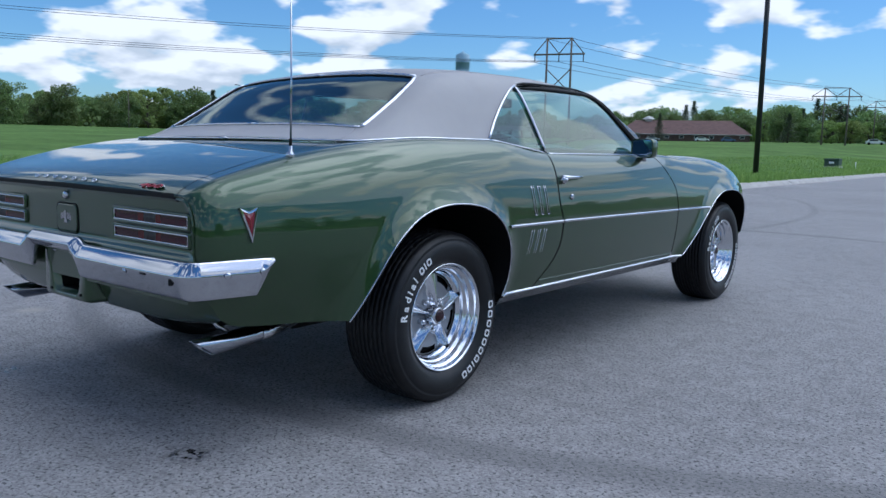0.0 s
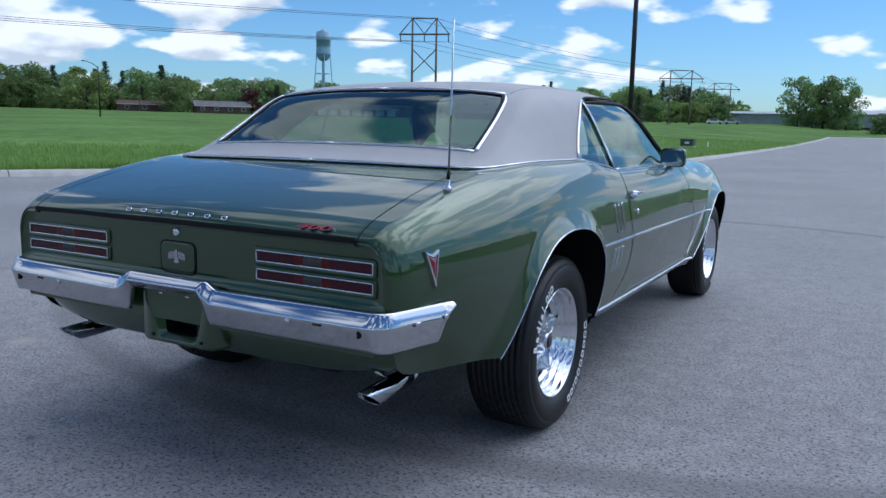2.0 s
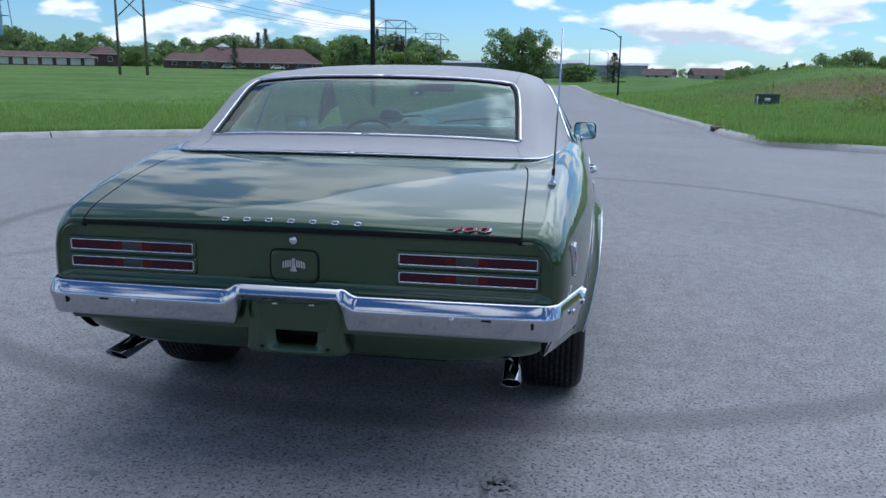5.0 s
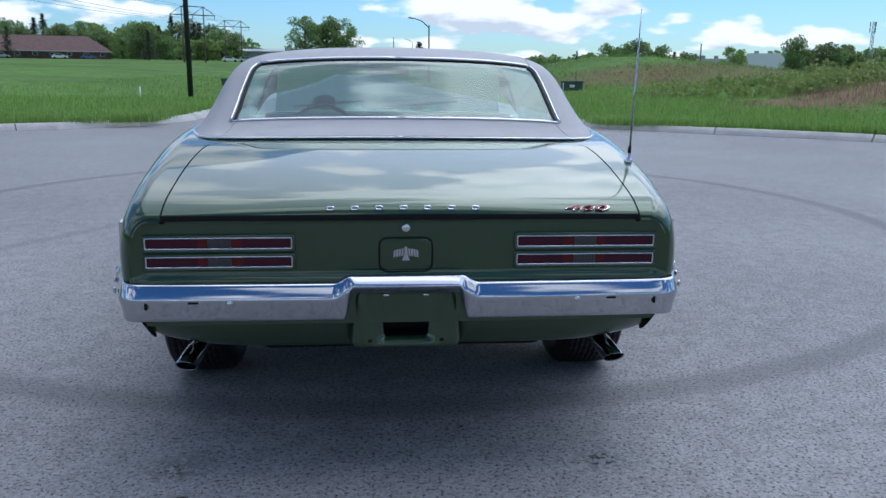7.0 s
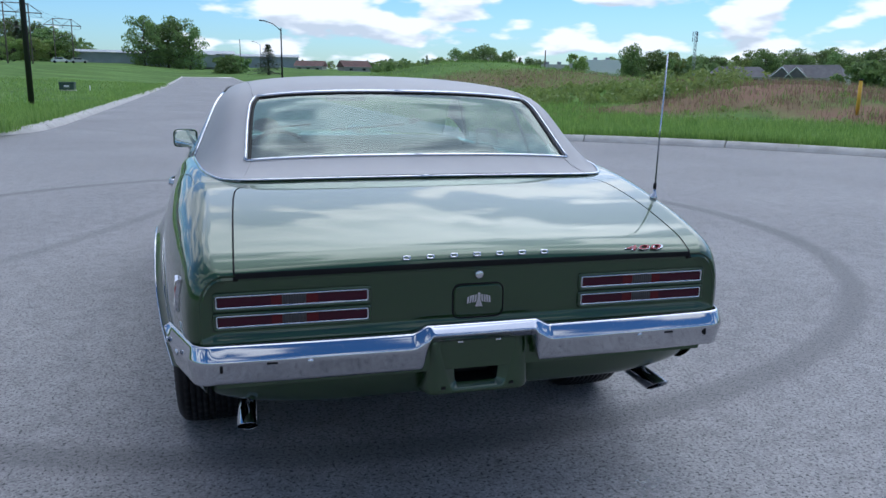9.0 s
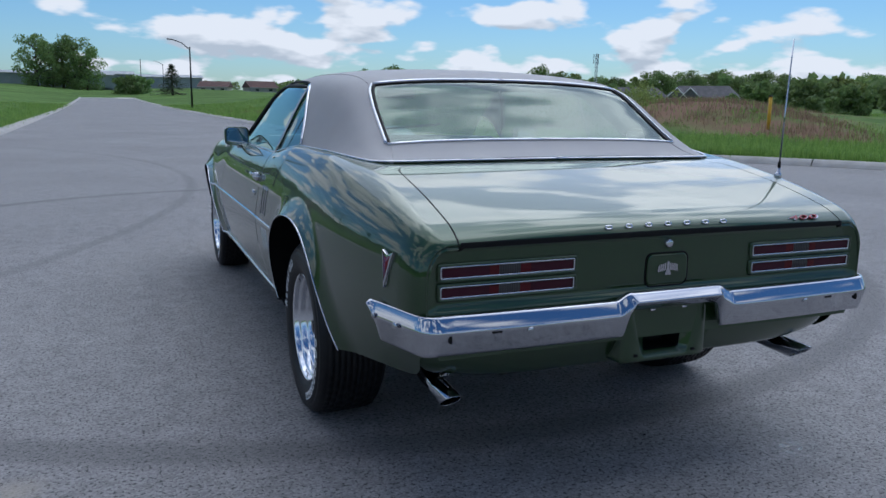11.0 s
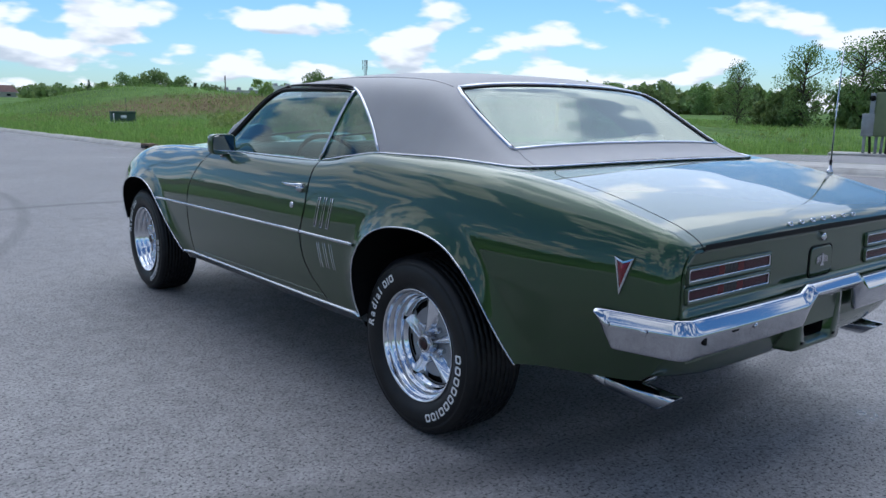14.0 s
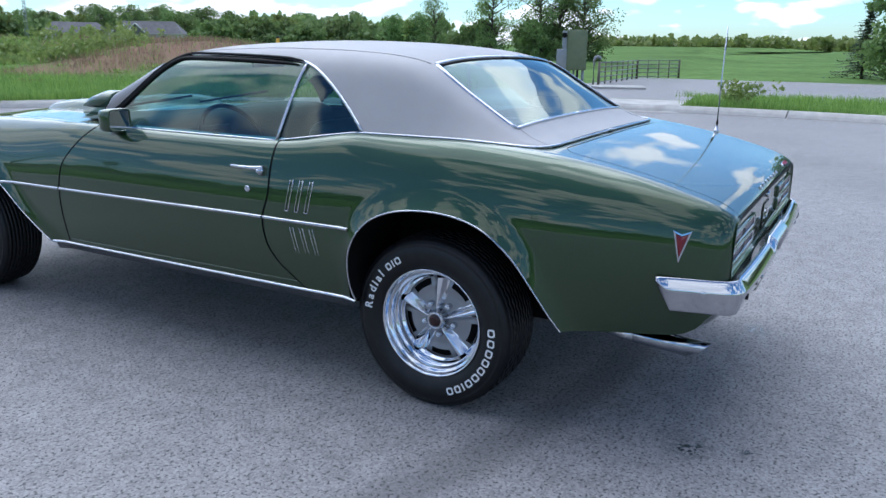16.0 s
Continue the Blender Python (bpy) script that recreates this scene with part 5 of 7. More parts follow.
def hollow_mark(w, h, stroke, depth):
    """A plain upright ring with rounded corners in the x-y plane."""
    bm = bmesh.new()
    rings = []
    for a, b, z in ((w / 2, h / 2, -depth), (w / 2, h / 2, depth), (w / 2 - stroke, h / 2 - stroke, depth), (w / 2 - stroke, h / 2 - stroke, -depth)):
        ring = []
        for k in range(16):
            q = (k + 0.5) * math.tau / 16
            ca, sa = math.cos(q), math.sin(q)
            ring.append((a * math.copysign(abs(ca) ** 0.5, ca), b * math.copysign(abs(sa) ** 0.5, sa), z))
        rings.append(ring)
    grid(rings, bm, close=True)
    bmesh.ops.recalc_face_normals(bm, faces=bm.faces[:])
    return bm


# badge plates on the boot edge: seven plain bright marks
for k in range(7):
    x = lerp(-0.204, 0.190, k / 6)
    y = -0.9475
    z = top_z(x, y) + 0.0005
    bm = hollow_mark(0.0215, 0.0125, 0.0034, 0.0016)
    bmesh.ops.transform(bm, matrix=Matrix.Translation((x, y - 0.002, z + 0.0015)) @ pose(0, 0, 0, 62), verts=bm.verts)
    part("badge_mark", bm, CHROME, boot)


def letters(text, size, depth=0.003, bold=0.0):
    """Flat letters as a mesh, in the x-y plane."""
    cu = bpy.data.curves.new("text", "FONT")
    cu.body, cu.size, cu.extrude, cu.align_x, cu.align_y = text, size, depth, "CENTER", "CENTER"
    cu.resolution_u, cu.offset = 3, bold
    ob = new("text", cu)
    dg = bpy.context.evaluated_depsgraph_get()
    bm = bmesh.new()
    bm.from_mesh(ob.evaluated_get(dg).to_mesh())
    bpy.data.objects.remove(ob)
    bpy.data.curves.remove(cu)
    return bm


slope = math.degrees(math.atan2(top_z(0.505, -0.935) - top_z(0.505, -0.955), 0.020))
for size, mat, up, nm in ((0.046, CHROME, 0.002, "badge_numerals"), (0.0415, BADGE_RED, 0.0034, "badge_inlay")):
    bm = letters("400", size)
    m = Matrix.Translation((0.505, -0.943, top_z(0.505, -0.943) + up)) @ pose(0, 0, 0, slope * 0.75, 0, 0) @ Matrix(((1.85, 0.40, 0, 0), (0, 0.60, 0, 0), (0, 0, 1, 0), (0, 0, 0, 1)))
    bmesh.ops.transform(bm, matrix=m, verts=bm.verts)
    part(nm, bm, mat, boot, smooth=False)

# ---- rear valance with the plate pocket ----
rows = []
for z in np.linspace(0.50, 0.385, 16):
    t = (0.50 - z) / 0.115
    w = 0.735 - 0.045 * t ** 2.0 - 0.08 * t ** 8
    rows.append([(w * u, -0.945 + 0.05 * t ** 1.6 + 0.06 * abs(u) ** 8 + (0.12 if abs(w * u) < 0.12 else 0.0), z) for u in np.linspace(-1, 1, 41)])
rows.append([(p[0] * 0.95, p[1] + 0.06, p[2] - 0.004) for p in rows[-1]])
bm = grid(rows)
bmesh.ops.recalc_face_normals(bm, faces=bm.faces[:])
part("rear_valance", bm, PAINT, car)


def loop(pts, y):
    return [(x, y, z) for x, z in pts]


def trapez(w0, w1, z0, z1, r=0.015):
    """Rounded outline, w0 wide below and w1 above."""
    cs = [(w1, z1), (-w1, z1), (-w0, z0), (w0, z0)]
    out = []
    for i in range(4):
        p, c, n = Vector(cs[i - 1]), Vector(cs[i]), Vector(cs[(i + 1) % 4])
        a, b = c + (p - c).normalized() * r, c + (n - c).normalized() * r
        for k in range(6):
            t = k / 5
            out.append(tuple(a * (1 - t) ** 2 + c * 2 * t * (1 - t) + b * t * t))
    return out


bm = grid([loop(trapez(0.165, 0.150, 0.394, 0.565, 0.02), -0.90), loop(trapez(0.152, 0.143, 0.394, 0.562, 0.02), -0.950), loop(trapez(0.140, 0.138, 0.398, 0.558, 0.02), -0.962), loop(trapez(0.082, 0.118, 0.408, 0.552, 0.024), -0.962), loop(trapez(0.078, 0.114, 0.411, 0.549, 0.022), -0.959), loop(trapez(0.062, 0.072, 0.424, 0.538, 0.010), -0.944)], close=True)
bmesh.ops.recalc_face_normals(bm, faces=bm.faces[:])
pocket = part("plate_pocket", bm, PAINT, car)
bm = grid([loop(trapez(0.062, 0.072, 0.424, 0.538, 0.010), -0.9435), loop(trapez(0.062, 0.072, 0.424, 0.538, 0.010), -0.87)], close=True)
bm.faces.new([bm.verts.new(p) for p in loop(trapez(0.062, 0.072, 0.424, 0.538, 0.010), -0.87)])
part("pocket_back", bm, BLACK, pocket)
for s in (1, -1):
    part("plate_clip", box(s * 0.100 - 0.006, -0.966, 0.413, s * 0.100 + 0.006, -0.958, 0.421, bevel=0.001), BLACK, pocket)
    part("plate_clip", box(s * 0.055 - 0.008, -0.97, 0.548, s * 0.055 + 0.008, -0.958, 0.553, bevel=0.001), CHROME_DULL, pocket)

# ---- exhausts ----
for s in (1, -1):
    a, b = Vector((s * 0.622, -0.662, 0.330)), Vector((s * 0.629, -0.872, 0.320))
    d = (b - a).normalized()
    side = d.cross(Vector((0, 0, 1))).normalized()
    up = side.cross(d)
    bm = bmesh.new()
    rows = []
    n = 28
    for pos, rad, cut in ((0.0, 0.024, 0), (0.0, 0.0275, 0), (0.02, 0.0285, 0), (0.5, 0.0290, 0.2), (0.995, 0.0295, 1), (1.0, 0.0285, 1), (0.99, 0.0270, 1), (0.5, 0.0265, 0.5)):
        row = []
        for k in range(n):
            q = k * math.tau / n
            u = math.sin(q)
            row.append(lerp(a, b, pos) + side * rad * math.cos(q) + up * rad * u + d * (0.036 * u * cut))
        rows.append(row)
    grid(rows, bm, close=True)
    bmesh.ops.recalc_face_normals(bm, faces=bm.faces[:])
    tip = part("exhaust_tip", bm, CHROME_SMOKED, car, "slash-cut polished exhaust tip")
    part("tip_inside", tube([lerp(a, b, 0.06), lerp(a, b, 0.66)], 0.0267, 20), BLACK, tip)
    part("exhaust_pipe", tube([Vector((s * 0.50, -0.30, 0.345)), Vector((s * 0.56, -0.45, 0.342)), Vector((s * 0.605, -0.56, 0.332)), Vector((s * 0.62, -0.63, 0.327)), lerp(a, b, 0.10)], [0.022, 0.022, 0.022, 0.0235, 0.025], 16), CHROME_DULL, car)
    hp = lerp(a, b, 0.55)
    part("exhaust_hanger", tube([hp + Vector((0, 0, 0.028)), hp + Vector((-s * 0.012, -0.03, 0.050)), hp + Vector((-s * 0.015, -0.06, 0.095))], 0.007, 8, up=(1, 0, 0)), CHROME_DULL, car)

# ---- aerial ----
base = Vector((0.717, -0.615, top_z(0.69, -0.615) - 0.020))
bm = lathe([(0.0, 0.018), (0.008, 0.017), (0.013, 0.010), (0.016, 0.0115), (0.023, 0.0135), (0.030, 0.0105), (0.034, 0.006), (0.048, 0.005), (0.054, 0.0)], 24, axis="z")
bmesh.ops.transform(bm, matrix=Matrix.Translation(base) @ pose(0, 0, 0, 0, 8, 0), verts=bm.verts)
aerial = part("aerial_base", bm, CHROME, car, "chrome ball aerial base")
part("aerial_mast", tube([base + Vector((0.006, 0, 0.05)), base + Vector((0.010, 0.0, 0.22)), base + Vector((0.016, -0.004, 0.488))], [0.0032, 0.0029, 0.0023], 8), CHROME_SMOKED, aerial, "thin dark aerial mast")
part("aerial_collar", tube([base + Vector((0.005, 0, 0.050)), base + Vector((0.006, 0, 0.070))], 0.0055, 10), BLACK, aerial)

# ---- bonnet details ----
for s in (1, -1):
    rows = []
    for y, w, h in ((2.05, 0.02, 0.0), (2.10, 0.085, 0.03), (2.25, 0.10, 0.045), (2.5, 0.105, 0.045), (2.66, 0.10, 0.04), (2.70, 0.095, 0.03)):
        rows.append([(s * 0.26 + w * u, y, top_z(0.26, y) + h * max(0.0, 1 - abs(u) ** 4) - 0.004) for u in np.linspace(-1, 1, 13)])
    bm = grid(rows)
    bmesh.ops.recalc_face_normals(bm, faces=bm.faces[:])
    part("bonnet_scoop", bm, PAINT, bonnet)
rows = []
for y, k in ((2.04, 0.86), (2.03, 0.95), (2.05, 1.0), (2.12, 1.0), (2.22, 0.72), (2.30, 0.35), (2.34, 0.08)):
    rows.append([(-0.40 + 0.075 * k * math.cos(a), y, top_z(0.40, y) + 0.012 + 0.042 * k + 0.046 * k * math.sin(a)) for a in [i * math.tau / 24 for i in range(24)]])
bm = grid(rows, close=True)
bmesh.ops.recalc_face_normals(bm, faces=bm.faces[:])
tach = part("bonnet_gauge", bm, PAINT, bonnet, "pod gauge on the bonnet")
bm = bmesh.new()
bm.faces.new([bm.verts.new(p) for p in rows[0]])
part("gauge_face", bm, BLACK, tach)
# wipers
for x0, x1 in ((-0.58, -0.15), (-0.02, 0.42)):
    part("wiper", tube([(x0, 1.90, 0.945), (lerp(x0, x1, 0.5), 1.86, 0.965), (x1, 1.82, 0.985)], 0.006, 6), BLACK, car)

# ---- wheels ----
WHEEL_X = 0.736


def tyre_bm(R, half, s):
    """Tyre with grooved tread and rounded shoulders."""
    prof = [(-half * 0.70, 0.185), (-half * 0.86, 0.196), (-half * 0.99, 0.225), (-half * 1.02, 0.250), (-half * 0.995, 0.272), (-half * 0.985, 0.2735), (-half * 0.965, 0.281), (-half * 0.975, 0.2825), (-half * 0.945, 0.287), (-half * 0.90, R - 0.018), (-half * 0.80, R - 0.006)]
    tread = []
    n0 = len(prof)
    ribs = 9
    w = half * 0.76
    for k in range(ribs):
        a, b = lerp(-w, w, k / ribs), lerp(-w, w, (k + 1) / ribs)
        crown = lambda q: R - 0.004 * (q / w) ** 2
        tread += [(a + 0.0014, crown(a) - 0.005), (a + 0.0022, crown(a)), (b - 0.0022, crown(b)), (b - 0.0014, crown(b) - 0.005)]
    prof += tread + [(q * -1, r) for q, r in prof[::-1]]
    bm = bmesh.new()
    seg = 168
    rows = []
    for k in range(seg):
        a = k * math.tau / seg
        row = []
        for i, (q, r) in enumerate(prof):
            rib = (i - n0) // 4
            if n0 <= i < n0 + 4 * ribs and (i - n0) % 4 in (1, 2):
                # cross cuts, staggered from rib to rib
                if (k + 2 * (rib % 3)) % (3 if rib in (0, 8) else 4) == 0:
                    r -= 0.0035
            row.append(bm.verts.new((q * s, r * math.cos(a), r * math.sin(a))))
        rows.append(row)
    for k in range(seg):
        a, b = rows[k], rows[(k + 1) % seg]
        for i in range(len(prof) - 1):
            bm.faces.new((a[i], a[i + 1], b[i + 1], b[i]))
    bmesh.ops.recalc_face_normals(bm, faces=bm.faces[:])
    return bm


def rim_bm(s):
    """Polished outer barrel: lip, step and drop towards the spokes."""
    prof = [(0.096, 0.190), (0.103, 0.1965), (0.1055, 0.1955), (0.106, 0.1935), (0.104, 0.190), (0.100, 0.1875), (0.088, 0.1855), (0.084, 0.1835), (0.082, 0.178), (0.080, 0.1755), (0.064, 0.1735), (0.058, 0.171), (0.056, 0.1665), (0.053, 0.164), (0.040, 0.1615), (0.034, 0.159), (0.031, 0.153), (0.024, 0.150)]
    return lathe(prof, 96, mirror=s)


def disc_bm(s):
    """Wheel centre: stamped disc with five slots, five ribs, between hub and barrel."""
    bm = bmesh.new()
    seg, rings = 150, [0.030, 0.040, 0.052, 0.066, 0.080, 0.094, 0.106, 0.114, 0.122, 0.130, 0.138, 0.146, 0.152]
    verts = []
    for k in range(seg):
        a = k * math.tau / seg
        row = []
        u = (a / math.tau * 5) % 1.0
        d = min(u, 1 - u) * 2                       # 0 on a spoke, 1 between two
        for r in rings:
            t = (r - 0.03) / 0.122
            wide = lerp(0.46, 0.30, t)
            spoke = max(0.0, 1 - (d / wide) ** 1.25) if d < wide else 0.0
            x = 0.028 - 0.012 * t + 0.034 * spoke * (1 - 0.12 * t) * min(1, (r - 0.03) / 0.012 + 0.5) + 0.006 * max(0.0, 1 - abs(r - 0.120) / 0.016) * min(1.0, max(0.0, (d - 0.36) / 0.10))
            row.append(bm.verts.new((s * x, r * math.sin(a) * 1.0, r * math.cos(a))))
        verts.append(row)
    for k in range(seg):
        a = (k + 0.5) / seg
        u = (a * 5) % 1.0
        d = min(u, 1 - u) * 2
        for i in range(len(rings) - 1):
            if 8 <= i <= 10 and d > (0.50 if i == 9 else 0.54):
                continue
            f = bm.faces.new((verts[k][i], verts[k][i + 1], verts[(k + 1) % seg][i + 1], verts[(k + 1) % seg][i]))
            f.material_index = 1 if d < lerp(0.42, 0.27, i / len(rings)) else 0
    bmesh.ops.recalc_face_normals(bm, faces=bm.faces[:])
    return bm


def arc_word(word, radius, size, start, s, out, real, parent):
    """Letters or plain blocks round a sidewall, clockwise as seen from outside. start: clock angle in degrees of the first one."""
    a = start
    for ch, wide in word:
        step = math.degrees(wide * size / radius)
        mid = radians(a + step / 2)
        if ch != " ":
            if real:
                lm = letters(ch, size * 1.32, 0.0010, 0.0009)
            else:
                lm = bmesh.new()
                if wide < 0.6:
                    box(-size * 0.09, -size * 0.40, -0.0008, size * 0.09, size * 0.40, 0.0008, lm)
                else:
                    lm.free()
                    lm = hollow_mark(wide * size * 0.76, size * 0.80, size * 0.17, 0.0008)
            # local x -> clockwise tangent, local y -> outwards, local z -> out of the wheel
            tang = Vector((0, s * math.cos(mid), -math.sin(mid)))
            outw = Vector((0, s * math.sin(mid), math.cos(mid)))
            axis = Vector((s, 0, 0))
            m = Matrix((tang, outw, axis)).transposed().to_4x4()
            m.translation = outw * radius + axis * out
            bmesh.ops.transform(lm, matrix=m, verts=lm.verts)
            part("raised_letter", lm, WHITE, parent, smooth=False)
        a += step


def build_wheel(s, half, R):
    hub = part("wheel", rim_bm(s), BARREL, car, "five-spoke polished road wheel")
    ty = part("tyre", tyre_bm(R, half, s), RUBBER, hub, "black radial tyre with raised white lettering")
    part("wheel_centre", disc_bm(s), [WHEEL_GREY, BARREL], hub, "silver five-spoke centre with dark slots")
    part("brake_drum", lathe([(-0.05, 0.0), (-0.05, 0.15), (0.0, 0.15), (0.012, 0.13), (0.012, 0.0)], 48, mirror=s), DARK, hub)
    part("inner_barrel", lathe([(-0.09, 0.19), (-0.02, 0.165), (0.03, 0.158)], 64, mirror=s), DARK, hub)
    cap = part("hub_cap", lathe([(0.03, 0.036), (0.062, 0.034), (0.070, 0.031), (0.073, 0.027), (0.071, 0.024), (0.069, 0.0)], 40, mirror=s), CHROME, hub)
    part("cap_centre", lathe([(0.0695, 0.0235), (0.0735, 0.022), (0.075, 0.012), (0.0755, 0.0)], 32, mirror=s), CAP_RED, hub, "dark red cap centre")
    for k in range(5):
        a = radians(36 + 72 * k)
        bm = lathe([(0.02, 0.0115), (0.040, 0.011), (0.048, 0.0085), (0.050, 0.0)], 12, mirror=s)
        bmesh.ops.translate(bm, verts=bm.verts, vec=(0, 0.060 * math.sin(a), 0.060 * math.cos(a)))
        part("wheel_nut", bm, CHROME, hub)
    wall = half * 1.02
    arc_word([("R", 1.06), ("a", 0.98), ("d", 0.98), ("i", 0.54), ("a", 0.98), ("l", 0.54)], 0.2460, 0.0320, -86, s, wall - 0.0008, True, hub)
    arc_word([("x", 0.95), ("x", 0.45), ("x", 1.0)], 0.2460, 0.0320, -44, s, wall - 0.0008, False, hub)
    arc_word([("x", 1.12)] * 3 + [("x", 1.08)] * 4 + [("x", 0.55), ("x", 0.98), ("x", 1.02)], 0.2460, 0.0335, 82, s, wall - 0.0008, False, hub)
    return hub


for s in (1, -1):
    for y, half, R in ((0.0, 0.119, 0.312), (2.746, 0.110, 0.310)):
        w = build_wheel(s, half, R)
        w.location = (s * WHEEL_X, y, R - 0.003)
    for arch in (ARCH_R, ARCH_F):
        rows = [[(s * (side_x(a, z) - 0.003), a, z), (s * (side_x(a, z) - 0.03), a, z + 0.012), (s * 0.56, a, z + 0.03), (s * 0.54, a, z)] for a, z in arch]
        part("wheel_well", grid(rows), DARK, car)
        part("wheel_well_wall", grid([[(s * 0.56, a, z + 0.04), (s * 0.56, a, 0.30)] for a, z in arch]), DARK, car)
# axle and tank below
part("rear_axle", tube([(-0.62, 0.0, 0.31), (-0.1, 0, 0.31), (0.1, 0, 0.31), (0.62, 0.0, 0.31)], [0.045, 0.045, 0.045, 0.045], 16), DARK, car)
part("fuel_tank", box(-0.44, -0.74, 0.315, 0.44, -0.34, 0.42, bevel=0.03), DARK, car)

# ---- cabin ----
def cushion(x0, y0, z0, x1, y1, z1, r, lean=0.0, bm=None):
    bm = box(x0, y0, z0, x1, y1, z1, bm, bevel=r)
    for v in bm.verts:
        v.co.y -= lean * (v.co.z - z0)
    return bm


part("cabin_floor", box(-0.74, 0.33, 0.36, 0.74, 1.85, 0.38), TRIM_DARK, car)
for s in (1, -1):
    part("door_card", box(s * 0.755, 0.35, 0.38, s * 0.775, 1.75, 0.885, bevel=0.006), TRIM_GREEN, car)
    seat = part("front_seat", cushion(s * 0.36 - 0.25, 0.80, 0.38, s * 0.36 + 0.25, 1.32, 0.56, 0.05), TRIM_GREEN, car)
    part("seat_back", cushion(s * 0.36 - 0.24, 0.70, 0.50, s * 0.36 + 0.24, 0.84, 0.955, 0.05, 0.28), TRIM_GREEN, seat)
    part("quarter_trim", box(s * 0.735, -0.05, 0.765, s * 0.755, 0.62, 0.885, bevel=0.006), TRIM_GREEN, car)
bench = part("rear_seat", cushion(-0.54, 0.10, 0.38, 0.54, 0.60, 0.56, 0.05), TRIM_GREEN, car)
part("seat_back", cushion(-0.54, 0.08, 0.52, 0.54, 0.22, 0.90, 0.05, 0.30), TRIM_GREEN, bench)
part("parcel_shelf", box(-0.62, -0.30, 0.880, 0.62, 0.05, 0.900, bevel=0.005), TRIM_GREEN, car)
bm = grid([[(x, y, z + 0.02 * math.cos(x * 1.5)) for x in np.linspace(-0.72, 0.72, 15)] for y, z in ((1.95, 0.90), (1.70, 0.905), (1.60, 0.885), (1.575, 0.84), (1.60, 0.66), (1.70, 0.60))])
bmesh.ops.recalc_face_normals(bm, faces=bm.faces[:])
dash = part("dashboard", bm, TRIM_DARK, car)
part("gauge_cluster", box(-0.60, 1.555, 0.73, -0.14, 1.60, 0.86, bevel=0.015), BLACK, dash)
c = Vector((-0.37, 1.32, 0.80))
m = Matrix.Translation(c) @ pose(0, 0, 0, 62, 0, 0)
bm = tube([m @ Vector((0.19 * math.cos(a), 0.19 * math.sin(a), 0)) for a in [k * math.tau / 40 for k in range(40)]], 0.011, 8, closed=True, up=m.to_3x3() @ Vector((0, 0, 1)))
sw = part("steering_wheel", bm, BLACK, car)
for a in (90 + 90, 270 + 90, 270):
    part("wheel_spoke", tube([m @ Vector((0, 0, -0.03)), m @ Vector((0.19 * math.cos(radians(a)), 0.19 * math.sin(radians(a)), 0))], [0.016, 0.010], 8), CHROME_DULL, sw)
part("steering_column", tube([m @ Vector((0, 0, -0.02)), m @ Vector((0, 0, -0.32))], [0.035, 0.03], 12), TRIM_DARK, sw)
part("cabin_mirror", box(-0.11, 1.42, 1.135, 0.11, 1.445, 1.185, bevel=0.01), BLACK, car)
# headlining just below the roof skin
bm = bmesh.new()
for s in (1, -1):
    join_bm(bm, shell_grid(stations(0.16, 1.39, 0.06), lambda y: 0.0, lambda y: shell_t_at_z(y, RAIL(y) if y > 0.325 else 1.0) - 0.02, 14, s, -0.018))
    join_bm(bm, shell_grid(stations(-0.17, 0.16, 0.04), lambda y: shell_t_at_x(y, BACK_X(y) + 0.012), lambda y: 0.98, 8, s, -0.018))
part("headlining", bm, TRIM_DARK, car)

# ---- trees ----
rng = random.Random(7)


def leaves(bm, c, rad, n, size, squash=1.0, hollow=0.35):
    """Loose leaf clumps (bent quads) in a ragged ball."""
    for _ in range(n):
        d = Vector((rng.gauss(0, 1), rng.gauss(0, 1), rng.gauss(0, 1))).normalized()
        p = Vector(c) + Vector((d.x, d.y, d.z * squash)) * rad * (hollow + (1 - hollow) * rng.random() ** 0.6)
        s = size * rng.uniform(0.6, 1.4)
        q = Euler((rng.uniform(0, 6.3), rng.uniform(0, 6.3), rng.uniform(0, 6.3))).to_matrix()
        v = [bm.verts.new(p + q @ Vector(o) * s) for o in ((-0.5, -0.4, 0), (0.5, -0.3, 0.12), (0.35, 0.5, 0), (-0.4, 0.4, 0.15))]
        bm.faces.new(v)


def limb(bm, a, b, r0, r1):
    tube([a, lerp(a, b, 0.5) + Vector((rng.uniform(-.05, .05), rng.uniform(-.05, .05), 0)) * (b - a).length, b], [r0, lerp(r0, r1, 0.5), r1], 6, bm)


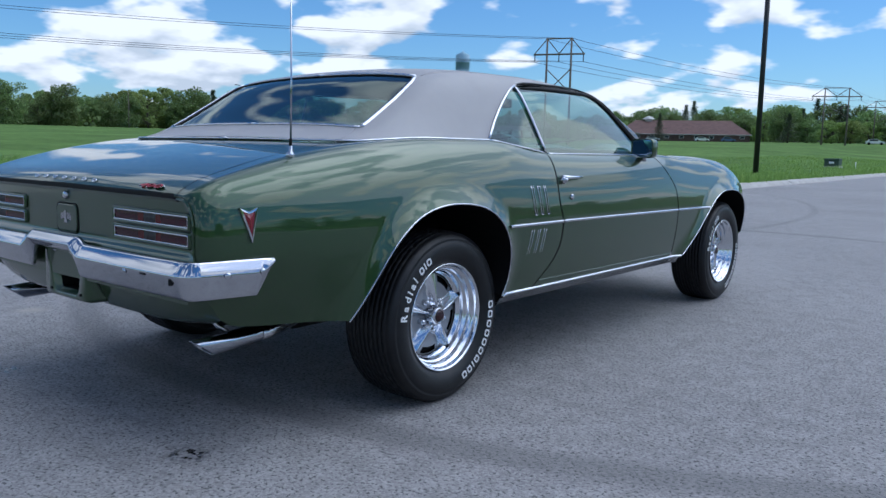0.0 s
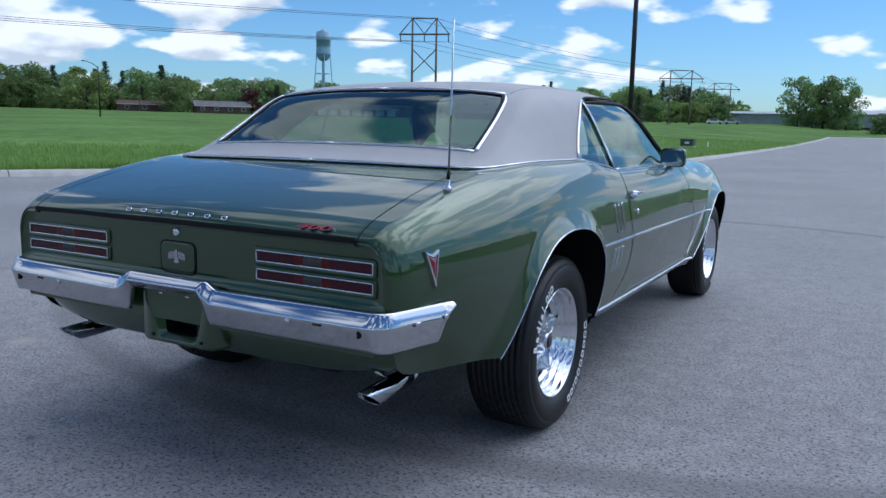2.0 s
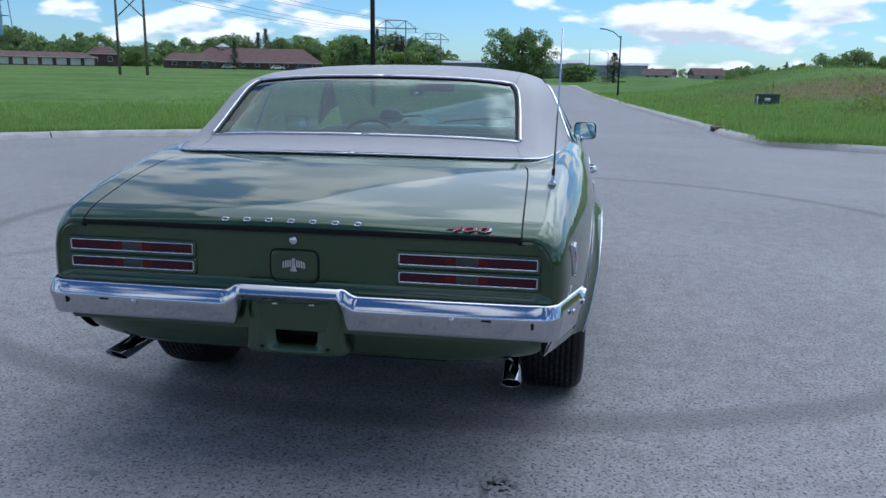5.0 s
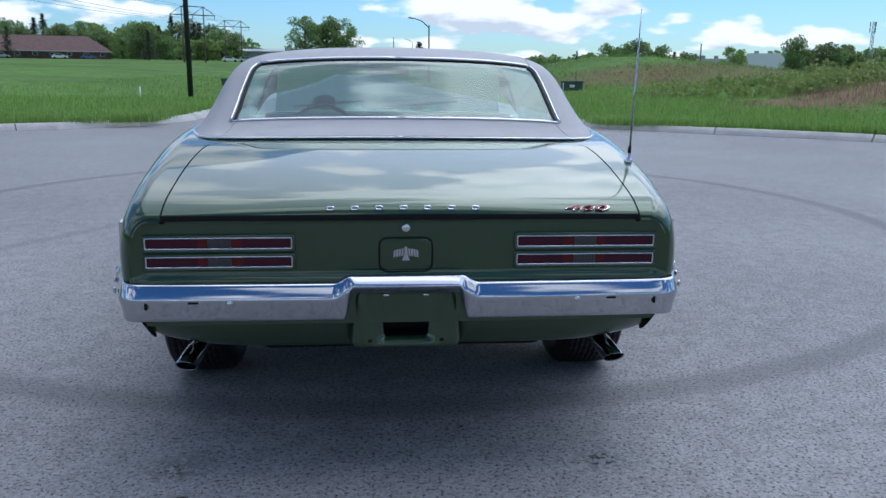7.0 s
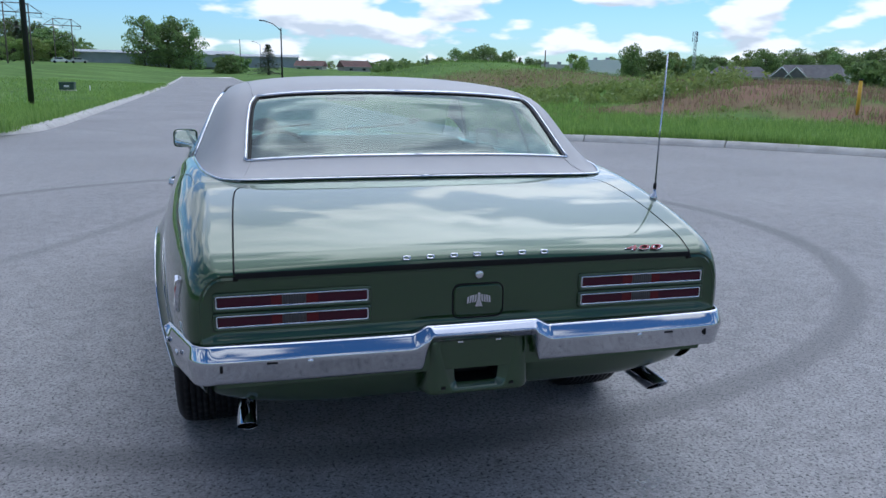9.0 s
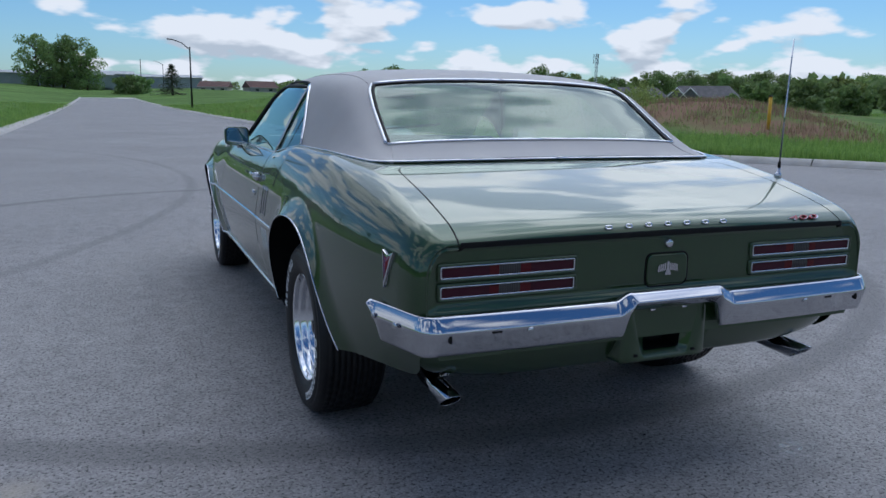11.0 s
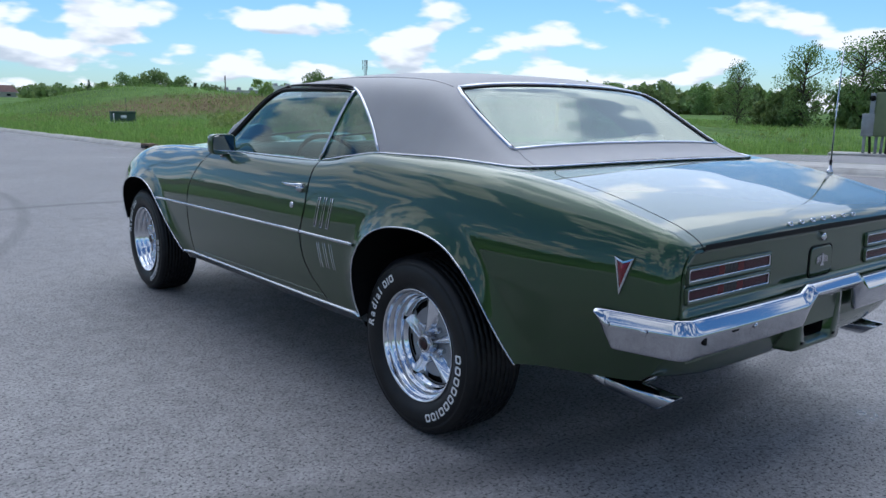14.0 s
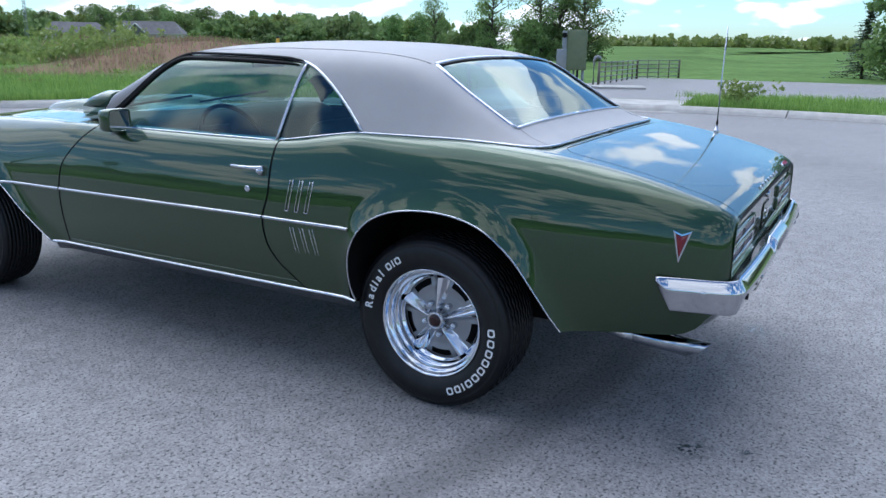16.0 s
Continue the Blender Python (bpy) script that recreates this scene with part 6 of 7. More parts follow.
def broad_tree(name, h, w, mat, clumps, per, leaf, dense=1.0, bare=0.22):
    """A tapered trunk with limbs and a crown of leaf clumps with gaps, in metres of its own height."""
    t = thing(name, "", "tree")
    tb, cb = bmesh.new(), bmesh.new()
    top = Vector((0, 0, h * 0.8))
    tube([(0, 0, -0.3), (0.01 * h, 0, h * 0.3), (0, 0.01 * h, h * 0.6), tuple(top)], [h * 0.028, h * 0.02, h * 0.012, h * 0.004], 8, tb)
    for k in range(clumps):
        z = h * (bare + (0.97 - bare) * (k + rng.random()) / clumps)
        u = (z / h - bare) / (1 - bare)
        reach = w * 0.5 * (0.35 + 1.25 * math.sin(math.pi * min(0.97, 0.18 + 0.76 * u)) ** 0.8) * 0.75
        a = rng.uniform(0, math.tau)
        r = reach * rng.uniform(0.25, 1.0)
        c = Vector((r * math.cos(a), r * math.sin(a), z))
        limb(tb, Vector((0, 0, max(h * 0.15, z - h * 0.15))), c, h * 0.009, h * 0.003)
        leaves(cb, c, w * rng.uniform(0.13, 0.24), int(per * dense), leaf, 0.8)
    part("trunk", tb, BARK, t)
    part("crown", cb, mat, t, smooth=False)
    return t


def spruce_tree(name, h, w, mat, tiers, per, leaf):
    t = thing(name, "", "tree")
    tb, cb = bmesh.new(), bmesh.new()
    tube([(0, 0, -0.3), (0, 0, h * 0.5), (0, 0, h)], [h * 0.022, h * 0.012, h * 0.002], 7, tb)
    for k in range(tiers):
        u = (k + 0.5) / tiers
        z = h * (0.06 + 0.93 * u)
        reach = w * 0.5 * (1 - u) ** 0.95 + 0.006 * h
        for j in range(7):
            a = rng.uniform(0, math.tau)
            rr = reach * rng.uniform(0.6, 1.15)
            e = Vector((rr * math.cos(a), rr * math.sin(a), z - 0.18 * rr))
            limb(tb, Vector((0, 0, z)), e, h * 0.004, h * 0.0015)
            for _ in range(per):
                f = rng.uniform(0.2, 1.0)
                p = Vector((e.x * f, e.y * f, lerp(z, e.z, f))) + Vector((rng.gauss(0, 1), rng.gauss(0, 1), rng.gauss(0, 0.5))) * leaf * 0.5
                q = Euler((rng.uniform(-0.6, 0.6), rng.uniform(-0.6, 0.6), rng.uniform(0, 6.3))).to_matrix()
                v = [cb.verts.new(p + q @ Vector(o) * leaf * rng.uniform(0.6, 1.3)) for o in ((-0.6, -0.3, 0), (0.6, -0.25, -0.15), (0.5, 0.3, 0), (-0.5, 0.3, -0.1))]
                cb.faces.new(v)
    part("trunk", tb, BARK, t)
    part("crown", cb, mat, t, smooth=False)
    return t


# one of each kind, then copies
KINDS = {
    "oak": broad_tree("broadleaf_tree", 12.0, 9.0, LEAF, 44, 110, 0.38, bare=0.08),
    "maple": broad_tree("broadleaf_tree", 12.0, 7.5, LEAF_LIGHT, 38, 110, 0.36, bare=0.08),
    "elm": broad_tree("broadleaf_tree", 12.0, 9.0, LEAF, 44, 90, 0.32, bare=0.05),
    "plum": broad_tree("broadleaf_tree", 7.0, 6.0, LEAF_RED, 22, 50, 0.45, bare=0.1),
    "airy": broad_tree("young_tree", 6.0, 3.8, LEAF, 64, 74, 0.10, bare=0.04),
    "bush": broad_tree("bush", 3.0, 4.0, LEAF, 26, 60, 0.30, bare=0.02),
    "spruce": spruce_tree("spruce_tree", 12.0, 7.0, LEAF_PINE, 30, 11, 0.34),
    "pine": spruce_tree("spruce_tree", 9.0, 6.2, LEAF_PINE, 26, 12, 0.28),
}
LABELS = {
    "oak": ("dense dark green broadleaf tree in the far tree line", "far trees"),
    "maple": ("light green broadleaf tree in the far tree line", "far trees"),
    "elm": ("open-crowned green tree at the field edge", "far trees"),
    "plum": ("small tree with dark purple leaves by a house", ""),
    "airy": ("young tree with thin loose green foliage on the grass", "young trees"),
    "bush": ("rounded green bush at the edge of the grass", "bushes"),
    "spruce": ("tall dark green spruce in the far tree line", "spruces"),
    "pine": ("dark green conifer standing on the grass", "spruces"),
}
HEIGHT = {"oak": 12, "maple": 12, "elm": 12, "plum": 7, "airy": 6, "bush": 3, "spruce": 12, "pine": 9}
EYE0 = (0.0, -2.8, 1.1)


def polar(a, d):
    return EYE0[0] + d * math.sin(radians(a)), EYE0[1] + d * math.cos(radians(a))


def plant(kind, a, d, h=None, wide=1.0, z=None):
    """A tree of a kind at bearing a and distance d from the rear of the car, h metres high."""
    x, y = polar(a, d)
    k = (h or HEIGHT[kind]) / HEIGHT[kind]
    src = KINDS[kind]
    z = ground_z(x, y) if z is None else z
    ob = copy_thing(src, pose(x, y, z - 0.05, 0, 0, rng.uniform(0, 360)))
    ob.scale = (k * wide, k * wide, k)
    return tagged(ob, LABELS[kind][0], "bush" if kind == "bush" else "tree", LABELS[kind][1])


def high(d, elev):
    """Height at distance d that shows at an elevation in degrees."""
    return d * math.tan(radians(elev)) + EYE0[2]


def tree_line():
    # (from, to, step, distance, elevation of the tops, kinds)
    bands = [
        (-106, -66, 0.75, 310, 3.3, "oak oak elm maple oak elm spruce"),
        (-66, -47, 0.6, 315, 3.3, "oak oak maple elm oak elm spruce"),
        (-47, -33, 0.6, 330, 2.9, "oak maple oak elm oak"),
        (-33, -25, 0.6, 350, 2.6, "oak maple elm oak"),
        (-25, -15, 0.5, 345, 2.9, "spruce oak elm maple oak"),
        (-15.5, -9.5, 0.45, 300, 3.0, "oak oak spruce oak maple"),
        (-9.5, -7.0, 0.5, 360, 1.6, "maple oak"),
        (3, 12, 0.9, 400, 1.2, "elm oak maple"),
        (10.0, 16, 0.8, 300, 1.1, "oak elm maple oak"),
        (27.5, 44, 0.7, 320, 2.1, "oak elm oak maple"),
        (44, 60, 0.8, 190, 2.0, "oak elm maple oak"),
        (60, 70, 1.4, 330, 1.1, "elm oak"),
        (94, 254, 2.4, 190, 2.6, "oak maple elm oak spruce"),
    ]
    for a0, a1, step, d, el, kinds in bands:
        a = a0
        while a < a1:
            kind = rng.choice(kinds.split())
            dd = d * rng.uniform(0.92, 1.12)
            x, y = polar(a, dd)
            e = el * rng.uniform(0.72, 1.12) * (1.12 if kind == "spruce" else 1.0)
            plant(kind, a, dd, max(4.0, high(dd, e) - ground_z(x, y)), rng.uniform(1.0, 1.35))
            a += step * rng.uniform(0.7, 1.3)


tree_line()
# undergrowth joins the far line: one loose mass
def far_woods():
    bm = bmesh.new()
    for a0, a1, d, el in ((-106, -33, 322, 2.3), (-33, -8, 340, 1.9), (11, 22, 280, 1.0), (27, 44, 325, 1.5), (44, 60, 195, 1.4), (94, 256, 198, 1.4)):
        n = int((a1 - a0) * 4)
        for k in range(n):
            a = lerp(a0, a1, (k + rng.random()) / n)
            x, y = polar(a, d * rng.uniform(0.97, 1.06))
            g = ground_z(x, y)
            top = high(d, el * rng.uniform(0.6, 1.15)) - g
            for j in range(3):
                leaves(bm, (x + rng.uniform(-3, 3), y + rng.uniform(-3, 3), g + top * (0.2 + 0.3 * j)), 3.6, 26, 1.5, 0.8)
    tagged(mesh_ob("far_woods", bm, LEAF, False), "dense green undergrowth along the far field edges", "woods", kind="stuff")
    bm = bmesh.new()
    for k in range(520):
        a = lerp(66, 93, rng.random())
        d = rng.uniform(520, 600)
        x, y = polar(a, d)
        leaves(bm, (x, y, rng.uniform(1, 6.2)), 4.5, 10, 3.2, 0.7)
    tagged(mesh_ob("distant_woods", bm, LEAF_LIGHT, False), "pale strip of distant woodland on the horizon", "woods", kind="stuff")


far_woods()
# single trees
for a, d, kind, h, w in ((-4.9, 262, "elm", 14.5, 1.0), (-4.0, 268, "elm", 13.0, 0.9), (-3.4, 270, "elm", 13.8, 1.1), (-2.7, 265, "elm", 15.2, 1.0), (-2.0, 262, "elm", 12.5, 0.9), (0.2, 200, "bush", 4.0, 1.2), (1.1, 202, "bush", 4.0, 1.2), (3.1, 175, "pine", 6.4, 1.9),
                         (-42.6, 305, "plum", 9.0, 1.1), (-40.8, 300, "spruce", 11.0, 1.8), (-23.5, 262, "pine", 9.0, 1.0), (-15.2, 262, "pine", 9.0, 1.2), (-12.6, 270, "maple", 7.0, 1.6), (-11.5, 270, "maple", 7.0, 1.6), (-10.5, 275, "maple", 6.5, 1.6),
                         (28.4, 105, "oak", 5.2, 0.75), (16.4, 180, "oak", 6.2, 1.0), (17.3, 185, "maple", 6.6, 1.0), (18.2, 180, "oak", 7.2, 1.05), (19.1, 183, "elm", 7.0, 1.0), (19.9, 180, "oak", 6.2, 0.9), (20.8, 175, "spruce", 5.2, 1.5), (21.6, 176, "oak", 5.0, 0.9), (22.2, 178, "elm", 4.8, 0.9), (14.2, 190, "pine", 5.0, 0.9), (15.0, 188, "maple", 4.6, 1.1), (48.6, 72, "bush", 2.5, 1.15), (45.5, 80, "bush", 3.0, 1.2), (43.0, 85, "bush", 3.0, 1.2), (24.6, 100, "maple", 3.6, 1.1),
                         (57.4, 62, "airy", 4.6, 0.75), (61.3, 56, "airy", 5.3, 0.95), (60.4, 57, "bush", 2.6, 0.8), (64.8, 56, "airy", 5.6, 1.0), (66.2, 57, "airy", 6.1, 1.05), (68.0, 58, "airy", 5.9, 1.1), (64.6, 56, "bush", 2.6, 0.9), (58.8, 58, "bush", 1.6, 0.8), (59.6, 57, "bush", 2.1, 0.8), (66.3, 57, "bush", 2.3, 0.9), (67.8, 58, "bush", 2.2, 0.9),
                         (47.5, 90, "bush", 3.0, 1.0), (51.5, 100, "bush", 3.4, 1.1),
                         (86.0, 42, "pine", 3.5, 1.25), (88.6, 40, "oak", 5.2, 1.0), (91.0, 39, "oak", 6.0, 1.2), (94, 40, "oak", 6.0, 1.2)):
    plant(kind, a, d, h, w)
# the patterns themselves stand in the wood behind
for n, (kind, src) in enumerate(KINDS.items()):
    x, y = polar(150 + 8 * n, 140)
    src.matrix_basis = pose(x, y, ground_z(x, y) - 0.05)
    tagged(src, LABELS[kind][0], "bush" if kind == "bush" else "tree", LABELS[kind][1])


# ---- buildings ----
def gable_house(name, a, d, turn, length, depth, wall_h, roof_h, wall, roof, label, windows=4, hip=0.0, z=None, category="house", doors=0, over=0.5):
    """A plain long building with a pitched roof; turn: degrees its long side is turned from facing the road."""
    x, y = polar(a, d)
    g = ground_z(x, y) - 0.1 if z is None else z
    t = thing(name, label, category, at=pose(x, y, g, 0, 0, -a + turn))
    part("wall", box(-length / 2, -depth / 2, -0.5, length / 2, depth / 2, wall_h), wall, t, smooth=False)
    bm = bmesh.new()
    L, D, H = length / 2 + over, depth / 2 + over, wall_h + roof_h
    lo = [bm.verts.new(p) for p in ((-L, -D, wall_h - 0.05), (L, -D, wall_h - 0.05), (L, D, wall_h - 0.05), (-L, D, wall_h - 0.05))]
    up = [bm.verts.new((-L + hip, 0, H)), bm.verts.new((L - hip, 0, H))]
    bm.faces.new((lo[0], lo[1], up[1], up[0])); bm.faces.new((lo[2], lo[3], up[0], up[1]))
    bm.faces.new((lo[1], lo[2], up[1])); bm.faces.new((lo[3], lo[0], up[0]))
    bm.faces.new(lo[::-1])
    part("roof", bm, roof, t, smooth=False)
    part("fascia", box(-L, -D - 0.03, wall_h - 0.25, L, -D, wall_h - 0.03), SIDING, t, smooth=False)
    for k in range(windows):
        u = lerp(-length / 2, length / 2, (k + 0.5) / windows)
        w = part("window", box(u - 0.75, -depth / 2 - 0.06, wall_h * 0.38, u + 0.75, -depth / 2 + 0.02, wall_h * 0.8), SIDING, t, smooth=False)
        part("pane", box(u - 0.62, -depth / 2 - 0.09, wall_h * 0.42, u + 0.62, -depth / 2 - 0.05, wall_h * 0.76), PANE, w, smooth=False)
    for k in range(doors):
        u = lerp(-length / 2, length / 2, (k + 0.5) / doors)
        part("panel", box(u - length / doors * 0.36, -depth / 2 - 0.08, 0.3, u + length / doors * 0.36, -depth / 2 + 0.02, wall_h * 0.86), SIDING, t, smooth=False)
    return t


gable_house("bungalow", -49.6, 300, 0, 17, 9, 2.7, 1.4, BRICK, ROOF_BROWN, "low brick bungalow under trees across the field", 3)
gable_house("bungalow", -44.6, 300, 8, 19, 10, 2.7, 1.9, BRICK, ROOF_GREY, "dark low bungalow with grey gabled roof and white windows", 4)
gable_house("long_building", -35.6, 285, 0, 32, 14, 2.7, 1.7, BRICK, ROOF_BROWN, "long low brown-roofed building with pale wall panels", 0, 4, doors=8, category="building")
gable_house("long_building", -31.9, 296, 0, 9, 9, 4.2, 2.4, BRICK, ROOF_BROWN, "square brick block with a brown hipped roof", 2, 3, category="building")
sch = gable_house("school_building", -22.0, 282, 0, 42, 22, 2.3, 4.8, BRICK, ROOF_BROWN, "low brick building with a broad brown hipped roof", 9, 6, category="building")
part("cupola", box(-12.4, -1.2, 6.2, -10.0, 1.2, 7.4), SIDING, sch, smooth=False)
bm = bmesh.new()
bmesh.ops.create_cone(bm, segments=4, radius1=2.4, radius2=0.05, depth=1.2)
bmesh.ops.translate(bm, verts=bm.verts, vec=(-11.2, 0, 8.0))
part("cupola_roof", bm, SIDING, sch, smooth=False)
gable_house("school_building", -26.6, 276, 6, 14, 12, 2.6, 2.4, BRICK, ROOF_BROWN, "lower brick wing with brown roof beside the parking", 3, 3, category="building")
gable_house("metal_shed", -4.9, 288, 0, 44, 18, 3.7, 0.9, METAL_SHED, STEEL, "long grey metal shed at the far end of the road", 0, category="shed")
gable_house("metal_shed", -0.9, 300, 0, 18, 20, 5.0, 1.2, METAL_SHED, STEEL, "grey metal hall behind the big trees", 2, category="shed")
gable_house("metal_shed", 2.6, 330, 0, 30, 16, 4.4, 1.0, METAL_SHED, STEEL, "pale metal warehouse beyond the road's end", 0, category="shed")
gable_house("house", 6.1, 300, -12, 10, 9, 2.4, 2.0, SIDING, ROOF_BROWN, "pale house with brown gabled roof behind the mound", 3, z=3.0)
gable_house("house", 9.1, 300, 20, 10, 8, 2.2, 2.3, SIDING, ROOF_BROWN, "pale house with reddish-brown roof behind the mound", 2, z=3.2)
gable_house("house", 35.6, 260, 10, 17, 10, 2.4, 3.0, SIDING, ROOF_GREY, "house with grey hipped roof beyond the dirt mound", 2, 3)
h2 = gable_house("house", 40.0, 255, -14, 20, 10, 2.4, 3.6, SIDING, ROOF_GREY, "house with grey roof and white-trimmed gables", 2, 3)
for u in (-6.2, -2.2):
    bm = bmesh.new()
    v = [bm.verts.new(p) for p in ((u - 3, -6.4, 2.3), (u + 3, -6.4, 2.3), (u, -6.4, 5.2), (u, -1.0, 5.2), (u + 3, -1.0, 2.3), (u - 3, -1.0, 2.3))]
    bm.faces.new((v[0], v[1], v[2])); bm.faces.new((v[1], v[4], v[3], v[2])); bm.faces.new((v[5], v[0], v[2], v[3]))
    gb = part("gable", bm, ROOF_GREY, h2, smooth=False)
    part("gable_trim", tube([(u - 3.1, -6.45, 2.25), (u, -6.45, 5.25), (u + 3.1, -6.45, 2.25)], 0.16, 6), WHITE, gb)
fac = thing("factory", "long pale flat-roofed factory on the skyline", "factory", at=pose(*polar(25.0, 150), 0.3, 0, 0, -25))
part("wall", box(-6.8, -8, -0.5, 1.0, 8, 3.9), SIDING, fac, smooth=False)
part("wall", box(1.0, -10, -0.5, 6.8, 8, 4.7), WHITE, fac, smooth=False)
part("loading_bay", box(-4.5, -8.6, 0.4, 0.8, -8.0, 2.6), STEEL, fac, smooth=False)
for k in range(6):
    part("roof_unit", box(-6.2 + 2.1 * k, -6, 3.3, -5.5 + 2.1 * k, -5, 5.2 if k > 3 else 4.4), STEEL, fac, smooth=False)


# ---- poles, pylons, tower, wires ----
def pylon(a, d, h, gap, turn, label):
    x, y = polar(a, d)
    g = ground_z(x, y) - 0.2
    t = thing("pylon", label, "pylon", "pylons", at=pose(x, y, g, 0, 0, turn))
    for s in (-1, 1):
        part("leg", tube([(s * gap / 2, 0, 0), (s * gap / 2, 0, h)], [0.19, 0.13], 8), POLE_WOOD, t)
        part("brace", tube([(s * gap / 2, 0.1, h * 0.72), (-s * gap / 2, 0.1, h * 0.50)], 0.08, 6), POLE_WOOD, t)
        part("strut", tube([(s * gap / 2, 0, h), (s * gap * 1.02, 0, h * 0.86)], 0.07, 6), POLE_WOOD, t)
        part("strut", tube([(s * gap / 2, 0, h), (0, 0, h * 0.86)], 0.07, 6), POLE_WOOD, t)
    part("cross_arm", tube([(-gap * 1.05, 0, h * 0.855), (gap * 1.05, 0, h * 0.855)], 0.13, 6), POLE_WOOD, t)
    part("cross_arm", tube([(-gap * 0.55, 0, h), (gap * 0.55, 0, h)], 0.10, 6), POLE_WOOD, t)
    for u in (-gap, 0, gap):
        part("insulator", tube([(u, 0, h * 0.85), (u, 0, h * 0.785)], 0.07, 6), POLE_DARK, t)
    m = pose(x, y, g, 0, 0, turn)
    return [m @ Vector((u, 0, h * 0.785)) for u in (-gap, 0, gap)] + [m @ Vector((u, 0, h)) for u in (-gap / 2, gap / 2)]


p1 = pylon(-29.9, 112, 14.8, 3.4, 20, "tall wooden two-legged power pylon in the field")
p2 = pylon(-12.3, 200, 13.0, 5.0, 25, "wooden two-legged power pylon before the wood")
p3 = pylon(-9.7, 262, 12.5, 5.0, 25, "distant wooden two-legged power pylon")
p0 = pylon(-78, 120, 16.5, 3.4, 20, "tall wooden two-legged power pylon in the field")


def wires(a, b, sag):
    for p, q in zip(a, b):
        pts = [lerp(p, q, k / 24) - Vector((0, 0, sag * 4 * (k / 24) * (1 - k / 24))) for k in range(25)]
        tagged(mesh_ob("power_line", tube(pts, 0.028, 5), POLE_DARK), "thin dark power line strung between pylons", "power line", "power lines")


wires(p0, p1, 1.0)
wires(p1, p2, 1.2)
wires(p2, p3, 0.8)

x, y = polar(-37.6, 345)
wt = thing("water_tower", "pale blue water tower on tall steel legs", "water tower", at=pose(x, y, ground_z(x, y)) @ Matrix.Diagonal((0.84, 0.84, 1.17, 1)))
part("tank", lathe([(21.8, 3.5), (26.8, 3.6), (26.8, 3.75), (27.0, 3.6), (29.6, 3.5), (30.6, 0.6), (31.2, 0.0)], 32, axis="z"), TANK_BLUE, wt)
part("tank_bottom", lathe([(21.6, 3.55), (20.6, 3.0), (19.8, 2.0), (19.4, 0.8), (19.3, 0.0)], 32, axis="z"), TANK_BLUE, wt)
part("tank_side", lathe([(21.6, 3.55), (27.0, 3.55)], 32, axis="z"), TANK_BLUE, wt)
part("walkway", tube([(3.8 * math.cos(a), 3.8 * math.sin(a), 22.0) for a in [k * math.tau / 24 for k in range(24)]], 0.14, 6, closed=True), TANK_BLUE, wt)
for k in range(4):
    a = radians(45 + 90 * k)
    part("leg", tube([(5.6 * math.cos(a), 5.6 * math.sin(a), 0), (3.4 * math.cos(a), 3.4 * math.sin(a), 21.8)], 0.24, 8), TANK_BLUE, wt)
    b = radians(135 + 90 * k)
    for z, r in ((8, 4.8), (15, 4.1)):
        part("tie", tube([(r * math.cos(a), r * math.sin(a), z), (r * math.cos(b), r * math.sin(b), z)], 0.12, 6), TANK_BLUE, wt)
part("riser", tube([(0, 0, 0), (0, 0, 19.4)], 0.5, 10), TANK_BLUE, wt)

# dark pole beside the road
t = thing("utility_pole", "plain dark tapered metal pole standing in the grass", "pole", at=pose(-7.2, 28.6, ground_z(-7.2, 28.6) - 0.1))
part("shaft", tube([(0, 0, 0), (0, 0, 9.5)], [0.105, 0.085], 12), POLE_DARK, t)
part("cap", tube([(0, 0, 9.5), (0, 0, 9.56)], 0.095, 12), POLE_DARK, t)


def street_lamp(x, y, h, face):
    t = thing("street_lamp", "dark street lamp with a short curved arm", "street lamp", "street lamps", at=pose(x, y, ground_z(x, y) - 0.1, 0, 0, face))
    part("shaft", tube([(0, 0, 0), (0, 0, h)], [0.10, 0.06], 10), POLE_DARK, t)
    part("arm", tube([(0, 0, h - 0.25), (-0.7, 0, h + 0.35), (-1.5, 0, h + 0.62)], 0.045, 8), POLE_DARK, t)
    part("lamp_head", tube([(-1.4, 0, h + 0.60), (-2.0, 0, h + 0.66)], [0.10, 0.13], 8, flat=0.5), POLE_DARK, t)


street_lamp(5.2, 76.3, 5.7, 0)
street_lamp(9.5, 205, 7.0, 0)
street_lamp(*polar(-52, 117), 7.0, 52)
for a, d, h in ((1.3, 260, 9.5), (-9.0, 300, 9.0), (-60.5, 270, 12.0), (-49.9, 290, 9.0), (79.5, 300, 6.0), (22.5, 130, 5.5), (29, 190, 5.0)):
    x, y = polar(a, d)
    t = thing("wooden_pole", "thin wooden line pole far off", "pole", "line poles", at=pose(x, y, ground_z(x, y) - 0.1))
    part("shaft", tube([(0, 0, 0), (0, 0, h)], [0.15, 0.10], 8), POLE_WOOD, t)
x, y = polar(32.7, 235)
t = thing("mast", "lattice antenna mast above the trees", "antenna mast", at=pose(x, y, 0))
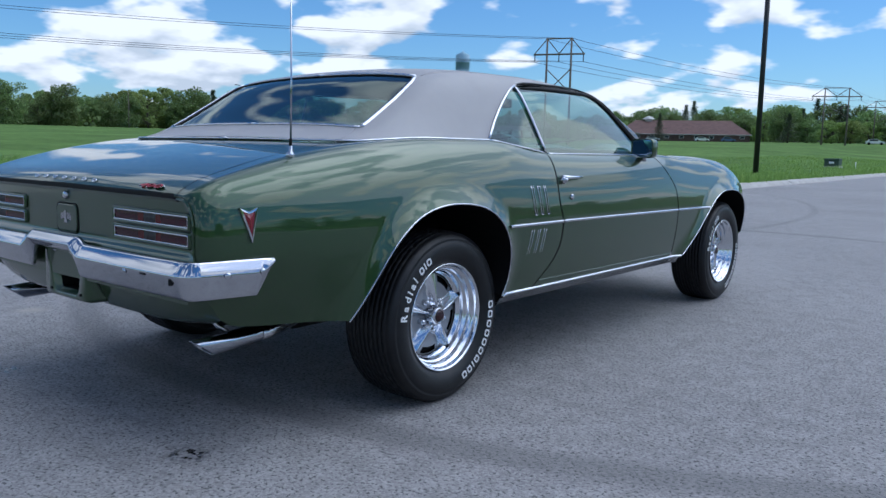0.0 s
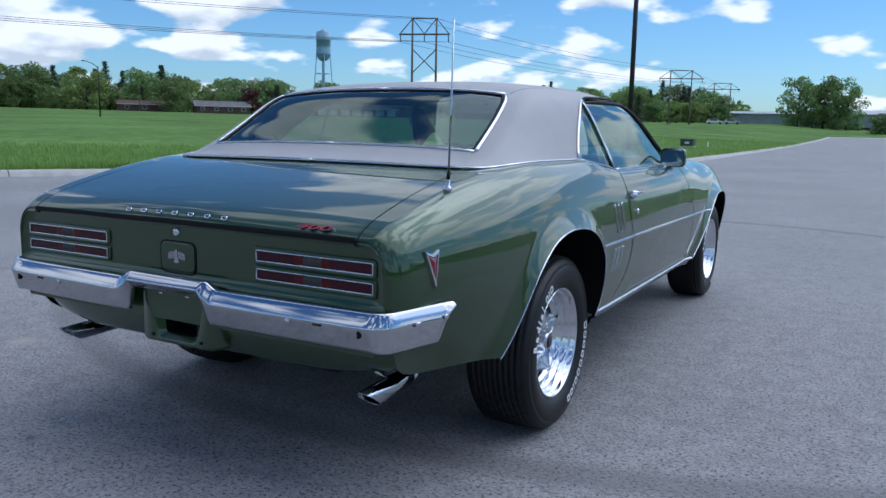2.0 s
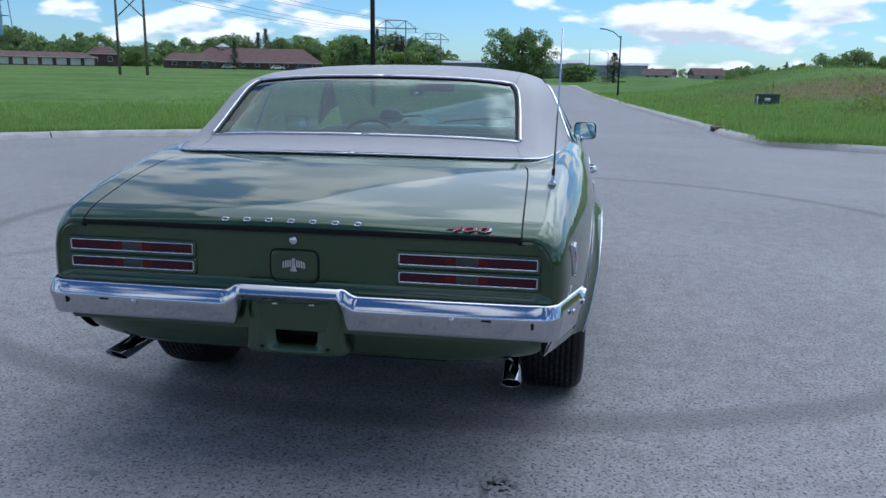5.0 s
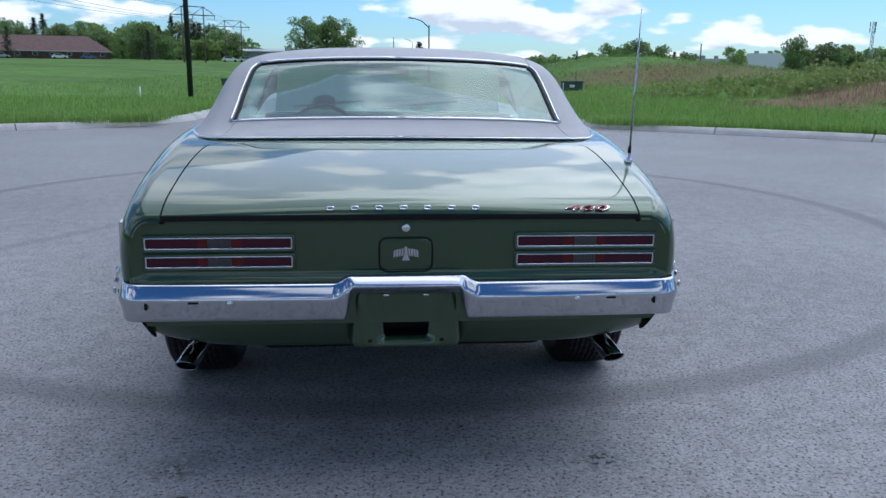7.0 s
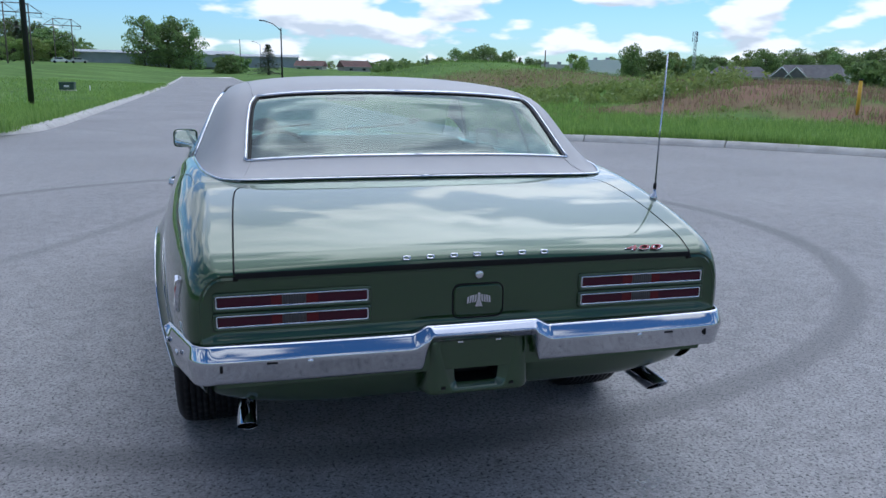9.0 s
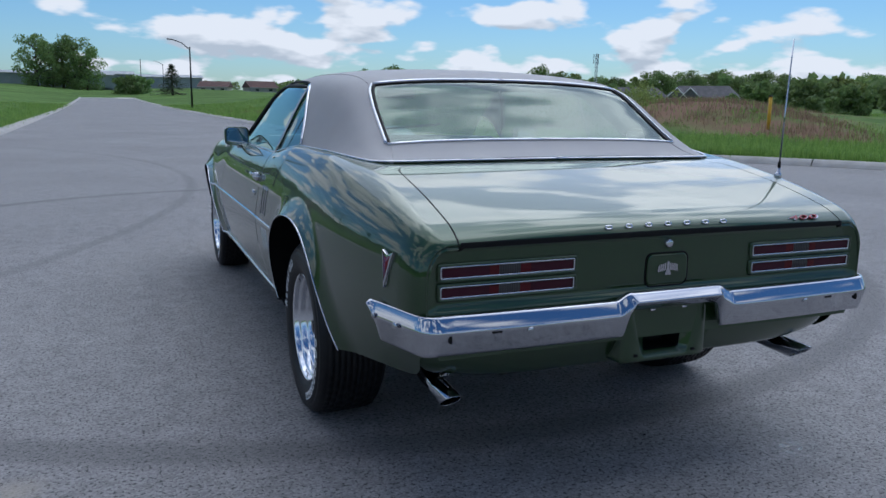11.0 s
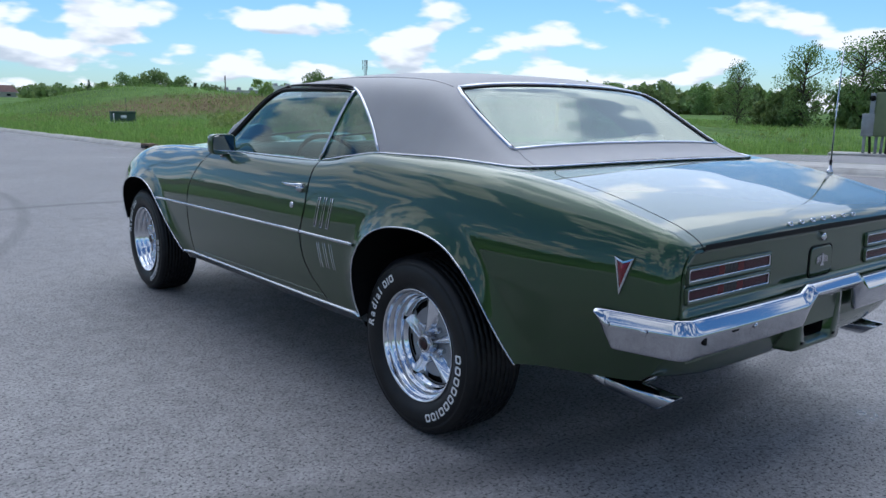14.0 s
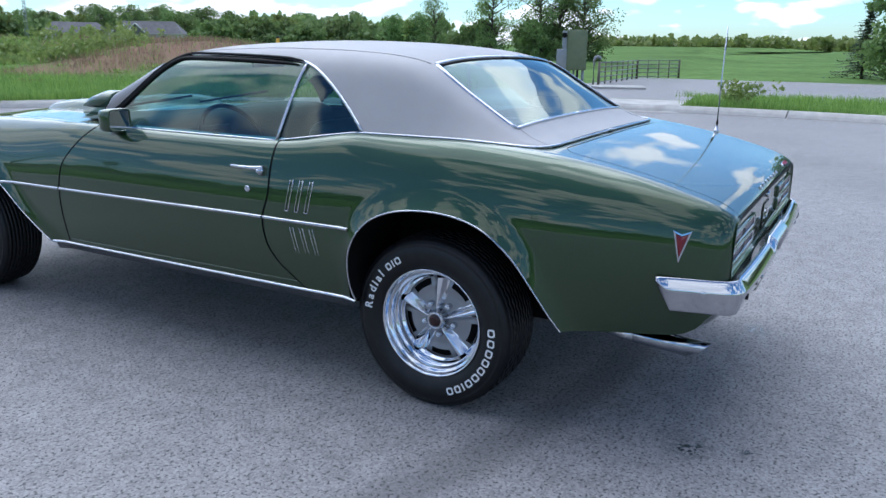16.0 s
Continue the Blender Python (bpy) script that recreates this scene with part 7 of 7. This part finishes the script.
for k in range(3):
    a, b = radians(120 * k), radians(120 * k + 120)
    part("leg", tube([(0.5 * math.cos(a), 0.5 * math.sin(a), 0), (0.32 * math.cos(a), 0.32 * math.sin(a), 15.4)], 0.07, 5), STEEL, t)
    for j in range(14):
        part("tie", tube([(0.45 * math.cos(a), 0.45 * math.sin(a), 1.1 * j), (0.42 * math.cos(b), 0.42 * math.sin(b), 1.1 * j + 1.1)], 0.035, 4), STEEL, t)
    for j in range(2):
        c, d = 0.8 * math.cos(a + 0.4), 0.8 * math.sin(a + 0.4)
        part("antenna", box(c - 0.09, d - 0.09, 12.6 + 1.5 * j, c + 0.09, d + 0.09, 13.8 + 1.5 * j), STEEL, t, smooth=False)

# ---- boxes and posts in the grass ----
def utility_box(x, y, w, d, h, turn, label):
    t = thing("utility_box", label, "utility box", at=pose(x, y, ground_z(x, y) - 0.02, 0, 0, turn))
    part("plinth", box(-w / 2 - 0.06, -d / 2 - 0.06, -0.1, w / 2 + 0.06, d / 2 + 0.06, 0.10, bevel=0.01), CONCRETE, t)
    part("case", box(-w / 2, -d / 2, 0.10, w / 2, d / 2, h, bevel=0.03), BOX_GREEN, t)
    part("lid", box(-w / 2 - 0.02, -d / 2 - 0.03, h - 0.10, w / 2 + 0.02, d / 2, h + 0.03, bevel=0.02), BOX_GREEN, t)
    part("label_plate", box(-0.15, -d / 2 - 0.012, h * 0.45, 0.15, -d / 2, h * 0.7), WHITE, t)


utility_box(-9.9, 52.0, 0.85, 0.8, 0.56, 0, "low dark green utility box in the grass")
utility_box(11.6, 44.0, 1.25, 0.9, 0.66, -10, "dark green transformer box on a concrete pad")
for x, y, h, mat, lab in ((17.6, 16.6, 1.02, YELLOW, "yellow marker post at the foot of the dirt mound"), (11.0, 43.6, 0.55, WHITE, "short white marker stake in the grass"), (-9.5, 30.0, 0.45, WHITE, "short white marker stake in the grass"), (-8.6, 52, 0.4, WHITE, "short white marker stake in the grass"), (12.0, 44.6, 1.4, POLE_DARK, "thin dark marker rod behind the utility box")):
    t = thing("marker_post", lab, "post", at=pose(x, y, ground_z(x, y) - 0.1))
    r = 0.055 if mat is YELLOW else 0.03 if mat is WHITE else 0.015
    part("stake", tube([(0, 0, 0), (0, 0, h + 0.1)], r, 10), mat, t)
    if mat is YELLOW:
        part("cap", tube([(0, 0, h + 0.1), (0, 0, h + 0.15)], 0.065, 10), POLE_DARK, t)
# cast iron inlet in the kerb
for x, y, tn in ((-5.15, 18.1, 0), (4.75, 19.0, 0)):
    t = thing("kerb_inlet", "dark iron drain inlet set in the kerb", "drain", "drain inlets", at=pose(x, y, 0.0, 0, 0, tn))
    part("frame", box(-0.22, -0.35, -0.05, 0.22, 0.35, 0.155, bevel=0.01), DIRT, t)
    part("mouth", box(0.2 if x < 0 else -0.235, -0.28, 0.01, 0.235 if x < 0 else -0.2, 0.28, 0.11), BLACK, t)

# ---- drive, gate and control cabinets ----
rows = []
for dr, z in ((-0.06, 0.004), (0.0, 0.018), (0.15, 0.132), (0.40, 0.142), (1.5, 0.150)):
    rows.append([(BULB_C[0] + (BULB_R + dr) * math.cos(radians(a)), BULB_C[1] + (BULB_R + dr) * math.sin(radians(a)), z if 5.5 < a < 26.5 else z + 0.002) for a in np.linspace(4.5, 27.5, 24)])
tagged(mesh_ob("drive_apron", grid(rows, flip=True), CONCRETE, False), "pale concrete drive apron at the kerb", "pavement", kind="structure")
rows = [[(BULB_C[0] + (BULB_R + 1.5) * math.cos(radians(a)), BULB_C[1] + (BULB_R + 1.5) * math.sin(radians(a)), 0.154) for a in np.linspace(4.5, 27.5, 9)]]
for x, y0, y1, z in ((16.6, 2.8, 8.2, 0.12), (18.0, 3.0, 8.3, 0.07), (20.0, 3.2, 8.5, -0.015), (22.5, 3.2, 9.0, -0.10), (34, 3.0, 9.0, -0.10)):
    rows.append([(x, y, z) for y in np.linspace(y0, y1, 9)])
bm = grid(rows)
grid([[(x, y, z) for y in (-8, -2, 3.1)] for x, z in ((19.6, -0.02), (20.4, -0.03), (22.5, -0.094), (34, -0.094))], bm)
bmesh.ops.recalc_face_normals(bm, faces=bm.faces[:])
tagged(mesh_ob("drive", bm, ASPHALT, False), "narrow asphalt drive to the gate", "road", kind="structure")
t = thing("control_cabinet", "olive green electrical cabinet on a steel frame", "electrical cabinet", at=pose(23.0, 8.5, -0.13, 0, 0, -68))
part("slab", box(-1.2, -0.7, -0.1, 2.6, 0.8, 0.10, bevel=0.01), CONCRETE, t)
part("case", box(-0.05, -0.26, 0.62, 0.62, 0.26, 1.93, bevel=0.02), CABINET_GREEN, t)
part("door", box(-0.02, -0.285, 0.66, 0.59, -0.26, 1.89, bevel=0.01), CABINET_GREEN, t)
part("side_plate", box(-0.20, -0.24, 0.62, -0.06, 0.24, 1.90, bevel=0.01), STEEL, t)
for s in (0.05, 0.52):
    part("leg", box(s - 0.04, -0.2, 0.0, s + 0.04, 0.2, 0.64), STEEL, t)
part("conduit", tube([(0.2, -0.1, 0.05), (0.22, -0.1, 0.66)], 0.04, 8), STEEL, t)
part("conduit", tube([(0.34, -0.1, 0.05), (0.34, -0.1, 0.66)], 0.04, 8), POLE_DARK, t)
part("lamp", tube([(-0.12, -0.25, 1.78), (-0.14, -0.34, 1.75)], [0.06, 0.09], 10), BLACK, t)
t = thing("meter_cabinet", "blue-grey steel meter cabinet beside the tall cabinet", "electrical cabinet", at=pose(22.98, 8.42, -0.13, 0, 0, -68))
part("case", box(-0.45, -0.2, 0.62, -0.02, 0.2, 1.30, bevel=0.02), STEEL, t)
part("pedestal", box(-0.38, -0.15, 0.0, -0.30, 0.15, 0.62, bevel=0.02), STEEL, t)
part("conduit", tube([(-0.15, 0, 0.0), (-0.2, 0, 0.64)], 0.04, 8), POLE_DARK, t)
t = thing("vent_pipe", "grey hooked vent pipe standing by the gate", "pipe", at=pose(24.9, 8.2, -0.13, 0, 0, -70))
part("pipe", tube([(0, 0, 0), (0, 0, 0.92), (0.04, 0, 1.02), (0.12, 0, 1.06), (0.20, 0, 1.02), (0.22, 0, 0.95)], 0.05, 10), STEEL, t)


def gate(x0, y0, x1, y1, n, label):
    t = thing("metal_gate", label, "gate", "gates", at=pose(0, 0, 0))
    a, b = Vector((x0, y0, -0.13)), Vector((x1, y1, -0.13))
    for k in range(n + 1):
        p = lerp(a, b, k / n)
        part("post", tube([p, p + Vector((0, 0, 0.86))], 0.05 if k in (0, n) else 0.028, 8), POLE_WOOD, t)
    for z in (0.12, 0.30, 0.48, 0.66, 0.82):
        part("rail", tube([a + Vector((0, 0, z)), b + Vector((0, 0, z))], 0.022, 6), STEEL, t)


gate(25.8, 8.3, 32.6, 8.8, 7, "galvanised tubular field gate with rails")
gate(32.6, 8.8, 35.4, 7.6, 4, "galvanised tubular field gate with rails")

# ---- parked cars far off ----
def far_car(a, d, col, turn):
    x, y = polar(a, d)
    m = material("far_car_paint", col, 0.3, Coat_Weight=0.5)
    t = thing("parked_car", "small parked car far across the field", "car", "parked cars", at=pose(x, y, ground_z(x, y), 0, 0, turn - a))
    bm = bmesh.new()
    prof = [(-2.2, 0.35), (-2.25, 0.8), (-1.9, 0.95), (-1.5, 1.45), (0.5, 1.48), (1.1, 1.0), (2.1, 0.85), (2.25, 0.4)]
    grid([[(px, s * 0.88, pz) for px, pz in prof] for s in (-1, 1)], bm)
    for s in (-1, 1):
        v = [bm.verts.new((px, s * 0.88, pz)) for px, pz in prof]
        bm.faces.new(v if s < 0 else v[::-1])
    part("body", bm, m, t, smooth=False)
    for px in (-1.4, 1.4):
        for s in (-1, 1):
            part("wheel", tube([(px, s * 0.7, 0.33), (px, s * 0.9, 0.33)], 0.33, 14), RUBBER, t)
    for s in (-1, 1):
        part("window", box(-1.35, s * 0.89 - 0.01, 1.0, 0.6, s * 0.89 + 0.01, 1.38), PANE, t, smooth=False)


for a, d, col in ((-25.4, 262, (0.03, 0.03, 0.035)), (-23.9, 262, (0.45, 0.46, 0.47)), (-20.6, 262, (0.75, 0.75, 0.74)), (-18.9, 262, (0.05, 0.10, 0.22)), (-10.0, 230, (0.7, 0.7, 0.68)), (-8.9, 235, (0.5, 0.5, 0.5))):
    far_car(a, d, col, 0)


# ---- grass ----
def grass_field():
    """Long grass beyond the kerb: tufts of bent blades, thick near the road, thinner far off."""
    verts, faces = [], []

    def tuft(x, y, z, h, n, spread):
        for _ in range(n):
            a = rng.uniform(0, math.tau)
            bx, by = x + rng.gauss(0, spread), y + rng.gauss(0, spread)
            hh = h * rng.uniform(0.55, 1.25)
            lean = hh * rng.uniform(0.1, 0.55)
            w = 0.003 + 0.010 * hh * rng.uniform(0.6, 1.3) + 0.00012 * math.hypot(x, y)
            ca, sa = math.cos(a), math.sin(a)
            i = len(verts)
            verts.extend(((bx - sa * w, by + ca * w, z - 0.03), (bx + sa * w, by - ca * w, z - 0.03), (bx + ca * lean * 0.4 - sa * w * 0.7, by + sa * lean * 0.4 + ca * w * 0.7, z + hh * 0.62), (bx + ca * lean * 0.4 + sa * w * 0.7, by + sa * lean * 0.4 - ca * w * 0.7, z + hh * 0.62), (bx + ca * lean, by + sa * lean, z + hh)))
            faces.extend(((i, i + 1, i + 3, i + 2), (i + 2, i + 3, i + 4)))
    count = 0
    tries = 0
    while count < 42000 and tries < 300000:
        tries += 1
        # near rim of the circle and of the road
        if rng.random() < 0.72:
            a = radians(rng.uniform(-75, 100))
            r = BULB_R + 0.38 + 17 * rng.random() ** 1.7
            x, y = BULB_C[0] + r * math.sin(a), BULB_C[1] + r * math.cos(a)
        else:
            s = rng.choice((-1, 1))
            x, y = s * (ROAD_HALF + 0.38 + 14 * rng.random() ** 1.8), 13 + 75 * rng.random() ** 1.5
            x += road_x(y)
        if on_pavement(x, y) or on_drive(x, y):
            continue
        if dirt(x, y) and rng.random() < 0.85:
            continue
        d = math.hypot(x, y)
        patch = 0.7 + 0.6 * noise.noise((x * 0.35, y * 0.35, 3.0))
        tuft(x, y, ground_z(x, y), max(0.07, 0.19 * patch * rng.uniform(0.5, 1.5)), 5 if d < 30 else 4, 0.04 + 0.003 * d)
        count += 1
    for _ in range(15000):
        x, y = polar(rng.uniform(5, 64), 20 + 75 * rng.random() ** 1.3)
        if on_pavement(x, y) or on_drive(x, y) or (dirt(x, y) and rng.random() < 0.8):
            continue
        d = math.hypot(x, y)
        tuft(x, y, ground_z(x, y), 0.16 + 0.14 * rng.random(), 4, 0.06 + 0.004 * d)
    me = bpy.data.meshes.new("long_grass")
    me.from_pydata(verts, [], faces)
    me.materials.append(BLADE)
    tagged(new("long_grass", me), "long uncut green grass beyond the kerb", "grass", kind="stuff")
    # dry stalks and clods on the dirt mound
    verts.clear(), faces.clear()
    for cx, cy, rad, n in ((26.5, 30, 7.5, 1500), (21.0, 23.5, 6.5, 1500), (14.6, 23.0, 3.0, 400), (19.0, 17.6, 3.4, 500), (18.2, 14.6, 2.0, 160), (20, 62, 9, 900), (31, 56, 10, 900), (10, 50, 5, 250)):
        for _ in range(n):
            a, r = rng.uniform(0, math.tau), rad * rng.random() ** 0.5
            x, y = cx + r * math.cos(a), cy + r * math.sin(a)
            tuft(x, y, ground_z(x, y), 0.10 + 0.16 * rng.random(), 3, 0.12)
    me = bpy.data.meshes.new("dry_stalks")
    me.from_pydata(verts, [], faces)
    me.materials.append(STRAW)
    tagged(new("dry_stalks", me), "dry tan stalks on the dirt mound", "dry grass", kind="stuff")


grass_field()


def weeds():
    """Leafy weeds scattered on mound and verge."""
    bm = bmesh.new()
    for _ in range(420):
        a = rng.uniform(4, 62)
        d = rng.uniform(22, 75)
        x, y = polar(a, d)
        if on_pavement(x, y) or on_drive(x, y):
            continue
        if dirt(x, y) and rng.random() < 0.7:
            continue
        h = rng.uniform(0.06, 0.24)
        leaves(bm, (x, y, ground_z(x, y) + h * 0.4), h * 1.6, 16, 0.10, 0.5)
    for _ in range(150):
        x, y = polar(rng.uniform(20, 33), rng.uniform(36, 58))
        h = rng.uniform(0.25, 0.7)
        for j in range(3):
            leaves(bm, (x + rng.gauss(0, 0.35), y + rng.gauss(0, 0.35), ground_z(x, y) + h * rng.uniform(0.2, 0.9)), 0.35, 16, 0.15, 0.7)
    for cx, cy in ((18.2, 27.0), (19.0, 27.6), (19.6, 26.8), (22.5, 30.0), (23.4, 30.6), (15.8, 26.0), (16.6, 26.6), (25.5, 34.0)):
        for j in range(14):
            leaves(bm, (cx + rng.gauss(0, 0.5), cy + rng.gauss(0, 0.5), ground_z(cx, cy) + 0.15 + 0.55 * rng.random()), 0.30, 14, 0.13, 0.8)
    for k in range(26):
        leaves(bm, (13.95 + rng.gauss(0, 0.2), 1.35 + rng.gauss(0, 0.25), 0.30 + 0.25 * rng.random()), 0.16, 16, 0.06, 0.8)
    tagged(mesh_ob("weeds", bm, LEAF_LIGHT, False), "leafy green weeds on the rough ground", "weeds", kind="stuff")


weeds()
